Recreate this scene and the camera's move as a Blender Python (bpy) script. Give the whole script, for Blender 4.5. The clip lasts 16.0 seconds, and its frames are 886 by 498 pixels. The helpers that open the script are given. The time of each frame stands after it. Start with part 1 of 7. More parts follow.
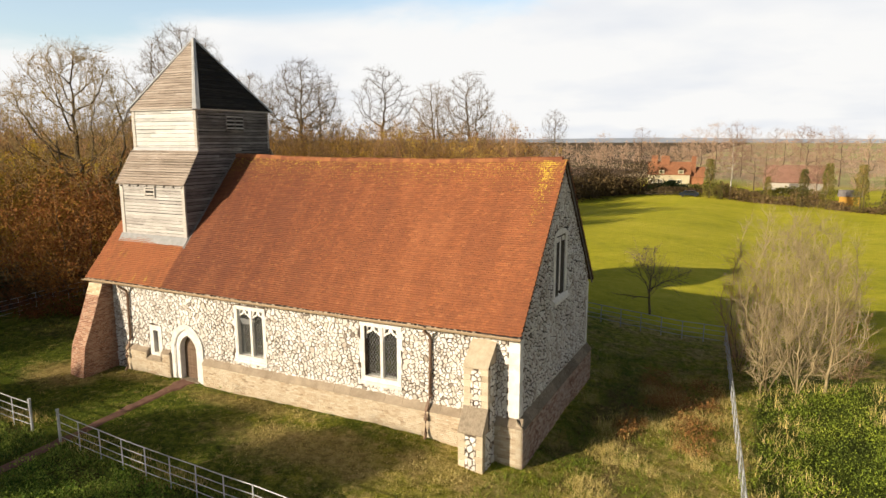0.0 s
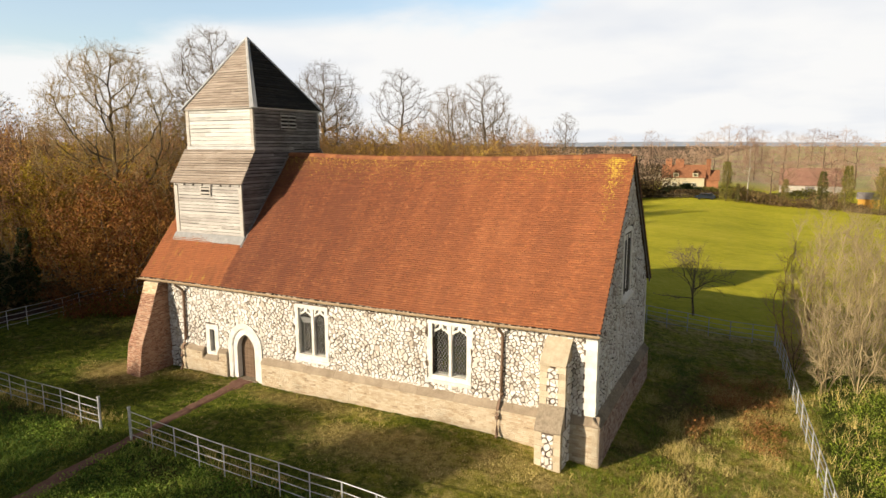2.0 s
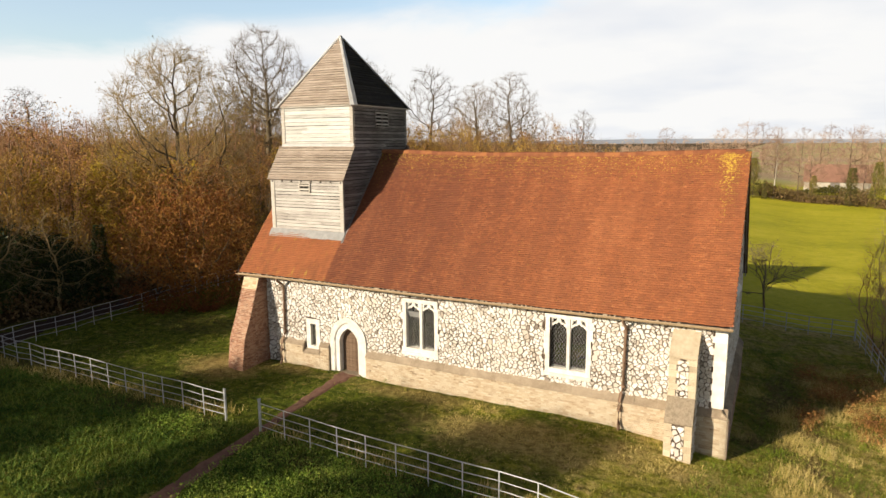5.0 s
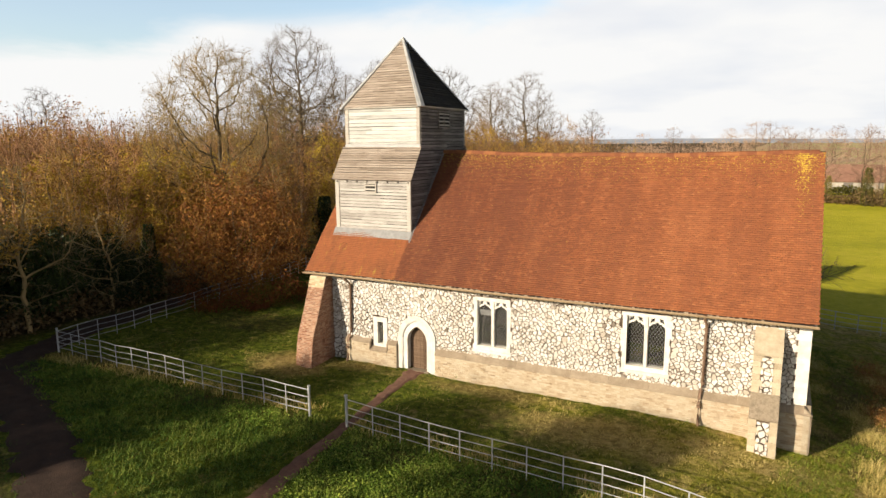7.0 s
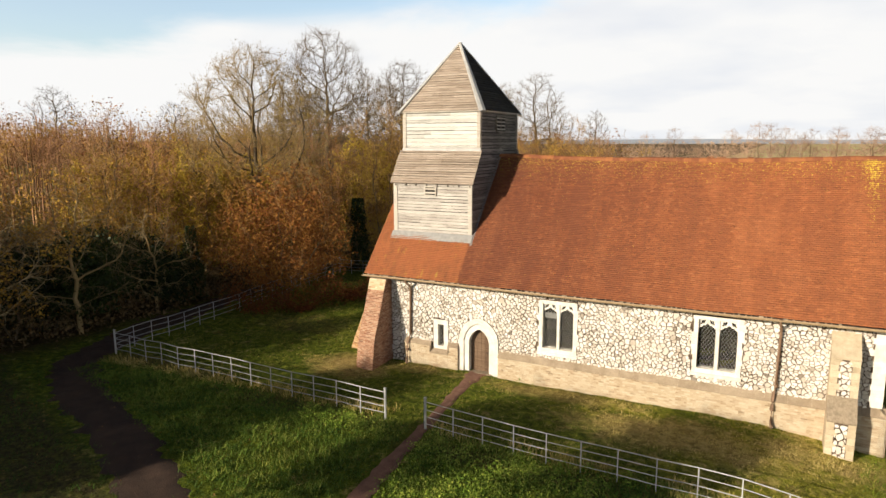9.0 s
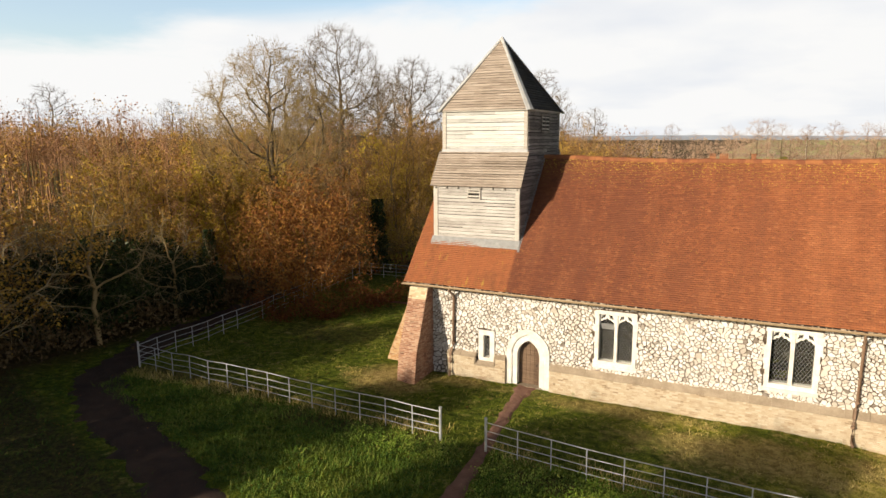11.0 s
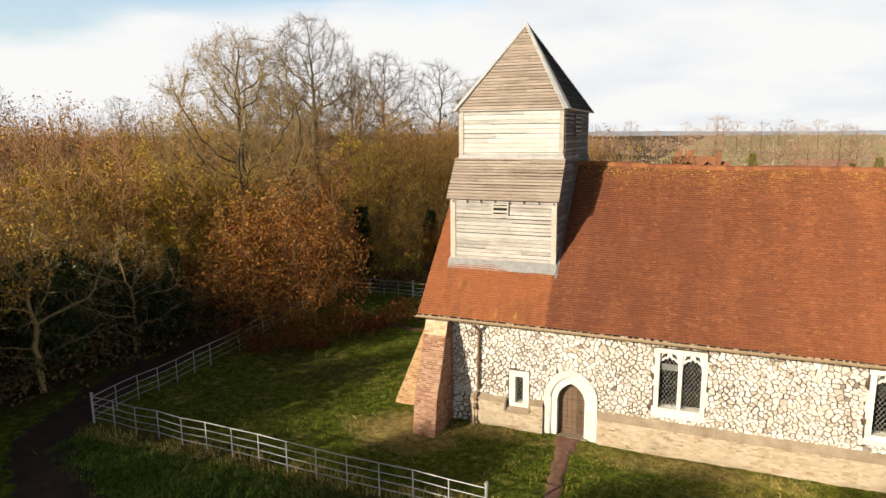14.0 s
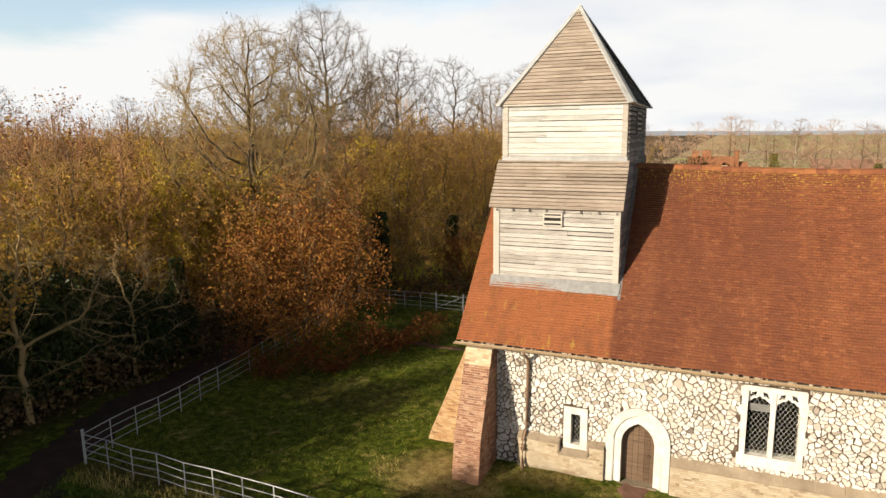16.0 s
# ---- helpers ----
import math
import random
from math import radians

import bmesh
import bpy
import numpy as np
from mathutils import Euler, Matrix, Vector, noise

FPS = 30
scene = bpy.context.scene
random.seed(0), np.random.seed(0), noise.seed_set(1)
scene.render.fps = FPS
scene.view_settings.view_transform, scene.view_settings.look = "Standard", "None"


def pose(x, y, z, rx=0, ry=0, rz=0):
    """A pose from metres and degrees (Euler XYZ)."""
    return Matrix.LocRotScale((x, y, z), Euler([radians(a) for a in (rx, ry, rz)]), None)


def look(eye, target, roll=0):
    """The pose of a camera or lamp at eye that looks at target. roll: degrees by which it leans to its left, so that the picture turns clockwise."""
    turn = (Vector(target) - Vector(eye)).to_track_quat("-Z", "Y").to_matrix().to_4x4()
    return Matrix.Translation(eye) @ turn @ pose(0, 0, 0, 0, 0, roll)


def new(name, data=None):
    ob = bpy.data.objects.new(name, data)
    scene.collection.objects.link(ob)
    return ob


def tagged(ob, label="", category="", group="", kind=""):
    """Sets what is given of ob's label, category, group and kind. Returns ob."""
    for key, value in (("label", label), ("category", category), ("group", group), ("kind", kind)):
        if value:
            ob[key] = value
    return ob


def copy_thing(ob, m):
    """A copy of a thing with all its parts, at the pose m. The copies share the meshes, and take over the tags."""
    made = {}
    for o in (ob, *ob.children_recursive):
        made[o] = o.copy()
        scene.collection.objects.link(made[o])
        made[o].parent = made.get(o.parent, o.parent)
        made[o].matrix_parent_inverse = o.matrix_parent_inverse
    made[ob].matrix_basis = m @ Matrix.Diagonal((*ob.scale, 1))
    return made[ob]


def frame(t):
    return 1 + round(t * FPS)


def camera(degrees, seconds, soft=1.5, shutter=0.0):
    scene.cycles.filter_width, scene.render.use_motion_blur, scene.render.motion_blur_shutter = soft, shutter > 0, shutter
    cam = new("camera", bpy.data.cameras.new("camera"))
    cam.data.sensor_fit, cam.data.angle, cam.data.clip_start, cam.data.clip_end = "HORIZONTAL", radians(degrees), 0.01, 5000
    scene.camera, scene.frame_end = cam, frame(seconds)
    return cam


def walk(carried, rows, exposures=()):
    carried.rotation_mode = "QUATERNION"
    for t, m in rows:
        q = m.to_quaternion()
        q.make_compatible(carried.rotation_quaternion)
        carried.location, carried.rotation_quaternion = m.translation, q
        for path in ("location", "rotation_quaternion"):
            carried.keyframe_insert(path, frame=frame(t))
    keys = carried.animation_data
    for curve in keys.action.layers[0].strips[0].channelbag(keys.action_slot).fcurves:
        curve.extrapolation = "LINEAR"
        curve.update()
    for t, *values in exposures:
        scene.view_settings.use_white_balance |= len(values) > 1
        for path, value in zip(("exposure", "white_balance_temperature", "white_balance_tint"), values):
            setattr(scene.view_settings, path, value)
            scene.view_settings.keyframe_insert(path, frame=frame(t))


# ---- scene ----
cam = camera(68.9, 16.0, soft=1.5)
PATH = [
    (0, (27.384, -20.589, 11.104), (26.512, -18.82, 10.769), -0.1),
    (0.5, (26.805, -20.815, 11.024), (25.932, -19.046, 10.694), -0.1),
    (1, (26.245, -21.057, 10.961), (25.367, -19.291, 10.635), -0.2),
    (1.5, (25.661, -21.319, 10.878), (24.778, -19.554, 10.554), -0.2),
    (2, (25.129, -21.599, 10.829), (24.242, -19.836, 10.507), -0.2),
    (2.5, (24.503, -21.931, 10.791), (23.608, -20.172, 10.467), -0.4),
    (3, (23.878, -22.286, 10.776), (22.98, -20.528, 10.453), -0.4),
    (3.5, (23.277, -22.636, 10.757), (22.376, -20.881, 10.432), -0.4),
    (4, (22.636, -23.044, 10.765), (21.734, -21.289, 10.438), -0.4),
    (6.5, (19.526, -25.24, 10.825), (18.613, -23.491, 10.496), -0.4),
    (7, (18.837, -25.713, 10.849), (17.926, -23.963, 10.52), -0.4),
    (7.5, (18.165, -26.184, 10.896), (17.256, -24.433, 10.571), -0.3),
    (8, (17.484, -26.663, 10.991), (16.577, -24.909, 10.671), -0.3),
    (8.5, (16.834, -27.083, 11.047), (15.931, -25.328, 10.722), -0.2),
    (9, (16.15, -27.375, 11.083), (15.249, -25.62, 10.753), -0.2),
    (11.5, (12.41, -26.576, 11.378), (11.548, -24.805, 11.033), -0.4),
    (12, (11.645, -26.102, 11.491), (10.87, -24.292, 11.139), -0.3),
    (12.5, (10.848, -25.569, 11.56), (10.097, -23.749, 11.207), -0.3),
    (13, (10.036, -24.851, 11.59), (9.28, -23.033, 11.238), -0.4),
    (13.5, (9.295, -24.175, 11.634), (8.537, -22.358, 11.28), -0.4),
    (14, (8.6, -23.444, 11.61), (7.838, -21.629, 11.259), -0.5),
    (14.5, (7.999, -22.672, 11.561), (7.225, -20.861, 11.212), -0.6),
    (15, (7.389, -22.047, 11.538), (6.612, -20.237, 11.189), -0.6),
    (15.5, (6.711, -21.405, 11.536), (5.934, -19.596, 11.187), -0.6),
    (16, (6.057, -20.668, 11.556), (5.276, -18.86, 11.206), -0.6),
]
walk(cam, [(t, look(eye, target, roll)) for t, eye, target, roll in PATH])

# ---- world, sun, exposure ----
SUN_AZ, SUN_EL = radians(210), radians(19)      # compass bearing of the sun, its height
world = bpy.data.worlds.new("world")
scene.world = world
world.use_nodes = True
wn, wl = world.node_tree.nodes, world.node_tree.links
wn.clear()
w_out = wn.new("ShaderNodeOutputWorld")
w_bg = wn.new("ShaderNodeBackground")
w_sky = wn.new("ShaderNodeTexSky")
w_sky.sky_type, w_sky.sun_disc = "NISHITA", False
w_sky.sun_elevation, w_sky.sun_rotation = SUN_EL, SUN_AZ
w_sky.air_density, w_sky.dust_density, w_sky.ozone_density = 1.0, 1.5, 1.0
w_tc = wn.new("ShaderNodeTexCoord")
w_sep = wn.new("ShaderNodeSeparateXYZ")
wl.new(w_tc.outputs["Generated"], w_sep.inputs[0])


def w_math(op, a, b):
    n = wn.new("ShaderNodeMath")
    n.operation = op
    for i, v in enumerate((a, b)):
        if isinstance(v, (int, float)):
            n.inputs[i].default_value = v
        else:
            wl.new(v, n.inputs[i])
    return n.outputs[0]


# thin cloud sheet: noise on a plane far above
w_h = w_math("ADD", w_math("MAXIMUM", w_sep.outputs[2], 0.0), 0.16)
w_comb = wn.new("ShaderNodeCombineXYZ")
wl.new(w_math("DIVIDE", w_sep.outputs[0], w_h), w_comb.inputs[0])
wl.new(w_math("DIVIDE", w_sep.outputs[1], w_h), w_comb.inputs[1])
w_noise = wn.new("ShaderNodeTexNoise")
w_noise.inputs["Scale"].default_value = 0.9
w_noise.inputs["Detail"].default_value = 7
w_noise.inputs["Roughness"].default_value = 0.55
w_noise.inputs["Distortion"].default_value = 0.4
wl.new(w_comb.outputs[0], w_noise.inputs["Vector"])
# open blue high up and towards the west, white cloud elsewhere
w_side = w_math("ADD", w_math("MULTIPLY", w_sep.outputs[0], 0.897), w_math("MULTIPLY", w_sep.outputs[1], 0.442))
w_edge = w_math("ADD", w_math("MULTIPLY", w_side, 0.115), 0.187)
w_open = w_math("SUBTRACT", w_math("ADD", w_sep.outputs[2], w_math("MULTIPLY", w_math("SUBTRACT", w_noise.outputs[0], 0.5), 0.16)), w_edge)
w_ramp = wn.new("ShaderNodeMapRange")
w_ramp.interpolation_type = "SMOOTHSTEP"
w_ramp.inputs["From Min"].default_value, w_ramp.inputs["From Max"].default_value = -0.022, 0.03
w_ramp.inputs["To Min"].default_value, w_ramp.inputs["To Max"].default_value = 1.0, 0.15
wl.new(w_open, w_ramp.inputs["Value"])
# the sheet thins out overhead
w_fade = wn.new("ShaderNodeMapRange")
w_fade.inputs["From Min"].default_value, w_fade.inputs["From Max"].default_value = 0.21, 0.40
w_fade.inputs["To Min"].default_value, w_fade.inputs["To Max"].default_value = 1.0, 0.14
wl.new(w_sep.outputs[2], w_fade.inputs["Value"])
w_fac = w_math("MULTIPLY", w_ramp.outputs[0], w_fade.outputs[0])
w_mix = wn.new("ShaderNodeMix")
w_mix.data_type = "RGBA"
wl.new(w_fac, w_mix.inputs["Factor"])
w_blue = wn.new("ShaderNodeVectorMath")
w_blue.operation = "MULTIPLY"
w_lift = w_math("ADD", w_math("MULTIPLY", w_fade.outputs[0], 1.9), 0.2)
wl.new(w_lift, w_blue.inputs[1])
wl.new(w_sky.outputs[0], w_blue.inputs[0])
wl.new(w_blue.outputs[0], w_mix.inputs["A"])
w_soft = wn.new("ShaderNodeTexNoise")
w_soft.inputs["Scale"].default_value, w_soft.inputs["Detail"].default_value, w_soft.inputs["Roughness"].default_value = 0.75, 5, 0.5
wl.new(w_comb.outputs[0], w_soft.inputs["Vector"])
w_tone = wn.new("ShaderNodeValToRGB")
w_tone.color_ramp.elements[0].position, w_tone.color_ramp.elements[1].position = 0.36, 0.52
w_tone.color_ramp.elements[0].color, w_tone.color_ramp.elements[1].color = (0.86, 0.885, 0.93, 1), (1.0, 0.995, 0.985, 1)
wl.new(w_soft.outputs[0], w_tone.inputs[0])
w_cloud = wn.new("ShaderNodeVectorMath")
w_cloud.operation = "SCALE"
w_cloud.inputs["Scale"].default_value = 9.2
wl.new(w_tone.outputs[0], w_cloud.inputs[0])
wl.new(w_cloud.outputs[0], w_mix.inputs["B"])
wl.new(w_mix.outputs["Result"], w_bg.inputs[0])
w_bg.inputs[1].default_value = 0.068
wl.new(w_bg.outputs[0], w_out.inputs[0])

sun = new("sun", bpy.data.lights.new("sun", "SUN"))
sun.data.energy, sun.data.angle, sun.data.color = 4.75, radians(0.6), (1.0, 0.865, 0.67)
sun_dir = Vector((math.sin(SUN_AZ) * math.cos(SUN_EL), math.cos(SUN_AZ) * math.cos(SUN_EL), math.sin(SUN_EL)))
sun.matrix_world = look(sun_dir * 60, (0, 0, 0))
scene.view_settings.exposure = 0.62

# ---- materials ----


class Graph:
    """A short hand for node materials."""

    def __init__(self, name):
        self.m = bpy.data.materials.new(name)
        self.m.use_nodes = True
        self.n, self.l = self.m.node_tree.nodes, self.m.node_tree.links
        self.b = self.n["Principled BSDF"]
        self.tc = self.n.new("ShaderNodeTexCoord")

    def put(self, socket, v):
        if hasattr(v, "is_linked"):
            self.l.new(v, socket)
        elif isinstance(v, (tuple, list)) and len(v) == 3 and socket.type == "RGBA":
            socket.default_value = (*v, 1)
        else:
            socket.default_value = v

    def math(self, op, a, b=0.0, clamp=False):
        n = self.n.new("ShaderNodeMath")
        n.operation, n.use_clamp = op, clamp
        self.put(n.inputs[0], a)
        self.put(n.inputs[1], b)
        return n.outputs[0]

    def mapped(self, scale=(1, 1, 1), turn=0.0, world_space=True):
        n = self.n.new("ShaderNodeMapping")
        if world_space:
            g = self.n.new("ShaderNodeNewGeometry")
            self.l.new(g.outputs["Position"], n.inputs[0])
        else:
            self.l.new(self.tc.outputs["Object"], n.inputs[0])
        n.inputs["Scale"].default_value = scale
        n.inputs["Rotation"].default_value = (0, 0, turn)
        return n.outputs[0]

    def noise(self, scale, detail=4, rough=0.6, vec=None, distortion=0.0):
        n = self.n.new("ShaderNodeTexNoise")
        n.inputs["Scale"].default_value, n.inputs["Detail"].default_value = scale, detail
        n.inputs["Roughness"].default_value, n.inputs["Distortion"].default_value = rough, distortion
        self.l.new(vec if vec is not None else self.mapped(), n.inputs["Vector"])
        return n.outputs[0]

    def ramp(self, v, stops):
        n = self.n.new("ShaderNodeValToRGB")
        el = n.color_ramp.elements
        while len(el) < len(stops):
            el.new(0.5)
        for e, (p, c) in zip(el, stops):
            e.position = p
            e.color = (*c, 1) if isinstance(c, tuple) else (c, c, c, 1)
        self.l.new(v, n.inputs[0])
        return n.outputs[0]

    def mix(self, f, a, b, kind="MIX"):
        n = self.n.new("ShaderNodeMix")
        n.data_type, n.blend_type = "RGBA", kind
        self.put(n.inputs["Factor"], f)
        self.put(n.inputs["A"], a)
        self.put(n.inputs["B"], b)
        return n.outputs["Result"]

    def island(self):
        return self.n.new("ShaderNodeNewGeometry").outputs["Random Per Island"]

    def each(self):
        return self.n.new("ShaderNodeObjectInfo").outputs["Random"]

    def pos(self):
        s = self.n.new("ShaderNodeSeparateXYZ")
        g = self.n.new("ShaderNodeNewGeometry")
        self.l.new(g.outputs["Position"], s.inputs[0])
        return s.outputs

    def done(self, colour, rough=0.85, height=None, strength=0.3, distance=0.02, metal=0.0, spec=0.3):
        self.put(self.b.inputs["Base Color"], colour)
        self.put(self.b.inputs["Roughness"], rough)
        self.b.inputs["Metallic"].default_value = metal
        self.b.inputs["Specular IOR Level"].default_value = spec
        if height is not None:
            n = self.n.new("ShaderNodeBump")
            n.inputs["Strength"].default_value, n.inputs["Distance"].default_value = strength, distance
            self.l.new(height, n.inputs["Height"])
            self.l.new(n.outputs[0], self.b.inputs["Normal"])
        return self.m


def simple(name, dark, light, scale=6.0, rough=0.85, spread=0.5, island=False, bump=0.3, fine=40.0, metal=0.0, spec=0.3, stretch=(1, 1, 1), own=False):
    """Two tones over noise at two scales, with a random shift for each island or object."""
    g = Graph(name)
    vec = g.mapped(stretch, world_space=not own)
    a = g.noise(scale, 5, 0.62, vec)
    f = g.noise(fine, 3, 0.6, vec)
    v = g.math("ADD", g.math("MULTIPLY", a, 0.65), g.math("MULTIPLY", f, 0.35))
    if spread:
        r = g.island() if island else g.each()
        v = g.math("ADD", v, g.math("MULTIPLY", g.math("SUBTRACT", r, 0.5), spread))
    c = g.ramp(v, [(0.3, dark), (0.7, light)])
    return g.done(c, rough, f, bump, 0.02, metal, spec)


def flint(name, island):
    g = Graph(name)
    r = g.island() if island else g.each()
    a, f = g.noise(9, 5, 0.65), g.noise(28, 5, 0.75)
    c = g.ramp(r, [(0.0, (0.20, 0.165, 0.135)), (0.03, (0.44, 0.385, 0.32)), (0.20, (0.56, 0.51, 0.445)), (0.5, (0.66, 0.62, 0.565)), (1.0, (0.74, 0.715, 0.67))])
    c = g.mix(g.ramp(a, [(0.55, 0.0), (0.72, 0.5)]), c, (0.45, 0.375, 0.295))
    c = g.mix(g.ramp(g.noise(0.55, 5, 0.7), [(0.52, 0.0), (0.72, 0.55)]), c, (0.44, 0.37, 0.29))
    c = g.mix(g.ramp(f, [(0.60, 0.0), (0.78, 0.5)]), c, (0.28, 0.22, 0.175))
    return g.done(c, 0.8, f, 0.6, 0.03)


def brick(name, island, tones, blotch=0.6):
    g = Graph(name)
    r = g.island() if island else g.each()
    a, f = g.noise(1.3, 5, 0.65), g.noise(60, 3, 0.7)
    c = g.ramp(r, [(0.0, tuple(v * 0.7 for v in tones[0]))] + [(0.06 + 0.94 * i / (len(tones) - 1), t) for i, t in enumerate(tones)])
    c = g.mix(g.ramp(a, [(0.45, 0.0), (0.7, blotch)]), c, tones[-1])
    c = g.mix(g.ramp(f, [(0.5, 0.0), (0.8, 0.45)]), c, (0.16, 0.12, 0.09))
    return g.done(c, 0.9, f, 0.5, 0.01)


def clay_tile(name, island, north=False):
    g = Graph(name)
    r = g.island() if island else g.each()
    p = g.pos()
    broad = g.noise(0.55, 7, 0.7, g.mapped((1.5, 0.6, 0.6)), 0.5)
    mid = g.noise(2.2, 5, 0.7)
    fine = g.noise(30, 3, 0.7)
    c = g.ramp(r, [(0.0, (0.10, 0.032, 0.016)), (0.2, (0.165, 0.052, 0.022)), (0.6, (0.22, 0.07, 0.027)), (0.92, (0.275, 0.092, 0.035)), (1.0, (0.36, 0.15, 0.065))])
    c = g.mix(g.ramp(broad, [(0.43, 0.0), (0.70, 0.6)]), c, (0.115, 0.038, 0.021))
    c = g.mix(g.ramp(mid, [(0.52, 0.0), (0.78, 0.4)]), c, (0.125, 0.046, 0.028))
    grit = g.noise(18, 5, 0.8)
    c = g.mix(g.ramp(grit, [(0.49, 0.0), (0.62, 0.85)]), c, (0.085, 0.028, 0.016))
    c = g.mix(g.ramp(grit, [(0.32, 0.6), (0.47, 0.0)]), c, (0.34, 0.125, 0.045))
    # broad pale and dark washes down the slope
    wash = g.noise(0.8, 4, 0.55, g.mapped((1.5, 0.3, 0.3)))
    c = g.mix(g.ramp(wash, [(0.50, 0.0), (0.68, 0.34)]), c, (0.345, 0.14, 0.062))
    c = g.mix(g.ramp(wash, [(0.36, 0.62), (0.49, 0.0)]), c, (0.12, 0.041, 0.024))
    # long stains that run down the slope
    runs = g.noise(1.0, 5, 0.65, g.mapped((2.6, 0.22, 0.22)))
    c = g.mix(g.ramp(runs, [(0.48, 0.0), (0.66, 0.6)]), c, (0.11, 0.037, 0.02))
    # darker and lighter bands along the courses
    rows = g.noise(1.0, 2, 0.6, g.mapped((0.8, 8.5, 8.5)))
    c = g.mix(g.ramp(rows, [(0.46, 0.0), (0.64, 0.28)]), c, (0.10, 0.034, 0.019))
    c = g.mix(g.ramp(rows, [(0.34, 0.2), (0.46, 0.0)]), c, (0.32, 0.112, 0.042))
    # lighter orange towards the east end, darker brown towards the west
    eastward = g.math("MULTIPLY", g.math("SUBTRACT", g.math("ADD", p[0], g.math("MULTIPLY", broad, 6.0)), 8.0), 0.10, True)
    c = g.mix(g.math("MULTIPLY", eastward, 0.34), c, (0.36, 0.130, 0.050))
    c = g.mix(g.math("MULTIPLY", g.math("SUBTRACT", 1.0, eastward), 0.5), c, (0.118, 0.04, 0.020))
    # the cleaner patch below the belfry
    west = g.math("MULTIPLY", g.math("SUBTRACT", 3.1, g.math("ADD", p[0], g.math("MULTIPLY", g.math("SUBTRACT", mid, 0.5), 0.25))), 6.0, True)
    c = g.mix(g.math("MULTIPLY", west, 0.55), c, (0.36, 0.125, 0.045))
    moss = g.ramp(g.noise(1.5, 5, 0.7, g.mapped((1.6, 0.5, 0.5))), [(0.48, 0.0), (0.68, 0.6)])
    c = g.mix(g.math("MULTIPLY", moss, west), c, (0.13, 0.052, 0.024))
    yel = g.math("MULTIPLY", g.math("MULTIPLY", g.math("SUBTRACT", g.noise(2.4, 4, 0.7, g.mapped((2.2, 0.5, 0.5))), 0.6), 7.0, True), west)
    c = g.mix(g.math("MULTIPLY", yel, 0.75), c, (0.38, 0.28, 0.04))
    # lichen near the ridge and the east verge
    high = g.math("MULTIPLY", g.math("SUBTRACT", p[2], 8.6), 0.6, True)
    east = g.math("MULTIPLY", g.math("SUBTRACT", 1.0, g.math("MULTIPLY", g.math("ABSOLUTE", g.math("SUBTRACT", g.math("ADD", p[0], g.math("MULTIPLY", mid, 0.5)), 19.95)), 1.9), True), g.math("MULTIPLY", g.math("SUBTRACT", p[2], 6.9), 0.7, True))
    lich = g.math("ADD", g.math("MULTIPLY", high, 0.105), g.math("MULTIPLY", east, 0.095))
    spots = g.noise(11.0, 5, 0.85)
    mask = g.math("MULTIPLY", g.math("SUBTRACT", g.math("ADD", spots, lich), 0.635), 12.0, True)
    c = g.mix(g.math("MULTIPLY", mask, 0.92), c, (0.58, 0.42, 0.05))
    pale = g.math("MULTIPLY", g.math("SUBTRACT", g.noise(17, 3, 0.7), 0.66), 9.0, True)
    c = g.mix(g.math("MULTIPLY", pale, 0.6), c, (0.40, 0.25, 0.14))
    dark = g.math("MULTIPLY", g.math("SUBTRACT", g.math("ADD", g.noise(8, 5, 0.8), g.math("MULTIPLY", high, 0.05)), 0.555), 7.0, True)
    c = g.mix(g.math("MULTIPLY", dark, 0.55), c, (0.10, 0.038, 0.022))
    return g.done(c, 0.88, fine, 0.4, 0.01)


def board(name, dark, mid, light, grain=0.5):
    g = Graph(name)
    r = g.each()
    vec = g.mapped((0.5, 0.5, 14))
    a = g.noise(3.0, 5, 0.7, vec)
    b = g.noise(0.9, 4, 0.6)
    v = g.math("ADD", g.math("ADD", g.math("MULTIPLY", a, 0.75), g.math("MULTIPLY", b, 0.25)), g.math("MULTIPLY", g.math("SUBTRACT", r, 0.5), 0.17))
    c = g.ramp(v, [(0.30, dark), (0.48, mid), (0.66, light)])
    knots = g.noise(7.0, 2, 0.5, g.mapped((0.55, 0.55, 2.2)))
    c = g.mix(g.ramp(knots, [(0.66, 0.0), (0.74, grain)]), c, (0.10, 0.075, 0.05))
    return g.done(c, 0.85, a, 0.35, 0.01)


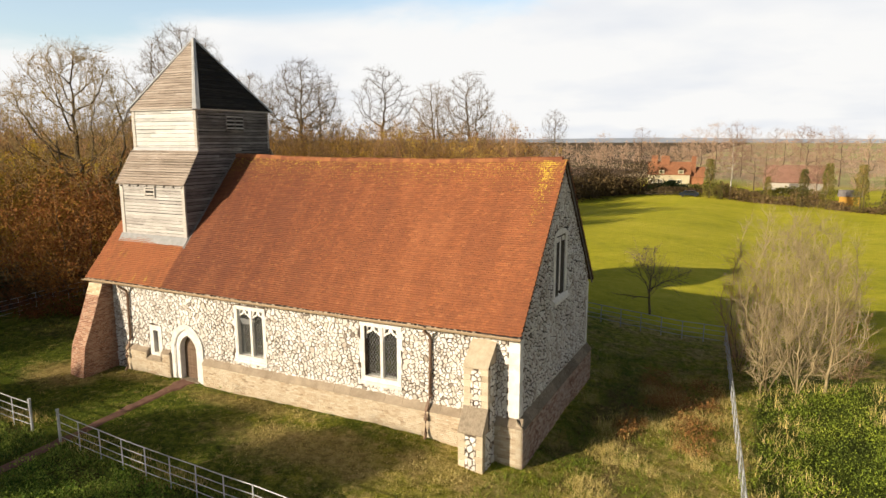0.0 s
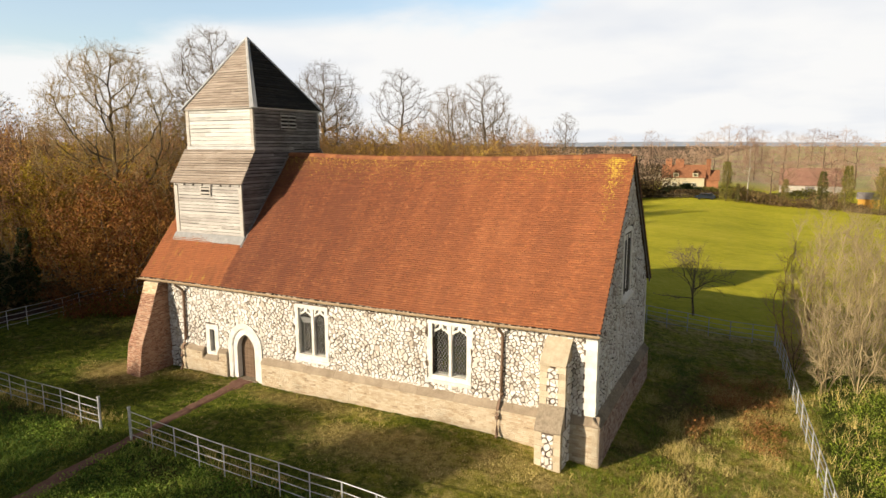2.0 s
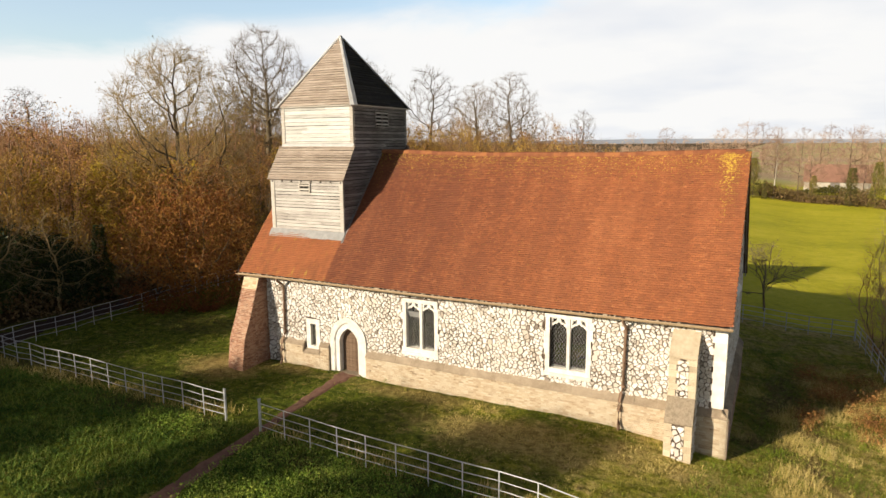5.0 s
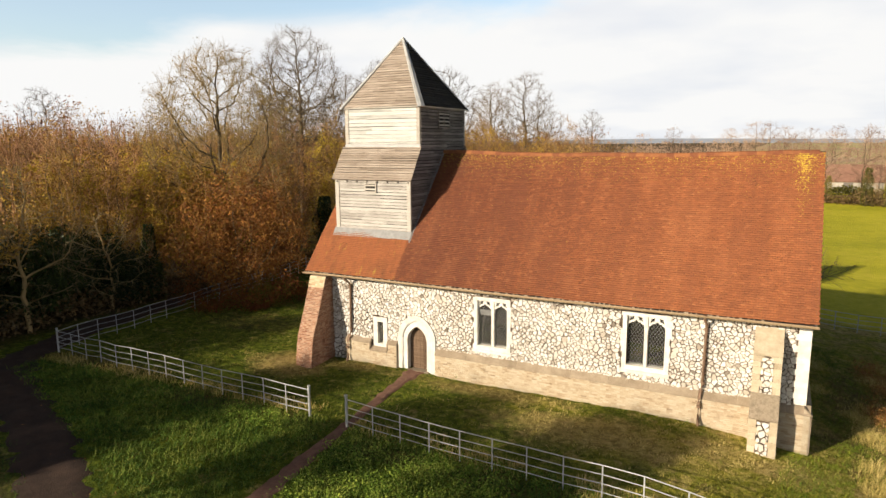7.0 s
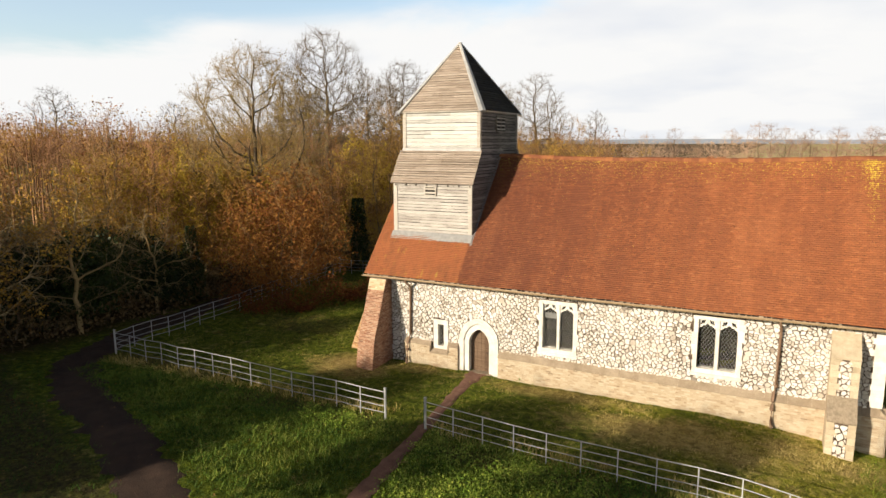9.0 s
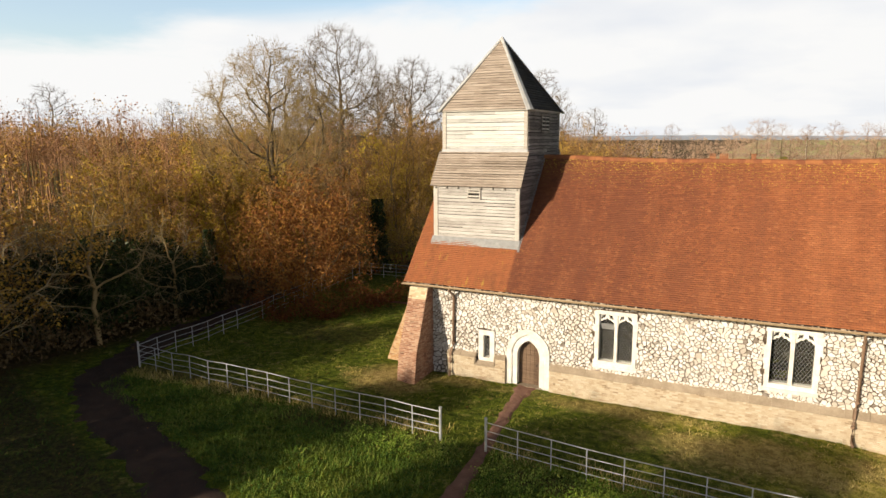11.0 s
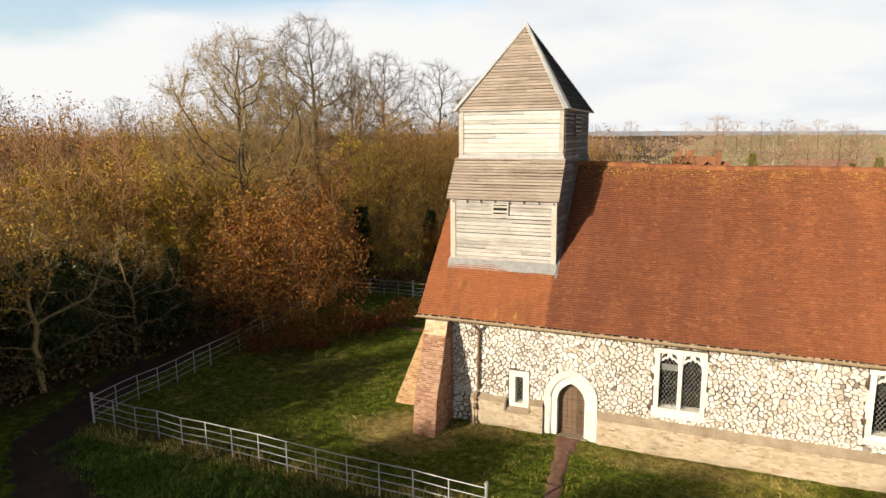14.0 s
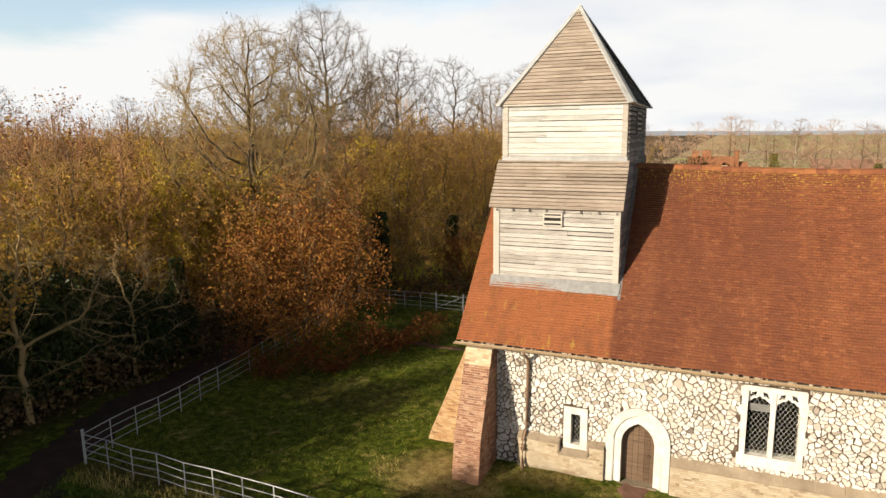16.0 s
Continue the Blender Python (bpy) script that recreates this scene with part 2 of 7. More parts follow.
def grass_ground(name):
    g = Graph(name)
    p = g.pos()
    big, mid, fine, tiny = g.noise(0.16, 5, 0.65), g.noise(0.55, 6, 0.7), g.noise(3.0, 6, 0.75), g.noise(22, 4, 0.8)
    lift = g.math("ADD", g.math("MULTIPLY", fine, 0.6), g.math("MULTIPLY", tiny, 0.4))
    green = g.ramp(lift, [(0.38, (0.018, 0.03, 0.004)), (0.5, (0.078, 0.106, 0.009)), (0.62, (0.205, 0.228, 0.023))])
    olive = g.ramp(lift, [(0.38, (0.06, 0.066, 0.008)), (0.5, (0.26, 0.255, 0.026)), (0.62, (0.54, 0.47, 0.08))])
    tan = g.ramp(lift, [(0.38, (0.14, 0.10, 0.033)), (0.5, (0.36, 0.26, 0.095)), (0.62, (0.60, 0.46, 0.20))])
    brown = g.ramp(lift, [(0.36, (0.045, 0.03, 0.014)), (0.5, (0.10, 0.066, 0.03)), (0.64, (0.20, 0.14, 0.06))])

    def spot_mask(x, y, rx, ry, soft, wob=0.9):
        """A ragged oval patch, 1 inside."""
        dx = g.math("DIVIDE", g.math("SUBTRACT", p[0], x), rx)
        dy = g.math("DIVIDE", g.math("SUBTRACT", p[1], y), ry)
        d = g.math("SQRT", g.math("ADD", g.math("MULTIPLY", dx, dx), g.math("MULTIPLY", dy, dy)))
        d = g.math("ADD", d, g.math("MULTIPLY", g.math("SUBTRACT", mid, 0.5), wob * 2.2))
        return g.math("MULTIPLY", g.math("SUBTRACT", 1.15, d), 1.0 / soft, True)

    # thin yellowed turf: more of it to the east and along the sunny wall
    dry = g.math("MULTIPLY", g.math("SUBTRACT", p[0], 8.0), 0.06, True)
    c = g.mix(g.math("MULTIPLY", g.math("SUBTRACT", g.math("ADD", g.math("ADD", mid, g.math("MULTIPLY", big, 0.6)), g.math("MULTIPLY", dry, 0.46)), 0.90), 4.0, True), green, olive)
    t = g.math("ADD", g.math("ADD", g.noise(0.9, 5, 0.75), g.math("MULTIPLY", fine, 0.3)), g.math("MULTIPLY", dry, 0.16))
    c = g.mix(g.math("MULTIPLY", g.ramp(t, [(0.72, 0.0), (0.88, 1.0)]), 0.8), c, tan)
    for x, y, rx, ry, f in ((-2.2, -1.9, 2.3, 1.7, 0.85), (13.5, -2.9, 5.0, 1.7, 0.75), (18.8, -1.9, 2.6, 1.3, 0.6), (24.2, -1.5, 2.6, 6.0, 0.65), (8.0, -0.9, 4.5, 0.8, 0.6), (1.0, -0.8, 2.2, 0.7, 0.6)):
        c = g.mix(g.math("MULTIPLY", spot_mask(x, y, rx, ry, 0.7), f), c, tan)
    for x, y, rx, ry, f in ((22.6, 5.0, 1.9, 6.5, 0.75), (25.0, 8.5, 1.6, 4.0, 0.5), (-9.0, 3.0, 4.0, 2.0, 0.4), (-11.5, -6.2, 5.0, 0.9, 0.6), (-1.5, -7.2, 4.5, 0.9, 0.7), (12.0, -7.9, 8.0, 0.8, 0.6)):
        c = g.mix(g.math("MULTIPLY", spot_mask(x, y, rx, ry, 0.6), f), c, brown)
    soil = g.math("MULTIPLY", g.math("SUBTRACT", g.math("ADD", tiny, g.math("MULTIPLY", fine, 0.6)), 0.92), 6.0, True)
    c = g.mix(g.math("MULTIPLY", soil, 0.5), c, (0.055, 0.04, 0.016))
    # the open pasture north of the yard
    past = g.ramp(g.math("ADD", g.math("MULTIPLY", g.noise(0.06, 6, 0.7, g.mapped((1, 1.2, 1))), 0.35), g.math("ADD", g.math("MULTIPLY", g.noise(0.9, 6, 0.9), 0.4), g.math("MULTIPLY", tiny, 0.25))),
                  [(0.36, (0.24, 0.265, 0.014)), (0.5, (0.52, 0.475, 0.03)), (0.64, (0.74, 0.63, 0.085))])
    north = g.math("MULTIPLY", g.math("SUBTRACT", p[1], 20.5), 0.5, True)
    c = g.mix(north, c, past)
    # bramble bed east of the fence, and dark brown ground beyond the track
    bed = g.math("MULTIPLY", g.math("MULTIPLY", g.math("SUBTRACT", g.math("ADD", p[0], g.math("MULTIPLY", mid, 1.2)), 28.2), 2.0, True), g.math("MULTIPLY", g.math("SUBTRACT", 17.0, p[1]), 1.0, True))
    bed = g.math("MULTIPLY", bed, g.math("MULTIPLY", g.math("ADD", g.math("ADD", p[1], g.math("MULTIPLY", mid, 4.0)), 9.0), 0.5, True))
    c = g.mix(bed, c, g.ramp(fine, [(0.3, (0.03, 0.045, 0.008)), (0.7, (0.09, 0.105, 0.018))]))
    earth = g.ramp(g.noise(6, 5, 0.75), [(0.35, (0.03, 0.026, 0.012)), (0.6, (0.085, 0.064, 0.03)), (0.75, (0.15, 0.09, 0.045))])
    verge = g.math("MULTIPLY", g.math("SUBTRACT", -14.6, g.math("ADD", g.math("ADD", p[1], g.math("MULTIPLY", p[0], 0.33)), g.math("MULTIPLY", mid, 1.2))), 1.0, True)
    verge = g.math("MULTIPLY", verge, g.math("MULTIPLY", g.math("SUBTRACT", 3.0, p[0]), 0.4, True))
    c = g.mix(g.math("MULTIPLY", verge, g.ramp(fine, [(0.42, 0.95), (0.62, 0.6)])), c, earth)
    # farther farmland, its tones paled as by haze
    far = g.ramp(g.noise(0.007, 4, 0.6, g.mapped((0.6, 1.6, 1))), [(0.36, (0.36, 0.26, 0.17)), (0.48, (0.44, 0.34, 0.215)), (0.54, (0.40, 0.39, 0.15)), (0.66, (0.50, 0.47, 0.20))])
    c = g.mix(g.math("MULTIPLY", g.math("SUBTRACT", p[1], 190.0), 0.03, True), c, far)
    # leaf litter under the wood
    wood = g.math("MULTIPLY", g.math("SUBTRACT", g.math("MULTIPLY", g.math("ADD", p[0], g.math("MULTIPLY", mid, 4.0)), -1.0), 15.5), 0.4, True)
    litter = g.ramp(g.noise(9, 4, 0.8), [(0.3, (0.022, 0.015, 0.008)), (0.7, (0.10, 0.055, 0.022))])
    c = g.mix(g.math("MULTIPLY", wood, g.ramp(mid, [(0.35, 0.75), (0.6, 1.0)])), c, litter)
    return g.done(c, 0.95, lift, 1.0, 0.16, spec=0.1)


def leafy(name, tones, rough=0.7, trans=0.25):
    g = Graph(name)
    r = g.island()
    n = g.noise(0.35, 4, 0.6)
    v = g.math("ADD", g.math("MULTIPLY", r, 0.6), g.math("MULTIPLY", g.math("SUBTRACT", n, 0.3), 1.0))
    v = g.math("ADD", v, g.math("MULTIPLY", g.math("SUBTRACT", g.each(), 0.5), 0.6), True)
    c = g.ramp(v, [(0.1 + 0.8 * i / (len(tones) - 1), t) for i, t in enumerate(tones)])
    m = g.done(c, rough, None, spec=0.15)
    g.b.inputs["Transmission Weight"].default_value = 0.0
    return m


def bark(name, dark, light):
    g = Graph(name)
    n = g.noise(2.5, 5, 0.7, g.mapped((1, 1, 0.4)))
    r = g.each()
    v = g.math("ADD", n, g.math("MULTIPLY", g.math("SUBTRACT", r, 0.5), 0.55))
    return g.done(g.ramp(v, [(0.3, dark), (0.7, light)]), 0.9, None, spec=0.1)


def mortar(name):
    """Old patched mortar: dark open joints here, smears of lime there."""
    g = Graph(name)
    a, b, f = g.noise(0.7, 5, 0.7), g.noise(7.0, 5, 0.75), g.noise(40, 3, 0.7)
    v = g.math("ADD", g.math("MULTIPLY", a, 0.55), g.math("MULTIPLY", b, 0.45))
    c = g.ramp(v, [(0.36, (0.035, 0.024, 0.017)), (0.50, (0.085, 0.06, 0.042)), (0.57, (0.17, 0.125, 0.09)), (0.63, (0.52, 0.45, 0.37))])
    return g.done(c, 0.95, f, 0.6, 0.02)


MAT = dict(
    mortar=mortar("mortar"),
    # dark mortar of the east wall, with shade of its recesses in the colour
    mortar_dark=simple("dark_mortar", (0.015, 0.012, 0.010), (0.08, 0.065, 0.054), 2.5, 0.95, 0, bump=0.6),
    flint=flint("flint_stone", False), flint_many=flint("flint_rubble", True),
    render=simple("limewash", (0.50, 0.465, 0.41), (0.77, 0.75, 0.705), 2.5, 0.85, 0.1, bump=0.25),
    dressed=simple("dressed_stone", (0.52, 0.48, 0.42), (0.78, 0.755, 0.705), 4, 0.8, 0.15, bump=0.35),
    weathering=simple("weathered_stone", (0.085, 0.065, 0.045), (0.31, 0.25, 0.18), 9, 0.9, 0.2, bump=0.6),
    cap=simple("plinth_cap", (0.19, 0.145, 0.10), (0.38, 0.305, 0.22), 2.0, 0.9, 0.1, bump=0.5),
    buff=brick("buff_brick", False, [(0.34, 0.25, 0.16), (0.41, 0.325, 0.22), (0.44, 0.36, 0.25), (0.49, 0.42, 0.315)], 0.75),
    buff_many=brick("buff_brickwork", True, [(0.34, 0.25, 0.16), (0.41, 0.325, 0.22), (0.44, 0.36, 0.25), (0.49, 0.42, 0.315)], 0.75),
    red=brick("red_brick", False, [(0.19, 0.082, 0.05), (0.26, 0.118, 0.068), (0.32, 0.162, 0.098), (0.42, 0.26, 0.17)], 0.55),
    red_many=brick("red_brickwork", True, [(0.19, 0.082, 0.05), (0.26, 0.118, 0.068), (0.32, 0.162, 0.098), (0.42, 0.26, 0.17)], 0.55),
    cream_many=brick("cream_brickwork", True, [(0.40, 0.27, 0.15), (0.52, 0.38, 0.23), (0.60, 0.46, 0.30), (0.68, 0.55, 0.39)], 0.4),
    orange=brick("orange_brick", True, [(0.28, 0.14, 0.058), (0.38, 0.205, 0.085), (0.43, 0.25, 0.11), (0.50, 0.35, 0.19)]),
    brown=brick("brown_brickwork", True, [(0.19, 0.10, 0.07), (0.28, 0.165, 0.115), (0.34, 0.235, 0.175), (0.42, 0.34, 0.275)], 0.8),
    joint=simple("lime_joint", (0.31, 0.245, 0.175), (0.46, 0.38, 0.28), 8, 0.95, 0, bump=0.4),
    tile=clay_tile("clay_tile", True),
    bed_joint=simple("bed_joint", (0.36, 0.285, 0.20), (0.54, 0.455, 0.345), 5, 0.95, 0, bump=0.4),
    greytwig=bark("grey_twigs", (0.105, 0.076, 0.046), (0.21, 0.155, 0.095)),
    pale_joint=simple("pale_joint", (0.38, 0.30, 0.215), (0.54, 0.455, 0.345), 8, 0.95, 0, bump=0.4),
    ridge=simple("ridge_tile", (0.18, 0.062, 0.03), (0.32, 0.128, 0.048), 5, 0.88, 0.4, bump=0.4),
    under=simple("roof_underlay", (0.05, 0.03, 0.02), (0.10, 0.06, 0.04), 4, 0.95, 0),
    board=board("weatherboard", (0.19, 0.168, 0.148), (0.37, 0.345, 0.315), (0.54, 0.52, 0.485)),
    # darker weatherboard: shade of the belfry's east side put into its colour
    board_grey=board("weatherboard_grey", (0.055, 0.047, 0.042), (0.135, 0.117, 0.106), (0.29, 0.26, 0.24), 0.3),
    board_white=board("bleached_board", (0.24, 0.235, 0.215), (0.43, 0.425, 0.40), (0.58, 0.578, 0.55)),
    board_brown=board("roof_board", (0.17, 0.132, 0.102), (0.30, 0.245, 0.197), (0.42, 0.355, 0.295)),
    # black stain and the pyramid's east shade, both put into this colour
    board_black=board("stained_shaded_board", (0.008, 0.007, 0.006), (0.016, 0.014, 0.012), (0.04, 0.034, 0.028), 0.1),
    post=board("corner_post", (0.27, 0.235, 0.20), (0.40, 0.365, 0.32), (0.52, 0.485, 0.435)),
    lead=simple("lead_sheet", (0.20, 0.20, 0.20), (0.36, 0.355, 0.345), 5, 0.55, 0.1, metal=0.3, bump=0.2),
    hipcap=simple("hip_lead", (0.34, 0.34, 0.34), (0.54, 0.535, 0.52), 3, 0.6, 0.1, metal=0.15, bump=0.2),
    darklead=simple("weathered_lead", (0.15, 0.15, 0.155), (0.27, 0.27, 0.27), 4, 0.6, 0.1, metal=0.2, bump=0.2),
    tanstone=simple("tan_stone", (0.36, 0.29, 0.195), (0.56, 0.475, 0.35), 4, 0.85, 0.3, bump=0.5),
    iron=simple("painted_iron", (0.14, 0.085, 0.055), (0.24, 0.155, 0.10), 8, 0.6, 0.1, bump=0.2),
    gutter=simple("gutter_paint", (0.24, 0.165, 0.095), (0.37, 0.275, 0.17), 5, 0.6, 0.1, bump=0.2),
    zinc=simple("galvanised_steel", (0.30, 0.305, 0.305), (0.46, 0.465, 0.46), 12, 0.5, 0.1, metal=0.12, bump=0.05),
    oak=board("oak_door", (0.06, 0.036, 0.022), (0.115, 0.072, 0.045), (0.17, 0.115, 0.075)),
    # near-black: unlit space behind boards, slats and glass put into colour
    dark=simple("dark_interior", (0.012, 0.011, 0.010), (0.03, 0.026, 0.022), 4, 0.95, 0),
    came=simple("lead_came", (0.20, 0.195, 0.185), (0.36, 0.35, 0.33), 10, 0.6, 0, metal=0.2),
    ground=grass_ground("grassland"),
    dirt=simple("dirt_path", (0.115, 0.058, 0.04), (0.26, 0.14, 0.10), 2.5, 0.95, 0, bump=0.6, fine=30),
    mud=simple("track_mud", (0.020, 0.013, 0.009), (0.070, 0.041, 0.028), 1.5, 0.9, 0, bump=0.9, fine=22),
    grass=leafy("grass_blades", [(0.032, 0.056, 0.006), (0.095, 0.132, 0.011), (0.19, 0.205, 0.022), (0.35, 0.29, 0.065)]),
    bankgrass=leafy("bank_grass_blades", [(0.027, 0.06, 0.007), (0.064, 0.122, 0.013), (0.12, 0.19, 0.023), (0.24, 0.26, 0.045)]),
    straw=leafy("dry_grass", [(0.26, 0.20, 0.045), (0.48, 0.375, 0.11), (0.68, 0.54, 0.22)]),
    nettle=leafy("rank_weeds", [(0.045, 0.095, 0.009), (0.11, 0.19, 0.017), (0.19, 0.28, 0.03), (0.32, 0.37, 0.06)]),
    bramble=leafy("bramble_leaves", [(0.07, 0.10, 0.012), (0.15, 0.20, 0.018), (0.26, 0.31, 0.03), (0.42, 0.42, 0.07)]),
    bark=bark("bark", (0.07, 0.053, 0.034), (0.17, 0.13, 0.08)),
    whitebark=bark("white_bark", (0.42, 0.38, 0.30), (0.68, 0.62, 0.52)),
    twig=bark("twigs", (0.22, 0.13, 0.058), (0.46, 0.285, 0.13)),
    pale=bark("pale_twigs", (0.24, 0.18, 0.09), (0.46, 0.36, 0.20)),
    mauve=bark("mauve_twigs", (0.24, 0.128, 0.068), (0.46, 0.255, 0.14)),
    leaf_or=leafy("orange_leaves", [(0.075, 0.025, 0.009), (0.155, 0.052, 0.014), (0.235, 0.086, 0.02), (0.33, 0.16, 0.03)]),
    leaf_ye=leafy("yellow_leaves", [(0.20, 0.13, 0.016), (0.38, 0.265, 0.025), (0.56, 0.41, 0.045)]),
    leaf_ol=leafy("olive_leaves", [(0.24, 0.138, 0.027), (0.45, 0.28, 0.046), (0.64, 0.43, 0.075)]),
    leaf_br=leafy("brown_leaves", [(0.20, 0.09, 0.03), (0.35, 0.17, 0.052), (0.50, 0.27, 0.085)]),
    leaf_dun=leafy("dun_leaves", [(0.20, 0.10, 0.023), (0.40, 0.22, 0.04), (0.58, 0.36, 0.062)]),
    leaf_rd=leafy("red_brown_leaves", [(0.13, 0.04, 0.02), (0.22, 0.075, 0.03), (0.30, 0.12, 0.045)]),
    oaktwig=bark("oak_twigs", (0.16, 0.112, 0.05), (0.33, 0.235, 0.11)),
    leaf_dk=leafy("dull_leaves", [(0.045, 0.03, 0.014), (0.10, 0.066, 0.028), (0.19, 0.125, 0.055)]),
    # leaves and twigs far off: haze is mixed into these paler colours
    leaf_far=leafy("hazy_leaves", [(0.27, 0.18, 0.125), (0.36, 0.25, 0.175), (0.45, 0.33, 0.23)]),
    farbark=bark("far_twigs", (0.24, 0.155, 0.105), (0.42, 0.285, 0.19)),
    ivy_far=leafy("far_ivy_leaves", [(0.05, 0.05, 0.012), (0.11, 0.105, 0.02), (0.22, 0.18, 0.035)], 0.5),
    ivy=leafy("ivy_leaves", [(0.010, 0.018, 0.005), (0.022, 0.036, 0.008), (0.045, 0.062, 0.014)], 0.45),
    cream=simple("cream_render", (0.40, 0.34, 0.22), (0.52, 0.45, 0.31), 1.2, 0.9, 0),
    farroof=simple("old_tile_roof", (0.15, 0.06, 0.032), (0.36, 0.16, 0.075), 2.2, 0.9, 0.2),
    barnroof=simple("barn_roof", (0.17, 0.085, 0.06), (0.27, 0.15, 0.105), 0.9, 0.9, 0.2),
    barnwall=simple("barn_wall", (0.34, 0.31, 0.27), (0.48, 0.44, 0.38), 1.0, 0.9, 0.1),
    carpaint=simple("dark_car_paint", (0.008, 0.012, 0.022), (0.014, 0.02, 0.034), 3, 0.25, 0, bump=0.0, spec=0.5),
    rubber=simple("tyre_rubber", (0.012, 0.012, 0.012), (0.03, 0.03, 0.03), 8, 0.9, 0),
    tarp=simple("orange_board", (0.40, 0.20, 0.03), (0.55, 0.30, 0.05), 2, 0.8, 0),
)
glass = bpy.data.materials.new("leaded_glass")
glass.use_nodes = True
gb = glass.node_tree.nodes["Principled BSDF"]
gb.inputs["Base Color"].default_value = (0.55, 0.58, 0.56, 1)
gb.inputs["Transmission Weight"].default_value = 1.0
gb.inputs["Roughness"].default_value = 0.06
gb.inputs["Specular IOR Level"].default_value = 0.5
MAT["glass"] = glass

# ---- mesh helpers ----


class Mesh:
    """Vertices and faces gathered in plain lists."""

    def __init__(self):
        self.v, self.f = [], []

    def add(self, verts, faces):
        k = len(self.v)
        self.v.extend(verts)
        self.f.extend([tuple(i + k for i in f) for f in faces])
        return self

    def box(self, x0, y0, z0, x1, y1, z1):
        v = [(x, y, z) for z in (z0, z1) for y in (y0, y1) for x in (x0, x1)]
        return self.add(v, [(0, 2, 3, 1), (4, 5, 7, 6), (0, 1, 5, 4), (2, 6, 7, 3), (0, 4, 6, 2), (1, 3, 7, 5)])

    def slab(self, ring, off):
        """A closed ring of points pushed along a vector."""
        n, o = len(ring), Vector(off)
        v = [tuple(p) for p in ring] + [tuple(Vector(p) + o) for p in ring]
        f = [tuple(range(n))[::-1], tuple(range(n, 2 * n))] + [(i, (i + 1) % n, n + (i + 1) % n, n + i) for i in range(n)]
        return self.add(v, f)

    def frame_between(self, outer, inner, off, closed=True):
        """A band between two rings of equal count, pushed along a vector."""
        n, o = len(outer), Vector(off)
        v = [tuple(p) for p in outer] + [tuple(p) for p in inner]
        v += [tuple(Vector(p) + o) for p in outer] + [tuple(Vector(p) + o) for p in inner]
        f = []
        for i in range(n if closed else n - 1):
            j = (i + 1) % n
            f += [(i, j, n + j, n + i), (2 * n + i, 3 * n + i, 3 * n + j, 2 * n + j), (i, 2 * n + i, 2 * n + j, j), (n + i, n + j, 3 * n + j, 3 * n + i)]
        if not closed:
            for i in (0, n - 1):
                f.append((i, n + i, 3 * n + i, 2 * n + i))
        return self.add(v, f)

    def lap(self, bl, br, tr, tl, n, low=0.04, high=0.014):
        """A board that laps over the one below it."""
        n = Vector(n)
        inner = [Vector(p) for p in (bl, br, tr, tl)]
        outer = [p + n * d for p, d in zip(inner, (low, low, high, high))]
        return self.add([tuple(p) for p in inner + outer], [(4, 5, 6, 7), (0, 1, 5, 4), (1, 2, 6, 5), (2, 3, 7, 6), (3, 0, 4, 7), (3, 2, 1, 0)])

    def tube(self, path, radius, sides=8):
        rings = []
        for i, p in enumerate(path):
            a = Vector(path[max(i - 1, 0)])
            b = Vector(path[min(i + 1, len(path) - 1)])
            d = (b - a).normalized()
            s = d.cross(Vector((0, 0, 1)))
            s = s.normalized() if s.length > 0.05 else Vector((1, 0, 0))
            u = s.cross(d).normalized()
            rings.append([tuple(Vector(p) + (s * math.cos(2 * math.pi * k / sides) + u * math.sin(2 * math.pi * k / sides)) * radius) for k in range(sides)])
        v = [q for r in rings for q in r]
        f = [(i * sides + k, i * sides + (k + 1) % sides, (i + 1) * sides + (k + 1) % sides, (i + 1) * sides + k) for i in range(len(path) - 1) for k in range(sides)]
        f += [tuple(range(sides))[::-1], tuple(range(len(v) - sides, len(v)))]
        return self.add(v, f)


def mesh_of(name, m, smooth=False):
    me = bpy.data.meshes.new(name)
    me.from_pydata(m.v, [], m.f)
    if smooth:
        me.polygons.foreach_set("use_smooth", [True] * len(me.polygons))
    me.update()
    return me


def fast(name, v, f, smooth=False):
    """A mesh from arrays: vertices (n, 3) and faces (m, 3 or 4)."""
    me = bpy.data.meshes.new(name)
    me.vertices.add(len(v))
    me.vertices.foreach_set("co", np.asarray(v, dtype=np.float32).ravel())
    k = f.shape[1]
    me.loops.add(f.size)
    me.loops.foreach_set("vertex_index", f.astype(np.int32).ravel())
    me.polygons.add(len(f))
    me.polygons.foreach_set("loop_start", np.arange(0, f.size, k, dtype=np.int32))
    if smooth:
        me.polygons.foreach_set("use_smooth", np.ones(len(f), dtype=bool))
    me.update(calc_edges=True)
    return me


def weld(m):
    """The same mesh with shared corners made one."""
    ids, out = {}, Mesh()
    back = []
    for p in m.v:
        k = tuple(round(c, 4) for c in p)
        if k not in ids:
            ids[k] = len(out.v)
            out.v.append(k)
        back.append(ids[k])
    seen = set()
    for f in m.f:
        g = tuple(back[i] for i in f)
        if len(set(g)) == len(g) and frozenset(g) not in seen:
            seen.add(frozenset(g))
            out.f.append(g)
    return out


def part(name, m, material, parent=None, label="", smooth=False):
    me = m if isinstance(m, bpy.types.Mesh) else mesh_of(name, m, smooth)
    me.materials.clear()
    me.materials.append(MAT[material] if isinstance(material, str) else material)
    ob = new(name, me)
    if parent is not None:
        ob.parent = parent
    if label:
        ob["label"] = label
    return ob


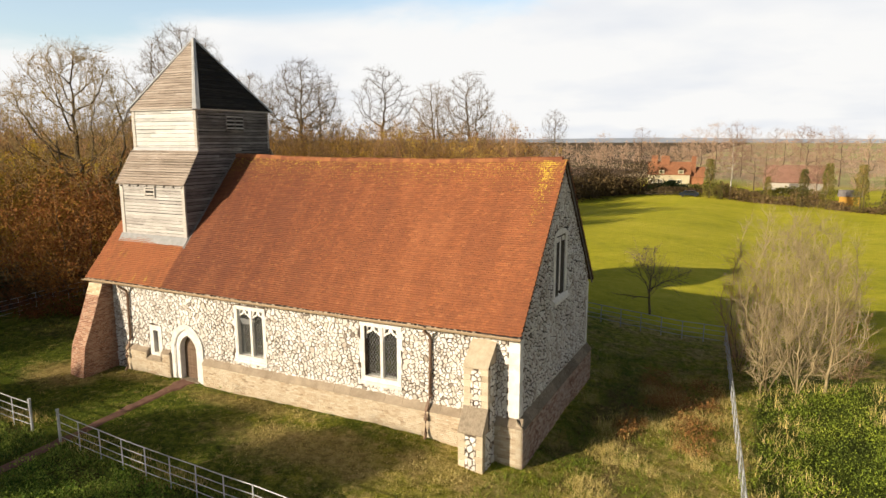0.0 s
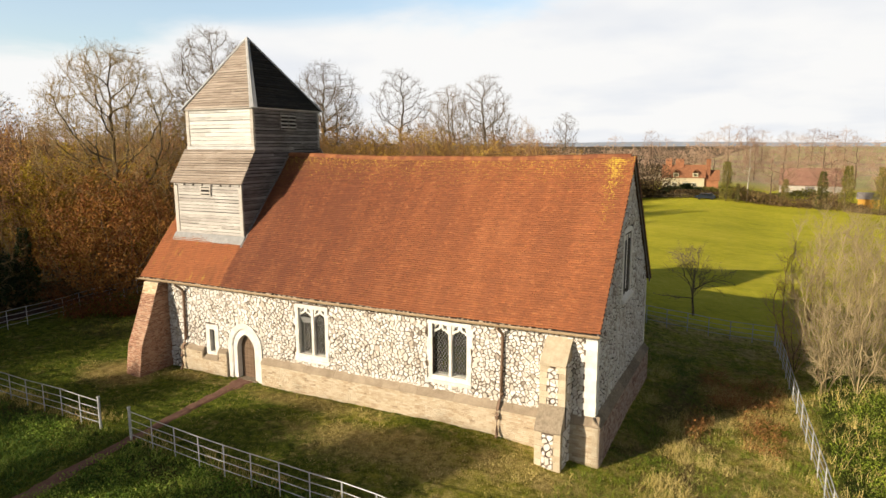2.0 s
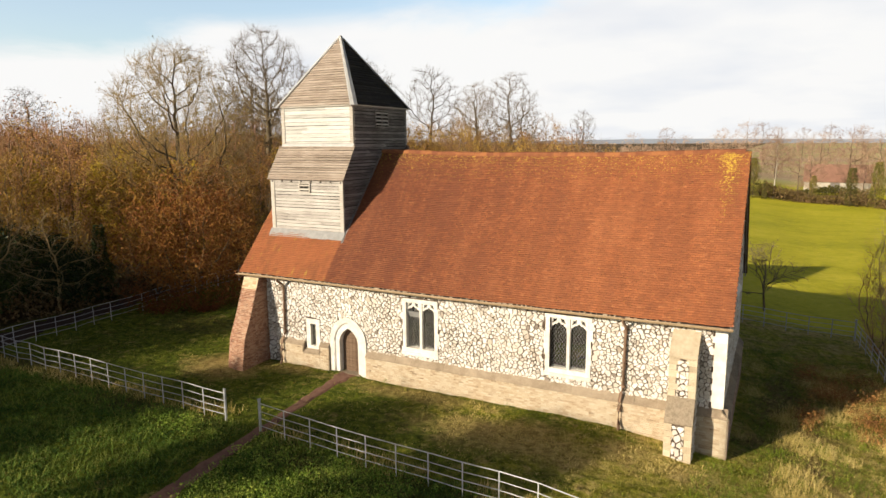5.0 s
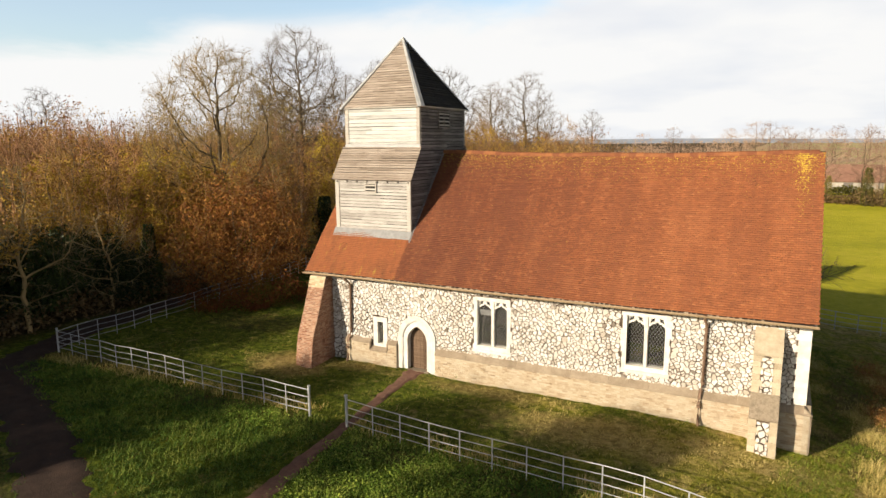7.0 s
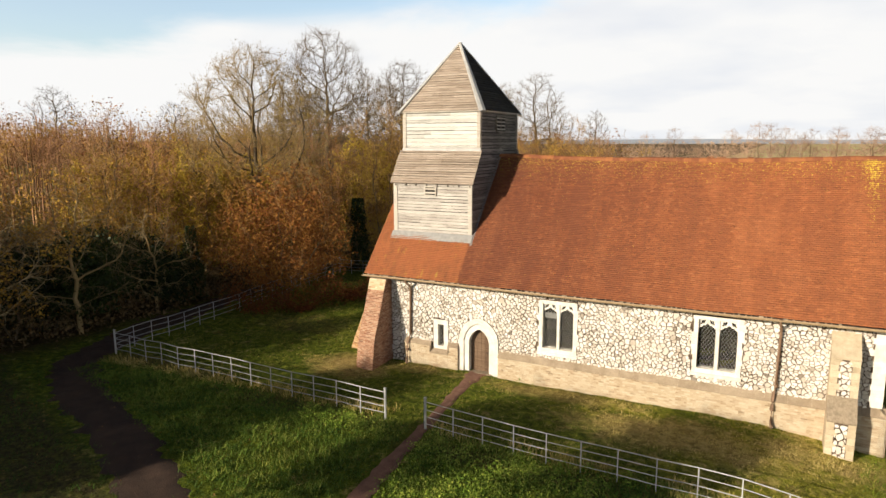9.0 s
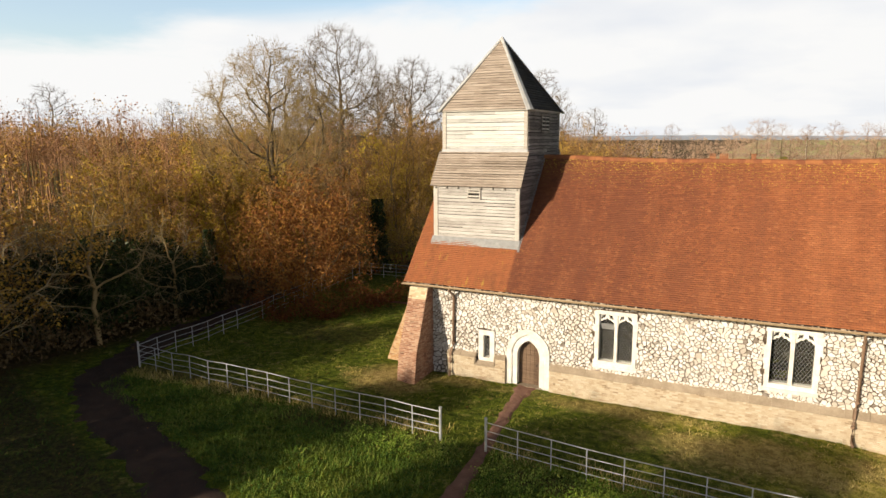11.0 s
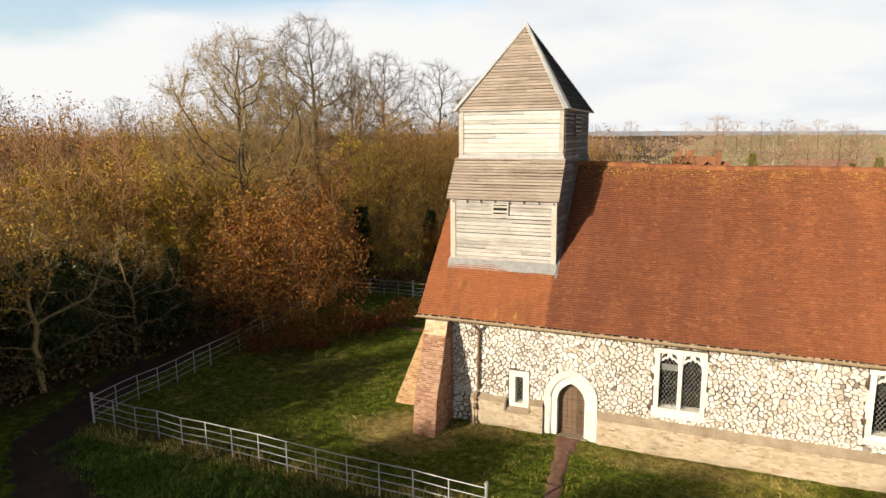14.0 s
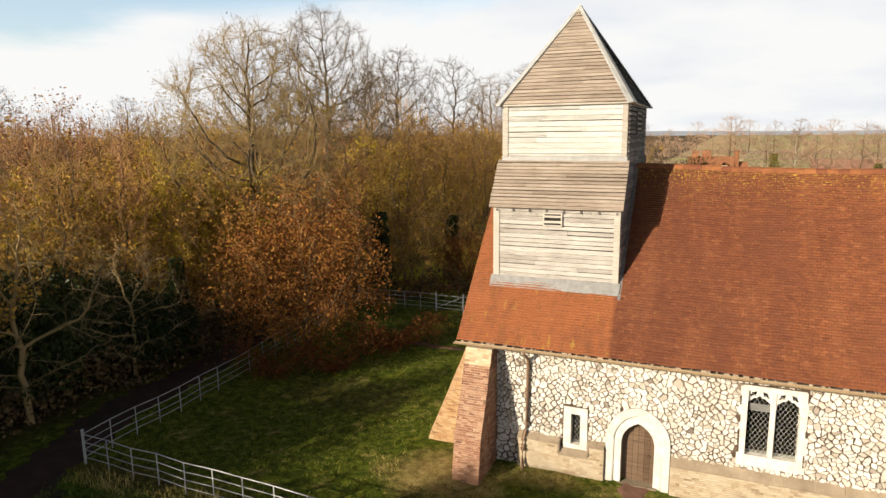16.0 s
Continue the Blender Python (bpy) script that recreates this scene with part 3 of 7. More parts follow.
def thing(name, label, category, group="", kind=""):
    return tagged(new(name), label, category, group, kind)


# ---- the lie of the land ----


def ease(t):
    t = min(max(t, 0.0), 1.0)
    return t * t * (3 - 2 * t)


def gz(x, y):
    """Height of the ground."""
    z = -1.0 * ease((x - 14) / 13) - 2.4 * ease((y - 12) / 110)
    near = ease((70 - abs(y)) / 40) * ease((80 - abs(x)) / 40)
    z += near * (0.10 * noise.noise((x * 0.22, y * 0.22, 3.1)) + 0.06 * noise.noise((x * 0.9, y * 0.9, 7.7)) + 0.05 * noise.noise((x * 2.3, y * 2.3, 1.7)))
    return z


# ---- the church ----
WX, EX, NY = -1.75, 20.2, 9.65         # west and east walls, north wall; the south face is y = 0
EAVE, RIDGE, RY = 4.45, 10.38, 4.82
rng = random.Random(11)

church = thing("church", "small flint church with red clay tile roof and boarded belfry", "church")


def arch(cx, z0, half, spring, apex, n=9):
    """Points of a pointed arch from the left foot over the top to the right foot, as (x, z)."""
    r = ((apex - spring) ** 2 + half ** 2) / (2 * half)
    top = math.atan2(apex - spring, r - half)
    left = [(cx - half + r - r * math.cos(top * i / n), spring + r * math.sin(top * i / n)) for i in range(n + 1)]
    return [(cx - half, z0)] + left + [(2 * cx - x, z) for x, z in left[::-1][1:]] + [(cx + half, z0)]


def wall_with_holes(a0, a1, z0, z1, holes, place):
    """A wall as blocks round rectangular holes; place(a, d, z) turns plan to world, d runs into the wall."""
    m = Mesh()
    edges = sorted({a0, a1, *[h[0] for h in holes], *[h[1] for h in holes]})
    for p, q in zip(edges, edges[1:]):
        spans, z = [], z0
        for h in sorted(holes, key=lambda h: h[2]):
            if h[0] <= p and h[1] >= q:
                spans.append((z, h[2]))
                z = h[3]
        spans.append((z, z1))
        for s, t in spans:
            if t - s < 0.01:
                continue
            v = [place(a, d, zz) for zz in (s, t) for d in (0, 0.75) for a in (p, q)]
            m.add(v, [(0, 2, 3, 1), (4, 5, 7, 6), (0, 1, 5, 4), (2, 6, 7, 3), (0, 4, 6, 2), (1, 3, 7, 5)])
    return weld(m)


SOUTH_HOLES = [(3.42, 4.64, -0.6, 2.25), (7.18, 8.62, 1.72, 3.82), (13.80, 15.28, 1.82, 3.92), (1.80, 2.16, 1.05, 2.18)]
wall_south = part("wall_south", wall_with_holes(WX, EX, -1.2, EAVE - 0.05, SOUTH_HOLES, lambda a, d, z: (a, d, z)), "mortar", church)
wall_north = part("wall_north", wall_with_holes(WX, EX, -1.6, EAVE - 0.05, [], lambda a, d, z: (a, NY - d, z)), "mortar", church)
EAST_HOLES = [(4.22, 4.68, 4.95, 7.0), (4.98, 5.44, 4.95, 7.0)]


def gable_wall(x, inward, holes):
    m = wall_with_holes(0.75, NY - 0.75, -1.6, 7.2 if holes else EAVE, holes, lambda a, d, z: (x + d * inward, a, z))
    m.v = [(vx, min(max(vy, 0.75), NY - 0.75), vz) for vx, vy, vz in m.v]
    k = (RIDGE - EAVE) / (RY + 0.43)
    top = lambda y: EAVE - 0.12 + k * (min(y, 2 * RY - y) + 0.43)
    if holes:
        m2 = Mesh()
        for v0 in range(0, len(m.v), 8):
            blk = m.v[v0:v0 + 8]
            blk = [(a, b, min(c, top(b)) if c > 4 else c) for a, b, c in blk]
            m2.add(blk, [(0, 2, 3, 1), (4, 5, 7, 6), (0, 1, 5, 4), (2, 6, 7, 3), (0, 4, 6, 2), (1, 3, 7, 5)])
        m = m2
        za = 7.2
        yl = (za - EAVE + 0.12) / k - 0.43
        m.slab([(x, yl, za), (x, 2 * RY - yl, za), (x, RY, top(RY))], (0.75 * inward, 0, 0))
        m.slab([(x, 0.75, top(0.75)), (x, 4.22, 7.2), (x, yl, 7.2)], (0.75 * inward, 0, 0))
        m.slab([(x, NY - 0.75, top(0.75)), (x, 5.44, 7.2), (x, 2 * RY - yl, 7.2)], (0.75 * inward, 0, 0))
    else:
        m.slab([(x, 0.75, EAVE), (x, NY - 0.75, EAVE), (x, NY - 0.75, top(0.75)), (x, RY, top(RY)), (x, 0.75, top(0.75))], (0.75 * inward, 0, 0))
    m.slab([(x, 0.0, EAVE - 0.05), (x, 0.75, EAVE - 0.05), (x, 0.75, top(0.75)), (x, 0.0, top(0.0))], (0.75 * inward, 0, 0))
    m.slab([(x, NY, EAVE - 0.05), (x, NY - 0.75, EAVE - 0.05), (x, NY - 0.75, top(0.75)), (x, NY, top(0.0))], (0.75 * inward, 0, 0))
    return weld(m)


# joints darkened here to hold the shade of the deep recesses
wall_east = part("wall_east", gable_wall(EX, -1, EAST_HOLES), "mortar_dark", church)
wall_west = part("wall_west", gable_wall(WX, 1, []), "mortar", church)
part("nave_floor", Mesh().box(WX + 0.7, 0.7, -0.12, EX - 0.7, NY - 0.7, -0.02), "dark", church)

# flint rubble ----------------------------------------------------------


def clip(poly, a, b, c):
    """The part of a convex polygon where a*u + b*v <= c."""
    out = []
    for i, p in enumerate(poly):
        q = poly[(i + 1) % len(poly)]
        sp, sq = a * p[0] + b * p[1] - c, a * q[0] + b * q[1] - c
        if sp <= 0:
            out.append(p)
        if (sp < 0) != (sq < 0) and abs(sp - sq) > 1e-9:
            t = sp / (sp - sq)
            out.append((p[0] + (q[0] - p[0]) * t, p[1] + (q[1] - p[1]) * t))
    return out


def cells(u0, u1, v0, v1, su, sv, r, drop=0.30, jit=0.62):
    """Uneven stones that fill a rectangle: the cells round scattered seeds."""
    seeds = {}
    nu, nv = int((u1 - u0) / su) + 1, int((v1 - v0) / sv) + 1
    for j in range(-1, nv + 1):
        for i in range(-1, nu + 1):
            if r.random() > drop:
                seeds[i, j] = (u0 + (i + 0.5 + 0.5 * (j % 2) + r.uniform(-jit, jit)) * su, v0 + (j + 0.5 + r.uniform(-jit, jit) * 0.55) * sv)
    for (i, j), (pu, pv) in seeds.items():
        poly = [(pu - 2 * su, pv - 2 * sv), (pu + 2 * su, pv - 2 * sv), (pu + 2 * su, pv + 2 * sv), (pu - 2 * su, pv + 2 * sv)]
        for di in range(-3, 4):
            for dj in range(-2, 3):
                o = seeds.get((i + di, j + dj))
                if o is None or (di == 0 and dj == 0):
                    continue
                a, b = o[0] - pu, o[1] - pv
                poly = clip(poly, a, b, (o[0] ** 2 + o[1] ** 2 - pu ** 2 - pv ** 2) / 2)
                if len(poly) < 3:
                    break
            if len(poly) < 3:
                break
        if len(poly) >= 3:
            yield (pu, pv), poly


def stone_shape(poly, place, depth, r, gap=0.014):
    """An uneven stone over its cell, or None when too little is left of it."""
    cu = sum(p[0] for p in poly) / len(poly)
    cv = sum(p[1] for p in poly) / len(poly)
    size = math.sqrt(max(1e-9, 0.5 * abs(sum(p[0] * q[1] - q[0] * p[1] for p, q in zip(poly, poly[1:] + poly[:1])))))
    if size < 0.045:
        return None
    gap *= 0.35 + 1.5 * (noise.noise((cu * 0.9, cv * 0.9, 4.4)) * 0.5 + 0.5)
    k = max(0.55, 1 - 2 * gap * r.uniform(0.4, 1.7) / size)
    poly = [(cu + (p[0] - cu) * k, cv + (p[1] - cv) * k) for p in poly]
    soft, j = [], size * 0.085
    for p, q in zip(poly, poly[1:] + poly[:1]):
        if math.dist(p, q) < size * 0.25:
            soft.append(((p[0] + q[0]) / 2 + r.uniform(-j, j), (p[1] + q[1]) / 2 + r.uniform(-j, j)))
            continue
        for a in ((0.15, 0.85) if math.dist(p, q) < size * 0.8 else (0.12, 0.5, 0.88)):
            soft.append((p[0] * (1 - a) + q[0] * a + r.uniform(-j, j), p[1] * (1 - a) + q[1] * a + r.uniform(-j, j)))
    n = len(soft)
    tu, tv = r.uniform(-0.10, 0.10), r.uniform(-0.10, 0.10)
    v = [place(p[0], p[1], -0.01) for p in soft]
    top = [(cu + (p[0] - cu) * 0.86, cv + (p[1] - cv) * 0.86) for p in soft]
    v += [place(p[0], p[1], depth + (p[0] - cu) * tu + (p[1] - cv) * tv) for p in top]
    f = [(i, (i + 1) % n, n + (i + 1) % n, n + i) for i in range(n)]
    f.append(tuple(range(n, 2 * n)))
    return v, f


def rubble(parent, u0, u1, v0, v1, su, sv, place, seed, bans=(), trims=(), singles=None, gap=0.014, drop=0.30, jit=0.62):
    """Flint facing: stones inside the singles stretch are objects of their own, the rest one mesh."""
    r = random.Random(seed)
    rest, count = Mesh(), 0
    for (cu, cv), poly in cells(u0, u1, v0, v1, su, sv, r, drop, jit):
        for t in ((1, 0, u1), (-1, 0, -u0), (0, 1, v1), (0, -1, -v0), *trims):
            poly = clip(poly, *t)
            if len(poly) < 3:
                break
        if len(poly) < 3:
            continue
        bad = False
        for b0, b1, c0, c1 in bans:
            if b0 < cu < b1 and c0 < cv < c1:
                bad = True
                break
            lo_u, hi_u = min(p[0] for p in poly), max(p[0] for p in poly)
            lo_v, hi_v = min(p[1] for p in poly), max(p[1] for p in poly)
            if hi_u > b0 and lo_u < b1 and hi_v > c0 and lo_v < c1:
                options = [(b0 - cu, (1, 0, b0)), (cu - b1, (-1, 0, -b1)), (c0 - cv, (0, 1, c0)), (cv - c1, (0, -1, -c1))]
                poly = clip(poly, *max(options, key=lambda o: o[0])[1])
                if len(poly) < 3:
                    bad = True
                    break
        if bad:
            continue
        s = stone_shape(poly, place, r.uniform(0.024, 0.058), r, gap)
        if s is None:
            continue
        if singles and singles[0] < cu < singles[1] and count < 300:
            count += 1
            part("flint_stone", Mesh().add(*s), "flint", parent)
        else:
            rest.add(*s)
    ob = part("flint_facing", rest, "flint_many", parent)
    ob["kind"] = "stuff"


# brickwork ---------------------------------------------------------------


def bricks(parent, u0, u1, v0, v1, place, seed, mats, ends=None, bans=(), singles=None, proud=0.012):
    """Courses of brick; ends(v) gives the stretch of a course, place(u, v, d) the world point."""
    r = random.Random(seed)
    rest, count = Mesh(), 0
    course, j, v = 0.075, 0, v0
    while v + 0.05 < v1:
        a0, a1 = ends(v + 0.035) if ends else (u0, u1)
        u = a0 - (0.06 if j % 2 else 0.17)
        i = 0
        while u < a1:
            ln = 0.228 if (i + j) % 3 else 0.118
            p, q = max(u, a0), min(u + ln - 0.006, a1)
            cu, cv = (p + q) / 2, v + 0.033
            u, i = u + ln, i + 1
            if q - p < 0.04 or any(b0 < cu < b1 and c0 < cv < c1 for b0, b1, c0, c1 in bans):
                continue
            d = proud + r.uniform(-0.005, 0.006)
            t, b = min(v + 0.060, v1), v
            ring = [(p, b), (q, b), (q, t), (p, t)]
            vs = [place(a, c, -0.01) for a, c in ring] + [place(a, c, d) for a, c in ring]
            fs = [(4, 5, 6, 7), (0, 1, 5, 4), (1, 2, 6, 5), (2, 3, 7, 6), (3, 0, 4, 7)]
            if singles and singles[0] < cu < singles[1] and count < 300:
                count += 1
                part("brick", Mesh().add(vs, fs), mats[0], parent)
            else:
                rest.add(vs, fs)
        v, j = v + course, j + 1
    ob = part("brickwork", rest, mats[1], parent)
    ob["kind"] = "stuff"


# plinths: a brick base with a sloping cap --------------------------------
PL_TOP, PL_EDGE, PL_OUT = 1.30, 1.02, 0.20


def plinth_s(x0, x1, top, edge, out):
    m = Mesh()
    m.slab([(x0, 0.0, -1.2), (x0, -out, -1.2), (x0, -out, edge - 0.02), (x0, 0.0, top - 0.04)], (x1 - x0, 0, 0))
    p = part("plinth", m, "bed_joint", church, "pale brick plinth with a sloping mortar cap")
    n = max(2, int((x1 - x0) / 0.8))
    for i in range(n):
        a, b = x0 + (x1 - x0) * i / n, x0 + (x1 - x0) * (i + 1) / n - 0.006
        e = edge + rng.uniform(-0.012, 0.012)
        part("cap_piece", Mesh().slab([(a, 0.015, top - 0.05), (a, -out - 0.03, e - 0.05), (a, -out - 0.035, e), (a, 0.0, top + rng.uniform(0, 0.02))], (b - a, 0, 0)), "cap", p)
    return p


pl_a = plinth_s(5.08, EX + 0.22, PL_TOP, PL_EDGE, PL_OUT)
bricks(pl_a, 5.1, EX + 0.2, -0.9, PL_EDGE - 0.05, lambda u, v, d: (u, -PL_OUT - d, v), 3, ("buff", "buff_many"), singles=(5.0, 9.6))
pl_b = plinth_s(0.0, 1.45, 1.28, 1.10, 0.20)
pl_c = plinth_s(1.453, 2.447, 0.86, 0.74, 0.20)
pl_d = plinth_s(2.45, 2.98, 1.34, 1.16, 0.20)
for p, a, b, top in ((pl_b, 0.0, 1.45, 1.06), (pl_c, 1.453, 2.447, 0.70), (pl_d, 2.45, 2.97, 1.12)):
    bricks(p, a, b, -0.5, top, lambda u, v, d: (u, -0.20 - d, v), 4, ("buff", "buff_many"))
    # rounded shoulders beside the low window
    if p is not pl_c:
        x = b if p is pl_b else a
        part("shoulder", Mesh().tube([(x, -0.20, top - 0.32), (x, -0.17, top - 0.02), (x, -0.02, top + 0.18)], 0.055, 8), "cap", p, smooth=True)
m = Mesh().slab([(EX, -0.2, -1.4), (EX + 0.24, -0.2, -1.4), (EX + 0.24, -0.2, 0.98), (EX, -0.2, 1.30)], (0, NY + 0.4, 0))
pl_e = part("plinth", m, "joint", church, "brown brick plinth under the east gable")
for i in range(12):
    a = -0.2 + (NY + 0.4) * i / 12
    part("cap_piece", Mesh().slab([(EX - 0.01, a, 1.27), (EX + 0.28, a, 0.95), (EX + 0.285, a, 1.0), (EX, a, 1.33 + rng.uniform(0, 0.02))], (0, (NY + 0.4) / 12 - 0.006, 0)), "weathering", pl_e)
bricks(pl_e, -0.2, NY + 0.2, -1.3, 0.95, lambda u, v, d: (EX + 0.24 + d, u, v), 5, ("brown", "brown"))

# flint facings
BANS = [(3.02, 5.04, -1, 1.62), (3.1, 4.96, 1.6, 1.95), (3.25, 4.81, 1.95, 2.25), (3.45, 4.61, 2.25, 2.5), (3.72, 4.34, 2.5, 2.68), (6.98, 8.80, 1.42, 4.02), (13.58, 15.47, 1.54, 4.12), (1.55, 2.40, 0.82, 2.42)]
rubble(wall_south, WX + 0.02, EX - 0.42, 1.22, EAVE - 0.1, 0.170, 0.094, lambda u, v, d: (u, -d, v), 21, BANS, singles=(4.6, 7.1), gap=0.0078, drop=0.36, jit=0.72)
rubble(wall_south, WX + 0.9, 0.0, -0.2, 1.24, 0.215, 0.155, lambda u, v, d: (u, -d, v), 22)
k_rake = (RIDGE - EAVE) / (RY + 0.43)
rake_a = (-k_rake, 1.0, EAVE - 0.2 + k_rake * 0.43)
rake_b = (k_rake, 1.0, EAVE - 0.2 + k_rake * (0.43 + 2 * RY))
rubble(wall_east, 0.35, NY - 0.05, 1.30, RIDGE, 0.23, 0.122, lambda u, v, d: (EX + d, u, v), 23, [(3.84, 5.82, 4.5, 7.5)], (rake_a, rake_b), gap=0.026, drop=0.14, jit=0.38)
rubble(wall_west, 0.0, NY, -0.6, RIDGE, 0.34, 0.24, lambda u, v, d: (WX - d, u, v), 24, (), (rake_a, rake_b))
rubble(wall_north, WX, EX, -1.0, EAVE - 0.1, 0.36, 0.26, lambda u, v, d: (u, NY + d, v), 25)
# rendered quoin strip at the south-east corner
for i in range(14):
    z = 1.30 + i * 0.22
    w = 0.44 if i % 2 else 0.36
    part("quoin", Mesh().box(EX - w, -0.05, z, EX + 0.05, 0.30 if i % 2 else 0.40, z + 0.217), "render", wall_east)
    part("quoin", Mesh().box(EX - 0.3, NY - (0.3 if i % 2 else 0.22), z, EX + 0.05, NY + 0.05, z + 0.217), "render", wall_east)

# windows ------------------------------------------------------------------


def lattice(x0, x1, z0, z1, y, wide=0.132, tall=0.20, t=0.009):
    """Diamond lead cames in a rectangle."""
    m = Mesh()
    s = tall / wide
    for sgn in (1, -1):
        k = -int((z1 - z0) / tall) - 2
        while k < (x1 - x0) / wide + int((z1 - z0) / tall) + 2:
            ref = x0 + k * wide
            k += 1
            pts = []
            for z in (z0, z1):
                pts.append((ref + sgn * (z - z0) / s, z))
            (xa, za), (xb, zb) = pts
            if xa > xb:
                (xa, za), (xb, zb) = (xb, zb), (xa, za)
            if xb <= x0 or xa >= x1:
                continue
            if xa < x0:
                za, xa = za + (zb - za) * (x0 - xa) / (xb - xa), x0
            if xb > x1:
                zb, xb = za + (zb - za) * (x1 - xa) / (xb - xa), x1
            if xb - xa < 0.02:
                continue
            m.add([(xa, y, za - t), (xb, y, zb - t), (xb, y, zb + t), (xa, y, za + t), (xa, y - 0.008, za - t), (xb, y - 0.008, zb - t), (xb, y - 0.008, zb + t), (xa, y - 0.008, za + t)],
                  [(4, 5, 6, 7), (0, 1, 5, 4), (2, 3, 7, 6)])
    return m


def rect(x0, x1, z0, z1, y):
    return [(x0, y, z0), (x1, y, z0), (x1, y, z1), (x0, y, z1)]


def tracery(mid, half, top):
    """A stone plate in the head of a light: a cusped opening below, two leaf-shaped eyelets above."""
    v0 = top - 1.45 * half

    def hole(u, v):
        if v < 0:
            return abs(u) < 0.97
        for a, b, r in ((0.60, 0.02, 0.36), (0.34, 0.30, 0.30), (0.0, 0.52, 0.27), (0.0, 0.1, 0.5)):
            if (abs(u) - a) ** 2 + (v - b) ** 2 < r * r:
                return True
        if v < 0.98 and abs(u) < (0.98 - v) * 0.32:
            return v > 0.4
        du, dv = abs(u) - 0.52, v - 0.98
        a, b = (-du + dv) * 0.7071, (du + dv) * 0.7071
        return (a / 0.42) ** 2 + (b / 0.13) ** 2 < 1 or ((a - 0.02) / 0.14) ** 2 + (b / 0.26) ** 2 < 1

    m, n, k = Mesh(), 36, 34
    x0, dx, dz = mid - half - 0.02, (2 * half + 0.04) / n, (top - v0 + 0.1) / k
    solid = [[not hole((x0 + (i + 0.5) * dx - mid) / half, (v0 - 0.1 + (j + 0.5) * dz - v0) / half) for i in range(n)] for j in range(k)]
    for j in range(k):
        for i in range(n):
            if not solid[j][i]:
                continue
            a, b, c, d = x0 + i * dx, x0 + (i + 1) * dx, v0 - 0.1 + j * dz, v0 - 0.1 + (j + 1) * dz
            m.add([(a, 0.08, c), (b, 0.08, c), (b, 0.08, d), (a, 0.08, d)], [(0, 1, 2, 3)])
            for di, dj, (p, q), (r, s) in ((-1, 0, (a, c), (a, d)), (1, 0, (b, c), (b, d)), (0, -1, (a, c), (b, c)), (0, 1, (a, d), (b, d))):
                if not (0 <= i + di < n and 0 <= j + dj < k) or not solid[j + dj][i + di]:
                    m.add([(p, 0.08, q), (r, 0.08, s), (r, 0.17, s), (p, 0.17, q)], [(0, 1, 2, 3)])
    return weld(m)


def two_light(name, x0, x1, z0, z1, vent):
    """A square-headed stone window of two cusped lights with leaded panes."""
    w = part(name, Mesh().frame_between(rect(x0 + 0.05, x1 - 0.05, z0, z1, -0.035), rect(x0 + 0.19, x1 - 0.19, z0 + 0.30, z1 - 0.16, -0.035), (0, 0.45, 0)), "dressed", church, "white stone two-light window with leaded diamond panes")
    # uneven long and short stones at the jambs
    z, i = z0 + 0.02, 0
    while z < z1 - 0.1:
        h = rng.uniform(0.2, 0.32)
        e = rng.uniform(-0.04, 0.06)
        part("jamb_stone", Mesh().box(x0 - e, -0.045, z, x0 + 0.15, 0.1, min(z + h - 0.006, z1 - 0.01)), "dressed", w)
        e = rng.uniform(-0.04, 0.09)
        part("jamb_stone", Mesh().box(x1 - 0.15, -0.045, z, x1 + e, 0.1, min(z + h - 0.006, z1 - 0.01)), "dressed", w)
        z += h
    part("sill", Mesh().slab([(x0 - 0.03, -0.10, z0 - 0.02), (x0 - 0.03, -0.10, z0 + 0.08), (x0 - 0.03, 0.25, z0 + 0.31), (x0 - 0.03, 0.25, z0 - 0.02)], (x1 - x0 + 0.06, 0, 0)), "dressed", w)
    a, b, cx = x0 + 0.19, x1 - 0.19, (x0 + x1) / 2
    lo, hi = z0 + 0.26, z1 - 0.14
    part("mullion", Mesh().slab([(cx - 0.06, 0.04, lo), (cx + 0.06, 0.04, lo), (cx + 0.085, 0.14, lo), (cx + 0.06, 0.24, lo), (cx - 0.06, 0.24, lo), (cx - 0.085, 0.14, lo)], (0, 0, hi - lo)), "dressed", w)
    for s, e in ((a, cx - 0.07), (cx + 0.07, b)):
        mid, half = (s + e) / 2, (e - s) / 2
        tr = tracery(mid, half, hi)
        part("tracery", tr, "dressed", w)
        p = part("pane", Mesh().box(s, 0.185, lo, e, 0.193, hi), "glass", w, "dark leaded glass")
        p.visible_shadow = False
        part("lead_lattice", lattice(s, e, lo, hi, 0.178), "came", w)["kind"] = "stuff"
    if vent:
        s, e = a + 0.02, cx - 0.09
        part("vent_pane", Mesh().slab([(s + 0.03, 0.17, hi - 0.72), (e, 0.17, hi - 0.72), (e, 0.06, hi - 0.44), (s + 0.03, 0.06, hi - 0.44)], (0, 0.012, 0)), "lead", w, "tilted grey opening pane")
    return w


two_light("window_1", 7.00, 8.80, 1.44, 3.98, True)
two_light("window_2", 13.60, 15.46, 1.55, 4.08, False)

# small slit window beside the door
sw = part("window_3", Mesh().frame_between(rect(1.57, 2.38, 0.86, 2.40, -0.04), rect(1.82, 2.14, 1.07, 2.16, -0.04), (0, 0.4, 0)), "render", church, "small limewashed slit window")
p = part("pane", Mesh().box(1.78, 0.15, 1.03, 2.18, 0.158, 2.20), "glass", sw)
p.visible_shadow = False
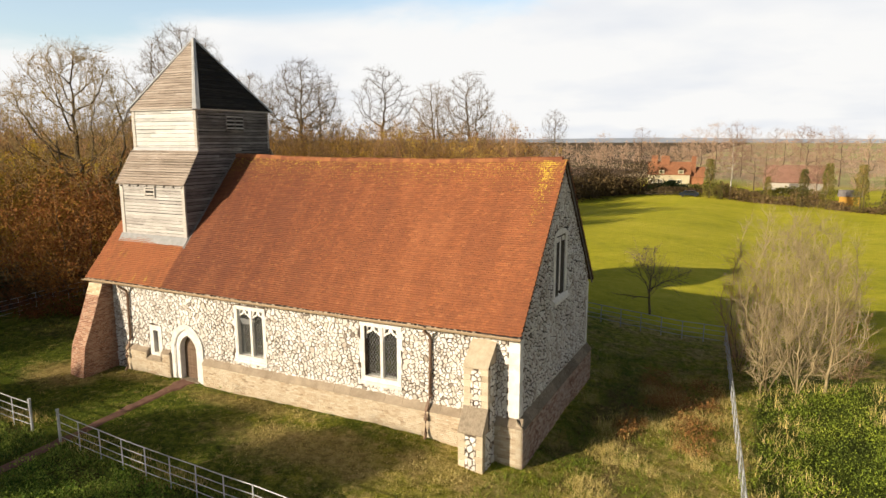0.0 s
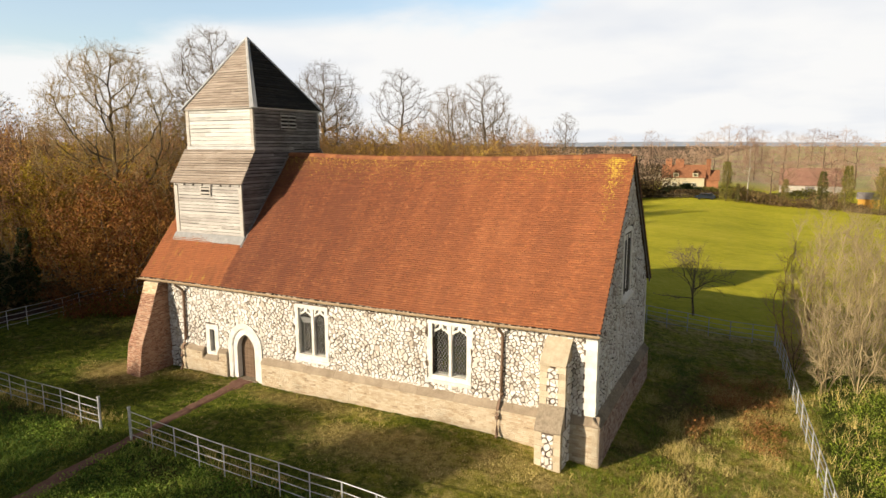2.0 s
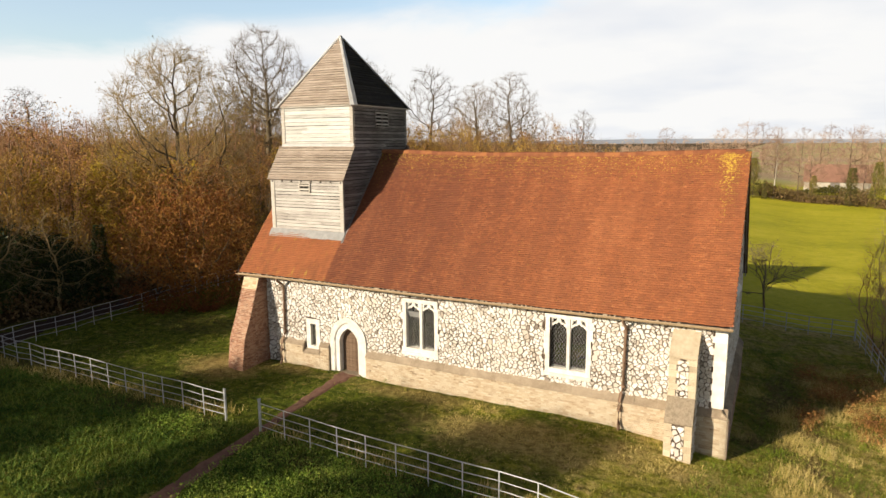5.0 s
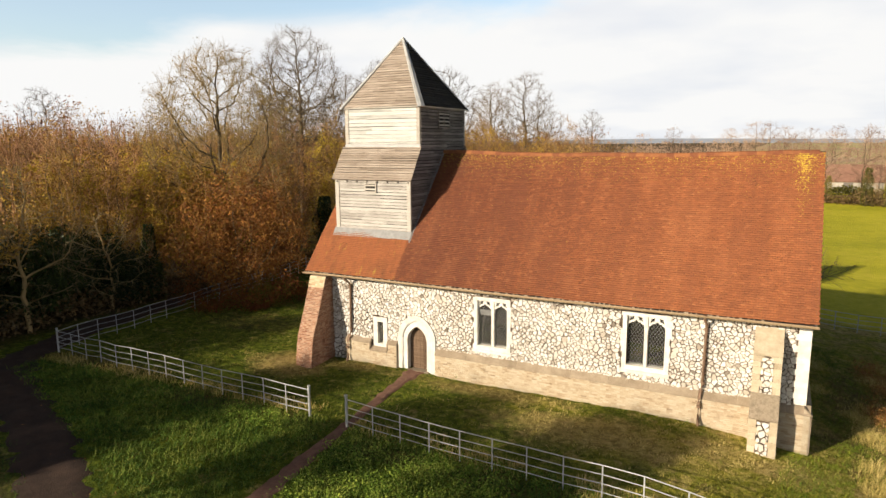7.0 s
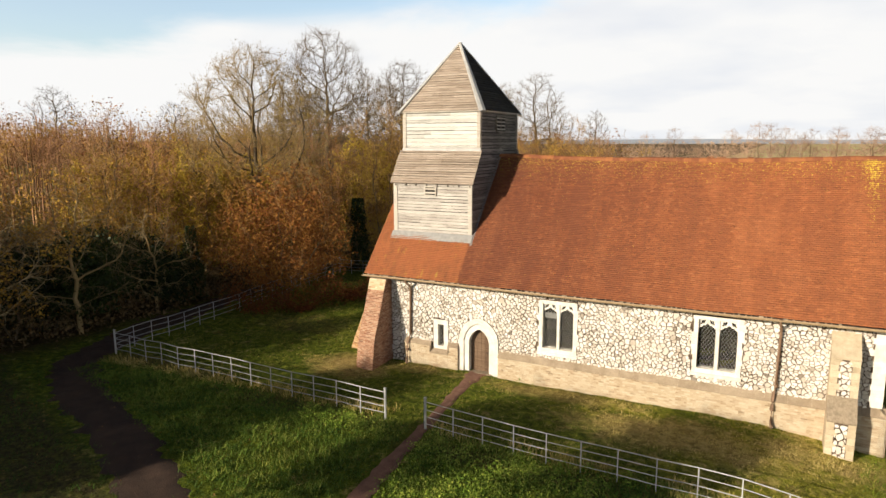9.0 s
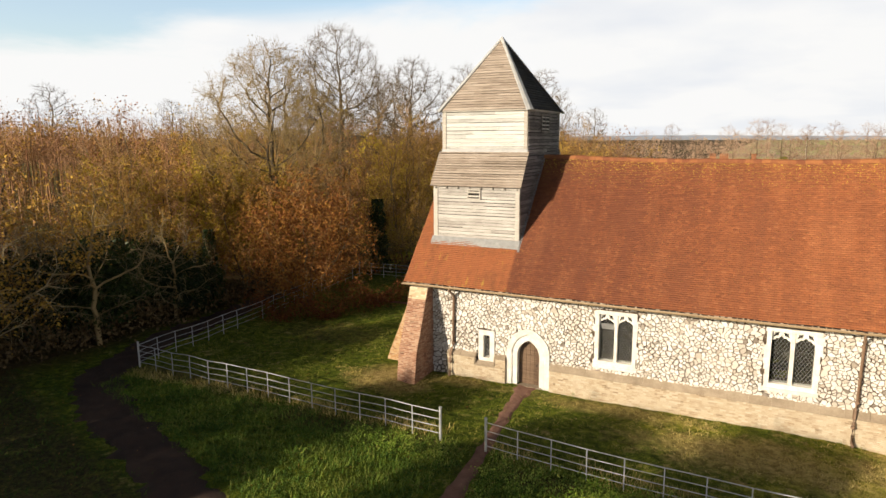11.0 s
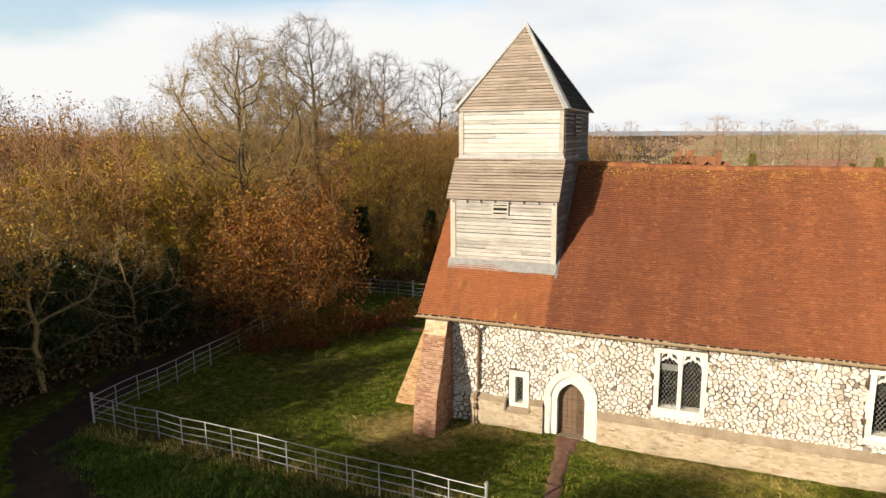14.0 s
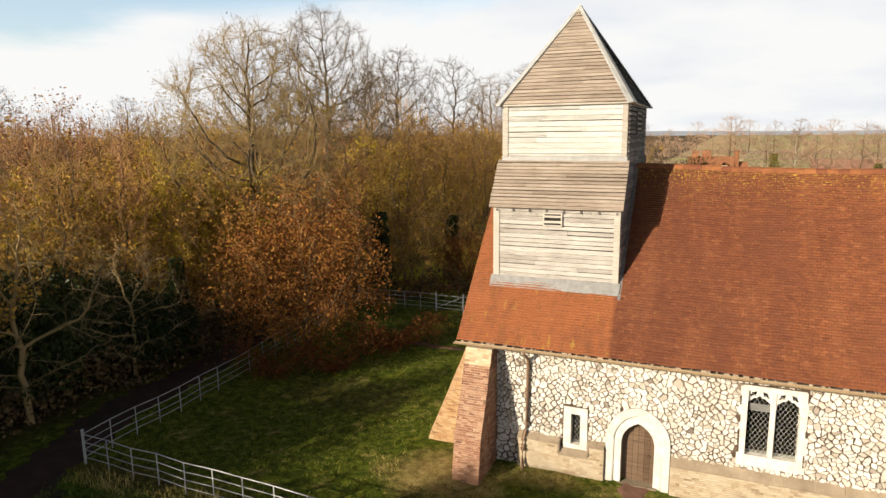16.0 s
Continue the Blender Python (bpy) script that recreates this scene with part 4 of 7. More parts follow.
part("lead_lattice", lattice(1.8, 2.16, 1.05, 2.18, 0.143), "came", sw)["kind"] = "stuff"
part("sill", Mesh().slab([(1.46, -0.235, 0.74), (1.46, -0.235, 0.78), (1.46, 0.0, 0.94), (1.46, 0.0, 0.74)], (0.98, 0, 0)), "cap", sw)

# east window: two lancets in a pale surround
ew = part("window_4", Mesh().box(EX - 0.06, 3.86, 4.62, EX + 0.03, 4.16, 7.28), "dressed", church, "tall pale stone lancet window in the gable")
part("jamb", Mesh().box(EX - 0.06, 5.50, 4.62, EX + 0.03, 5.80, 7.28), "dressed", ew)
part("head", Mesh().slab([(EX - 0.06, 3.86, 7.28), (EX - 0.06, 5.80, 7.28), (EX - 0.06, 5.5, 7.46), (EX - 0.06, 4.83, 7.55), (EX - 0.06, 4.16, 7.46)], (0.09, 0, 0)), "dressed", ew)
part("sill", Mesh().slab([(EX - 0.2, 3.80, 4.98), (EX + 0.14, 3.80, 4.62), (EX + 0.14, 3.80, 4.50), (EX - 0.2, 3.80, 4.50)], (0, 2.06, 0)), "dressed", ew)
part("mullion", Mesh().box(EX - 0.34, 4.70, 4.95, EX - 0.02, 4.96, 7.3), "dressed", ew)
for s, e in ((4.16, 4.70), (4.96, 5.50)):
    mid = (s + e) / 2
    o = [(s, 6.4), (s, 7.3), (e, 7.3), (e, 6.4)]
    o = [(s, 6.4)] + [(s + (e - s) * i / 18, 7.3) for i in range(19)] + [(e, 6.4)]
    n = arch(mid, 6.4, (e - s) / 2 - 0.06, 6.55, 7.08)
    part("lancet_head", Mesh().frame_between([(EX - 0.24, y, z) for y, z in o], [(EX - 0.24, y, z) for y, z in n], (0.2, 0, 0), closed=False), "dressed", ew)
    for y in (s, e - 0.06):
        part("lancet_jamb", Mesh().box(EX - 0.24, y, 4.9, EX - 0.04, y + 0.06, 6.4), "dressed", ew)
    p = part("pane", Mesh().box(EX - 0.30, s, 4.9, EX - 0.292, e, 7.3), "glass", ew)
    p.visible_shadow = False

# doorway -------------------------------------------------------------------
o = arch(4.03, -0.2, 1.02, 1.55, 2.74)
mi = arch(4.03, -0.2, 0.80, 1.50, 2.50)
n = arch(4.03, -0.2, 0.53, 1.42, 2.17)
door_1 = part("door_surround", Mesh().frame_between([(x, -0.09, z) for x, z in o], [(x, -0.09, z) for x, z in mi], (0, 0.4, 0), closed=False), "render", church, "limewashed pointed stone doorway")
part("hood_mould", Mesh().frame_between([(x, -0.02, z) for x, z in mi], [(x, -0.02, z) for x, z in n], (0, 0.42, 0), closed=False), "render", door_1)
part("roll_mould", Mesh().tube([(x, -0.03, z) for x, z in arch(4.03, -0.2, 0.79, 1.50, 2.49)], 0.045, 8), "render", door_1, smooth=True)
door = part("door", Mesh().box(3.45, 0.30, -0.1, 4.6, 0.34, 2.2), "oak", church, "dark oak plank door with iron strap hinges")
for i in range(6):
    x = 3.48 + i * 0.185
    part("plank", Mesh().slab([(x + 0.001, 0.30, -0.05), (x + 0.184, 0.30, -0.05), (x + 0.181, 0.272, -0.05), (x + 0.004, 0.272, -0.05)], (0, 0, 2.24)), "oak", door)
for z in (0.18, 1.38):
    part("strap_hinge", Mesh().box(3.52, 0.262, z, 4.4, 0.272, z + 0.05), "oak", door)
part("ring_handle", Mesh().tube([(4.38 + 0.05 * math.cos(a), 0.255, 0.95 + 0.05 * math.sin(a)) for a in [i * math.pi / 6 for i in range(13)]], 0.009, 6), "dark", door)
part("threshold", Mesh().box(3.4, -0.12, -0.3, 4.68, 0.32, 0.02), "weathering", church, "worn stone threshold")

# buttresses ---------------------------------------------------------------


def profile_wedge(x0, x1, prof, name, material, label):
    """A buttress against the south wall: prof is (y, z) from the foot up, closed at the wall."""
    ring = [(x0, y, z) for y, z in prof] + [(x0, 0.1, prof[-1][1]), (x0, 0.1, prof[0][1])]
    return part(name, Mesh().slab(ring, (x1 - x0, 0, 0)), material, church, label)


SEX0, SEX1 = 18.45, 19.36
bt = profile_wedge(SEX0, SEX1, [(-1.26, -1.0), (-1.26, 0.98), (-0.80, 1.78), (-0.80, 3.25), (0.0, 4.0)], "buttress", "joint", "stepped buttress of flint and pale stone")
part("core", Mesh().box(SEX0 + 0.05, -1.265, -0.7, SEX1 - 0.05, -1.2, 0.98).box(SEX0 + 0.05, -0.805, 1.8, SEX1 - 0.05, -0.75, 3.25).box(SEX1 - 0.05, -1.2, -0.7, SEX1 + 0.004, 0, 0.95).box(SEX1 - 0.05, -0.75, 1.0, SEX1 + 0.004, 0, 3.3), "mortar", bt)
for z0, z1, y in ((-0.75, 1.0, -1.26), (1.80, 3.25, -0.80)):
    z, i = z0, 0
    while z < z1 - 0.05:
        h = min(rng.uniform(0.2, 0.3), z1 - z)
        w = 0.34 if i % 2 else 0.24
        part("quoin", Mesh().box(SEX0 - 0.012, y - 0.015, z, SEX0 + w, y + 0.28, z + h - 0.006), "tanstone", bt)
        part("quoin", Mesh().box(SEX1 - w, y - 0.015, z, SEX1 + 0.012, y + (0.20 if i % 2 else 0.34), z + h - 0.006), "tanstone", bt)
        z, i = z + h, i + 1
    rubble(bt, SEX0 + 0.25, SEX1 - 0.25, max(z0, -0.5), z1 - 0.1, 0.19, 0.16, lambda u, v, d, y=y: (u, y - d * 0.6, v), int(40 + z0), ())
rubble(bt, -1.05, -0.02, -0.6, 0.95, 0.24, 0.17, lambda u, v, d: (SEX1 + d * 0.6, u, v), 46)
rubble(bt, -0.62, -0.02, 1.0, 3.3, 0.24, 0.17, lambda u, v, d: (SEX1 + d * 0.6, u, v), 47)
for (ya, za), (yb, zb), mt in (((-1.30, 0.96), (-0.79, 1.82), "weathering"), ((-0.84, 3.22), (0.0, 4.05), "tanstone")):
    part("offset", Mesh().slab([(SEX0 - 0.02, ya, za), (SEX0 - 0.02, yb, zb), (SEX0 - 0.02, yb + 0.02, zb + 0.06), (SEX0 - 0.02, ya - 0.02, za + 0.06)], (SEX1 - SEX0 + 0.04, 0, 0)), mt, bt, "sloping stone offset")

SW_PROF = [(-1.95, -0.5), (-1.90, 0.3), (-1.72, 1.4), (-1.15, 2.7), (-0.55, 4.25)]
SWX0, SWX1 = -1.78, -0.84


def sw_y(z):
    return float(np.interp(z, [p[1] for p in SW_PROF], [p[0] for p in SW_PROF]))


bt = profile_wedge(SWX0, SWX1, SW_PROF, "buttress", "pale_joint", "battered red brick buttress")
bricks(bt, SWX0, SWX1, -0.4, 3.72, lambda u, v, d: (u, sw_y(v) - d, v), 51, ("red", "red_many"), singles=(SWX0, SWX1))
bricks(bt, SWX0, SWX1, 3.725, 4.25, lambda u, v, d: (u, sw_y(v) - d, v), 56, ("cream_many", "cream_many"))
bricks(bt, -2, 0, -0.4, 4.25, lambda u, v, d: (SWX1 + d, u, v), 52, ("red", "red_many"), ends=lambda v: (sw_y(v), 0.0))
bricks(bt, -2, 0, -0.4, 4.25, lambda u, v, d: (SWX0 - d, u, v), 53, ("red", "red_many"), ends=lambda v: (sw_y(v), 0.0))
W_PROF = [(-3.95, -0.6), (-3.62, 0.4), (-3.15, 1.5), (-2.36, 3.4), (-2.0, 4.3)]


def w_x(z):
    return float(np.interp(z, [p[1] for p in W_PROF], [p[0] for p in W_PROF]))


ring = [(x, 0.45, z) for x, z in W_PROF] + [(WX + 0.1, 0.45, 4.3), (WX + 0.1, 0.45, -0.6)]
bw = part("buttress", Mesh().slab(ring, (0, 0.9, 0)), "pale_joint", church, "battered orange brick buttress at the west end")
bricks(bw, -4.0, -1.7, -0.4, 4.3, lambda u, v, d: (u, 0.45 - d, v), 54, ("orange", "orange"), ends=lambda v: (w_x(v), WX))
bricks(bw, 0.45, 1.35, -0.4, 4.3, lambda u, v, d: (w_x(v) - d, u, v), 55, ("orange", "orange"))

# roof -----------------------------------------------------------------------
RX0, RX1 = -2.2, 20.42
SLOPE = math.hypot(RY + 0.43, RIDGE - EAVE)


def sag(x):
    return -0.16 * math.sin(math.pi * min(max((x - 2.5) / 17.5, 0), 1)) + 0.05 * noise.noise((x * 0.35, 1.7, 0.0))


def roof_point(x, s, north, lift=0.0):
    """A point of the roof: s metres up the slope from the eave."""
    t = s / SLOPE
    y = -0.43 + (RY + 0.43) * t
    z = EAVE + (RIDGE - EAVE) * t
    bump = 0.035 * noise.noise((x * 0.55, s * 0.7, 9.0 if north else 2.0))
    z += sag(x) * (0.25 + 0.75 * t) + bump + lift * 0.66
    y -= lift * 0.75
    return (x, 2 * RY - y if north else y, z)


xs = np.linspace(RX0 + 0.02, RX1 - 0.02, 46)
m = Mesh()
for north in (False, True):
    for i in range(len(xs) - 1):
        m.add([roof_point(x, s, north, l) for l in (-0.09, -0.015) for s in (0.02, SLOPE) for x in (xs[i], xs[i + 1])],
              [(0, 2, 3, 1), (4, 5, 7, 6), (0, 1, 5, 4), (2, 6, 7, 3), (0, 4, 6, 2), (1, 3, 7, 5)])
roof = part("roof", weld(m), "under", church, "steep roof of old red clay tiles with yellow lichen")


def tiles(north, wide, gauge, seed):
    """All tiles of one slope, each a slab that laps over the next course."""
    r = np.random.RandomState(seed)
    n_c = int(SLOPE / gauge)
    v, f, k = [], [], 0
    for j in range(n_c):
        s0 = j * gauge - 0.02
        x = RX0 - (wide / 2 if j % 2 else 0)
        while x < RX1 - 0.02:
            a, b = max(x, RX0), min(x + wide - 0.006, RX1)
            x += wide
            if b - a < 0.04:
                continue
            if not north and -1.3 < a and b < 2.9 and s0 > 3.3:
                continue
            j1, j2, j3 = r.uniform(-0.006, 0.014, 3)
            d0, d1 = s0 + j3, s0 + gauge + 0.012
            p = [roof_point(a, d0, north, 0.046 + j1), roof_point(b, d0, north, 0.046 + j2), roof_point(b, d1, north, 0.004), roof_point(a, d1, north, 0.004),
                 roof_point(a, d0, north, 0.002 + j1), roof_point(b, d0, north, 0.002 + j2)]
            v += p
            f += [(k, k + 1, k + 2, k + 3), (k + 4, k + 5, k + 1, k)]
            k += 6
    return fast("roof_tiles", np.array(v), np.array(f))


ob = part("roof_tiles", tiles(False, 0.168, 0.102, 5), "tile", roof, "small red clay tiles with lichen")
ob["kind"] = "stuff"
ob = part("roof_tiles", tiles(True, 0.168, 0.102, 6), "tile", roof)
ob["kind"] = "stuff"
for i in range(int((RX1 - 3.0) / 0.33)):
    a = 3.05 + i * 0.33
    ra, rb = roof_point(a, SLOPE, False), roof_point(a + 0.325, SLOPE, False)
    ln = []
    for p in (ra, rb):
        j = rng.uniform(-0.01, 0.012)
        ln += [(p[0], RY - 0.17, p[2] - 0.13 + j), (p[0], RY - 0.10, p[2] + 0.0 + j), (p[0], RY, p[2] + 0.055 + j), (p[0], RY + 0.10, p[2] + 0.0 + j), (p[0], RY + 0.17, p[2] - 0.13 + j)]
    part("ridge_tile", Mesh().add(ln, [(0, 5, 6, 1), (1, 6, 7, 2), (2, 7, 8, 3), (3, 8, 9, 4), (0, 1, 2, 3, 4), (9, 8, 7, 6, 5)]), "ridge", roof)
# barge boards at the gables, soffit and wall plate
for north in (False, True):
    m = Mesh()
    for i in range(10):
        s, e = SLOPE * i / 10, SLOPE * (i + 1) / 10
        a, b = roof_point(RX1 - 0.12, s, north, -0.01), roof_point(RX1 - 0.12, e, north, -0.01)
        m.slab([a, b, (b[0], b[1], b[2] - 0.2), (a[0], a[1], a[2] - 0.2)], (0.05, 0, 0))
    part("barge_board", weld(m), "board_grey", roof)
m = Mesh().box(RX0 + 0.1, -0.36, EAVE - 0.20, RX1 - 0.1, 0.05, EAVE - 0.12)
part("eaves_board", m, "board_grey", roof)

# gutter on brackets, and downpipes
g_m = Mesh()
ring = [(-0.555 - 0.085 * math.cos(a), -0.035 - 0.085 * math.sin(a)) for a in [math.pi * i / 8 for i in range(9)]]
ring_in = [(-0.555 - 0.072 * math.cos(a), -0.035 - 0.072 * math.sin(a)) for a in [math.pi * i / 8 for i in range(9)]]
for i in range(22):
    a, b = RX0 - 0.05 + (RX1 - RX0 + 0.05) * i / 22, RX0 - 0.05 + (RX1 - RX0 + 0.05) * (i + 1) / 22
    za, zb = EAVE - 0.02 + sag(a) * 0.25, EAVE - 0.02 + sag(b) * 0.25
    vs = [(a, y, za + z) for y, z in ring] + [(b, y, zb + z) for y, z in ring] + [(a, y, za + z) for y, z in ring_in] + [(b, y, zb + z) for y, z in ring_in]
    fs = [(k, k + 1, 10 + k, 9 + k) for k in range(8)] + [(18 + k, 27 + k, 28 + k, 19 + k) for k in range(8)] + [(0, 9, 27, 18), (8, 26, 35, 17)]
    g_m.add(vs, fs)
for i in range(84):
    x = RX0 + 0.15 + i * 0.25 + rng.uniform(-0.12, 0.12)
    ln = rng.choice((0.03, 0.04, 0.06, 0.09, 0.16))
    if x + ln < RX1:
        z = EAVE - 0.01 + sag(x) * 0.25
        part("eaves_mortar", Mesh().slab([(x, -0.475, z - 0.05), (x, -0.44, z - 0.04 + rng.uniform(0.0, 0.04)), (x, -0.36, z), (x, -0.36, z - 0.05)], (ln, 0, 0)), "joint", roof)
gutter = part("gutter", weld(g_m), "gutter", church, "brown half-round gutter along the eave")
for i in range(25):
    x = RX0 + 0.4 + i * 0.9
    if x < RX1:
        part("bracket", Mesh().box(x, -0.55, EAVE - 0.13 + sag(x) * 0.25, x + 0.035, -0.30, EAVE - 0.09 + sag(x) * 0.25), "gutter", gutter)


def downpipe(x, z_bend, foot):
    path = [(x, -0.53, EAVE - 0.08), (x, -0.53, EAVE - 0.22), (x + 0.05, -0.18, EAVE - 0.5), (x + 0.05, -0.13, EAVE - 0.7), (x + 0.02, -0.13, z_bend + 0.28), (x - 0.03, -0.17, z_bend + 0.12), (x - 0.06, -0.33, z_bend - 0.18), (x - 0.06, -0.34, z_bend - 0.35), (x - 0.06, -0.34, foot + 0.2), (x - 0.02, -0.5, foot + 0.05)]
    d = part("downpipe", Mesh().tube(path, 0.058, 10), "iron", church, "rusty brown cast iron downpipe", smooth=True)
    for z in (EAVE - 0.75, 2.6, z_bend + 0.35):
        part("collar", Mesh().tube([(x + 0.035, -0.13, z), (x + 0.035, -0.13, z + 0.09)], 0.078, 10), "iron", d)
    part("collar", Mesh().tube([(x - 0.06, -0.34, z_bend - 0.55), (x - 0.06, -0.34, z_bend - 0.46)], 0.078, 10), "iron", d)


downpipe(16.72, 1.22, -0.05)
downpipe(0.28, 1.22, 0.0)

# belfry ----------------------------------------------------------------------
BX0, BX1 = -1.42, 3.02
LY, UY = 1.34, 2.36                    # south faces of the lower and the upper stage
BY = 4.8
LN, UN = 2 * BY - LY, 2 * BY - UY
SK0, SK1, TOP = 8.97, 10.62, 12.56
# core painted near-black so the gaps between boards look unlit
belfry = part("belfry", Mesh().slab([(BX0 + 0.02, LY + 0.02, 5.6), (BX0 + 0.02, LY + 0.02, SK0), (BX0 + 0.02, UY + 0.02, SK1 - 0.1), (BX0 + 0.02, UY + 0.02, TOP), (BX0 + 0.02, UN - 0.02, TOP),
                                       (BX0 + 0.02, UN - 0.02, SK1 - 0.1), (BX0 + 0.02, LN - 0.02, SK0), (BX0 + 0.02, LN - 0.02, 5.6)], (BX1 - BX0 - 0.04, 0, 0)), "dark")
tagged(belfry, "weatherboarded wooden belfry with pyramid roof on the church", "belfry")


def boards(name, z0, z1, h, corner, n, material, mid_cut=True, low=0.042):
    """Lapped boards; corner(z) gives the two ends of a course at that height."""
    z = z0
    while z < z1 - 0.03:
        t = min(z + h, z1)
        (a, b), (c, d) = corner(z), corner(t)
        a, b, c, d = Vector(a), Vector(b), Vector(c), Vector(d)
        cuts = [0.0, rng.uniform(0.25, 0.75), 1.0] if mid_cut and (b - a).length > 2 and rng.random() < 0.55 else [0.0, 1.0]
        for s, e in zip(cuts, cuts[1:]):
            j0, j1 = rng.uniform(-0.007, 0.007), rng.uniform(-0.007, 0.007)
            e2 = e - (0.0012 if e < 1 else 0)
            up = Vector((0, 0, 1))
            gap = rng.choice((0.004, 0.008, 0.012, 0.016) if material == "board_brown" else (0.010, 0.014, 0.018, 0.026) if material == "board_white" else (0.014, 0.02, 0.026, 0.038))
            lo_a, lo_b = a.lerp(c, gap / h), b.lerp(d, gap / h)
            part(name, Mesh().lap(lo_a.lerp(lo_b, s) + up * j0, lo_a.lerp(lo_b, e2) + up * j1, c.lerp(d, e2), c.lerp(d, s), n, low + rng.uniform(-0.006, 0.012)), material, belfry)
        z += h


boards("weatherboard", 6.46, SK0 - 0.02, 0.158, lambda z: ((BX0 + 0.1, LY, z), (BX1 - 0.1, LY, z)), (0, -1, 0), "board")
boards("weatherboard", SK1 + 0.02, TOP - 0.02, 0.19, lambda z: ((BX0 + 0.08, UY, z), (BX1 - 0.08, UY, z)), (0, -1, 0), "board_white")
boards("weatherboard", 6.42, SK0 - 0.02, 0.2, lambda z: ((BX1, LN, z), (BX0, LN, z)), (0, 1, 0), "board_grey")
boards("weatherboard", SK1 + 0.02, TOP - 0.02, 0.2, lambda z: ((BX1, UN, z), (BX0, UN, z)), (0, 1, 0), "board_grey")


def side(z):
    if z < SK0:
        return LY
    if z > SK1:
        return UY
    return LY + (UY - LY) * (z - SK0) / (SK1 - SK0)


# east boards take the darker copy, their shade is in the colour
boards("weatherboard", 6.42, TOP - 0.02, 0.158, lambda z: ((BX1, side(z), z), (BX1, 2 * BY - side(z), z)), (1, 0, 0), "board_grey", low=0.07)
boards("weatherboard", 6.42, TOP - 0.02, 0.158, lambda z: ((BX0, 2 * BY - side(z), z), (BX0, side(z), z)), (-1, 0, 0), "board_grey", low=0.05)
# corner posts
for x, w in ((BX0 - 0.01, 0.22), (BX1 - 0.19, 0.20)):
    part("corner_post", Mesh().box(x, LY - 0.06, 6.3, x + w, LY + 0.05, SK0), "post", belfry)
    part("corner_post", Mesh().box(x, UY - 0.06, SK1 - 0.02, x + w * 0.9, UY + 0.05, TOP), "post", belfry)
part("corner_post", Mesh().box(BX1 - 0.05, UN - 0.06, SK1, BX1 + 0.055, UN + 0.05, TOP), "post", belfry)
# lead flashings
part("flashing", Mesh().slab([(BX0 - 0.08, LY - 0.33, 6.13), (BX1 + 0.08, LY - 0.33, 6.13), (BX1 + 0.08, LY - 0.06, 6.50), (BX0 - 0.08, LY - 0.06, 6.50)], (0, 0.04, -0.02)), "lead", belfry, "grey lead flashing")
part("flashing", Mesh().slab([(BX0 - 0.02, UY - 0.13, SK1 - 0.08), (BX1 + 0.02, UY - 0.13, SK1 - 0.08), (BX1 + 0.02, UY - 0.06, SK1 + 0.10), (BX0 - 0.02, UY - 0.06, SK1 + 0.10)], (0, 0.03, 0.02)), "lead", belfry)
for i in range(14):
    s, e = 2.1 + i * 0.415, 2.1 + (i + 1) * 0.415
    if e > SLOPE:
        break
    a, b = roof_point(BX1 + 0.05, s, False, 0.03), roof_point(BX1 + 0.05, e, False, 0.03)
    m = Mesh()
    m.slab([a, b, (b[0], b[1], b[2] + 0.05), (a[0], a[1], a[2] + 0.05)], (0.015, 0, 0))
    m.slab([a, b, (b[0] + 0.09, b[1], b[2]), (a[0] + 0.09, a[1], a[2])], (0, 0, 0.012))
    part("soaker", weld(m), "darklead", belfry)
# skirt roof, south and north
for sg in (1, -1):
    yy = (lambda y: y) if sg == 1 else (lambda y: 2 * BY - y)
    sk = lambda z: ((BX0 - 0.16, yy(LY - 0.12 + (UY - LY + 0.06) * (z - SK0) / (SK1 - SK0)), z), (BX1 + 0.10, yy(LY - 0.12 + (UY - LY + 0.06) * (z - SK0) / (SK1 - SK0)), z))
    boards("skirt_board", SK0 - 0.02, SK1, 0.118, sk, (0, -0.83 * sg, 0.55), "board_brown", low=0.045)
for i in range(8):
    x = BX0 + 0.1 + i * 0.6
    part("rafter_end", Mesh().slab([(x, LY - 0.11, SK0 - 0.10), (x, LY + 0.1, SK0 + 0.12), (x, LY + 0.1, SK0), (x, LY - 0.10, SK0 - 0.14)], (0.07, 0, 0)), "board_grey", belfry)


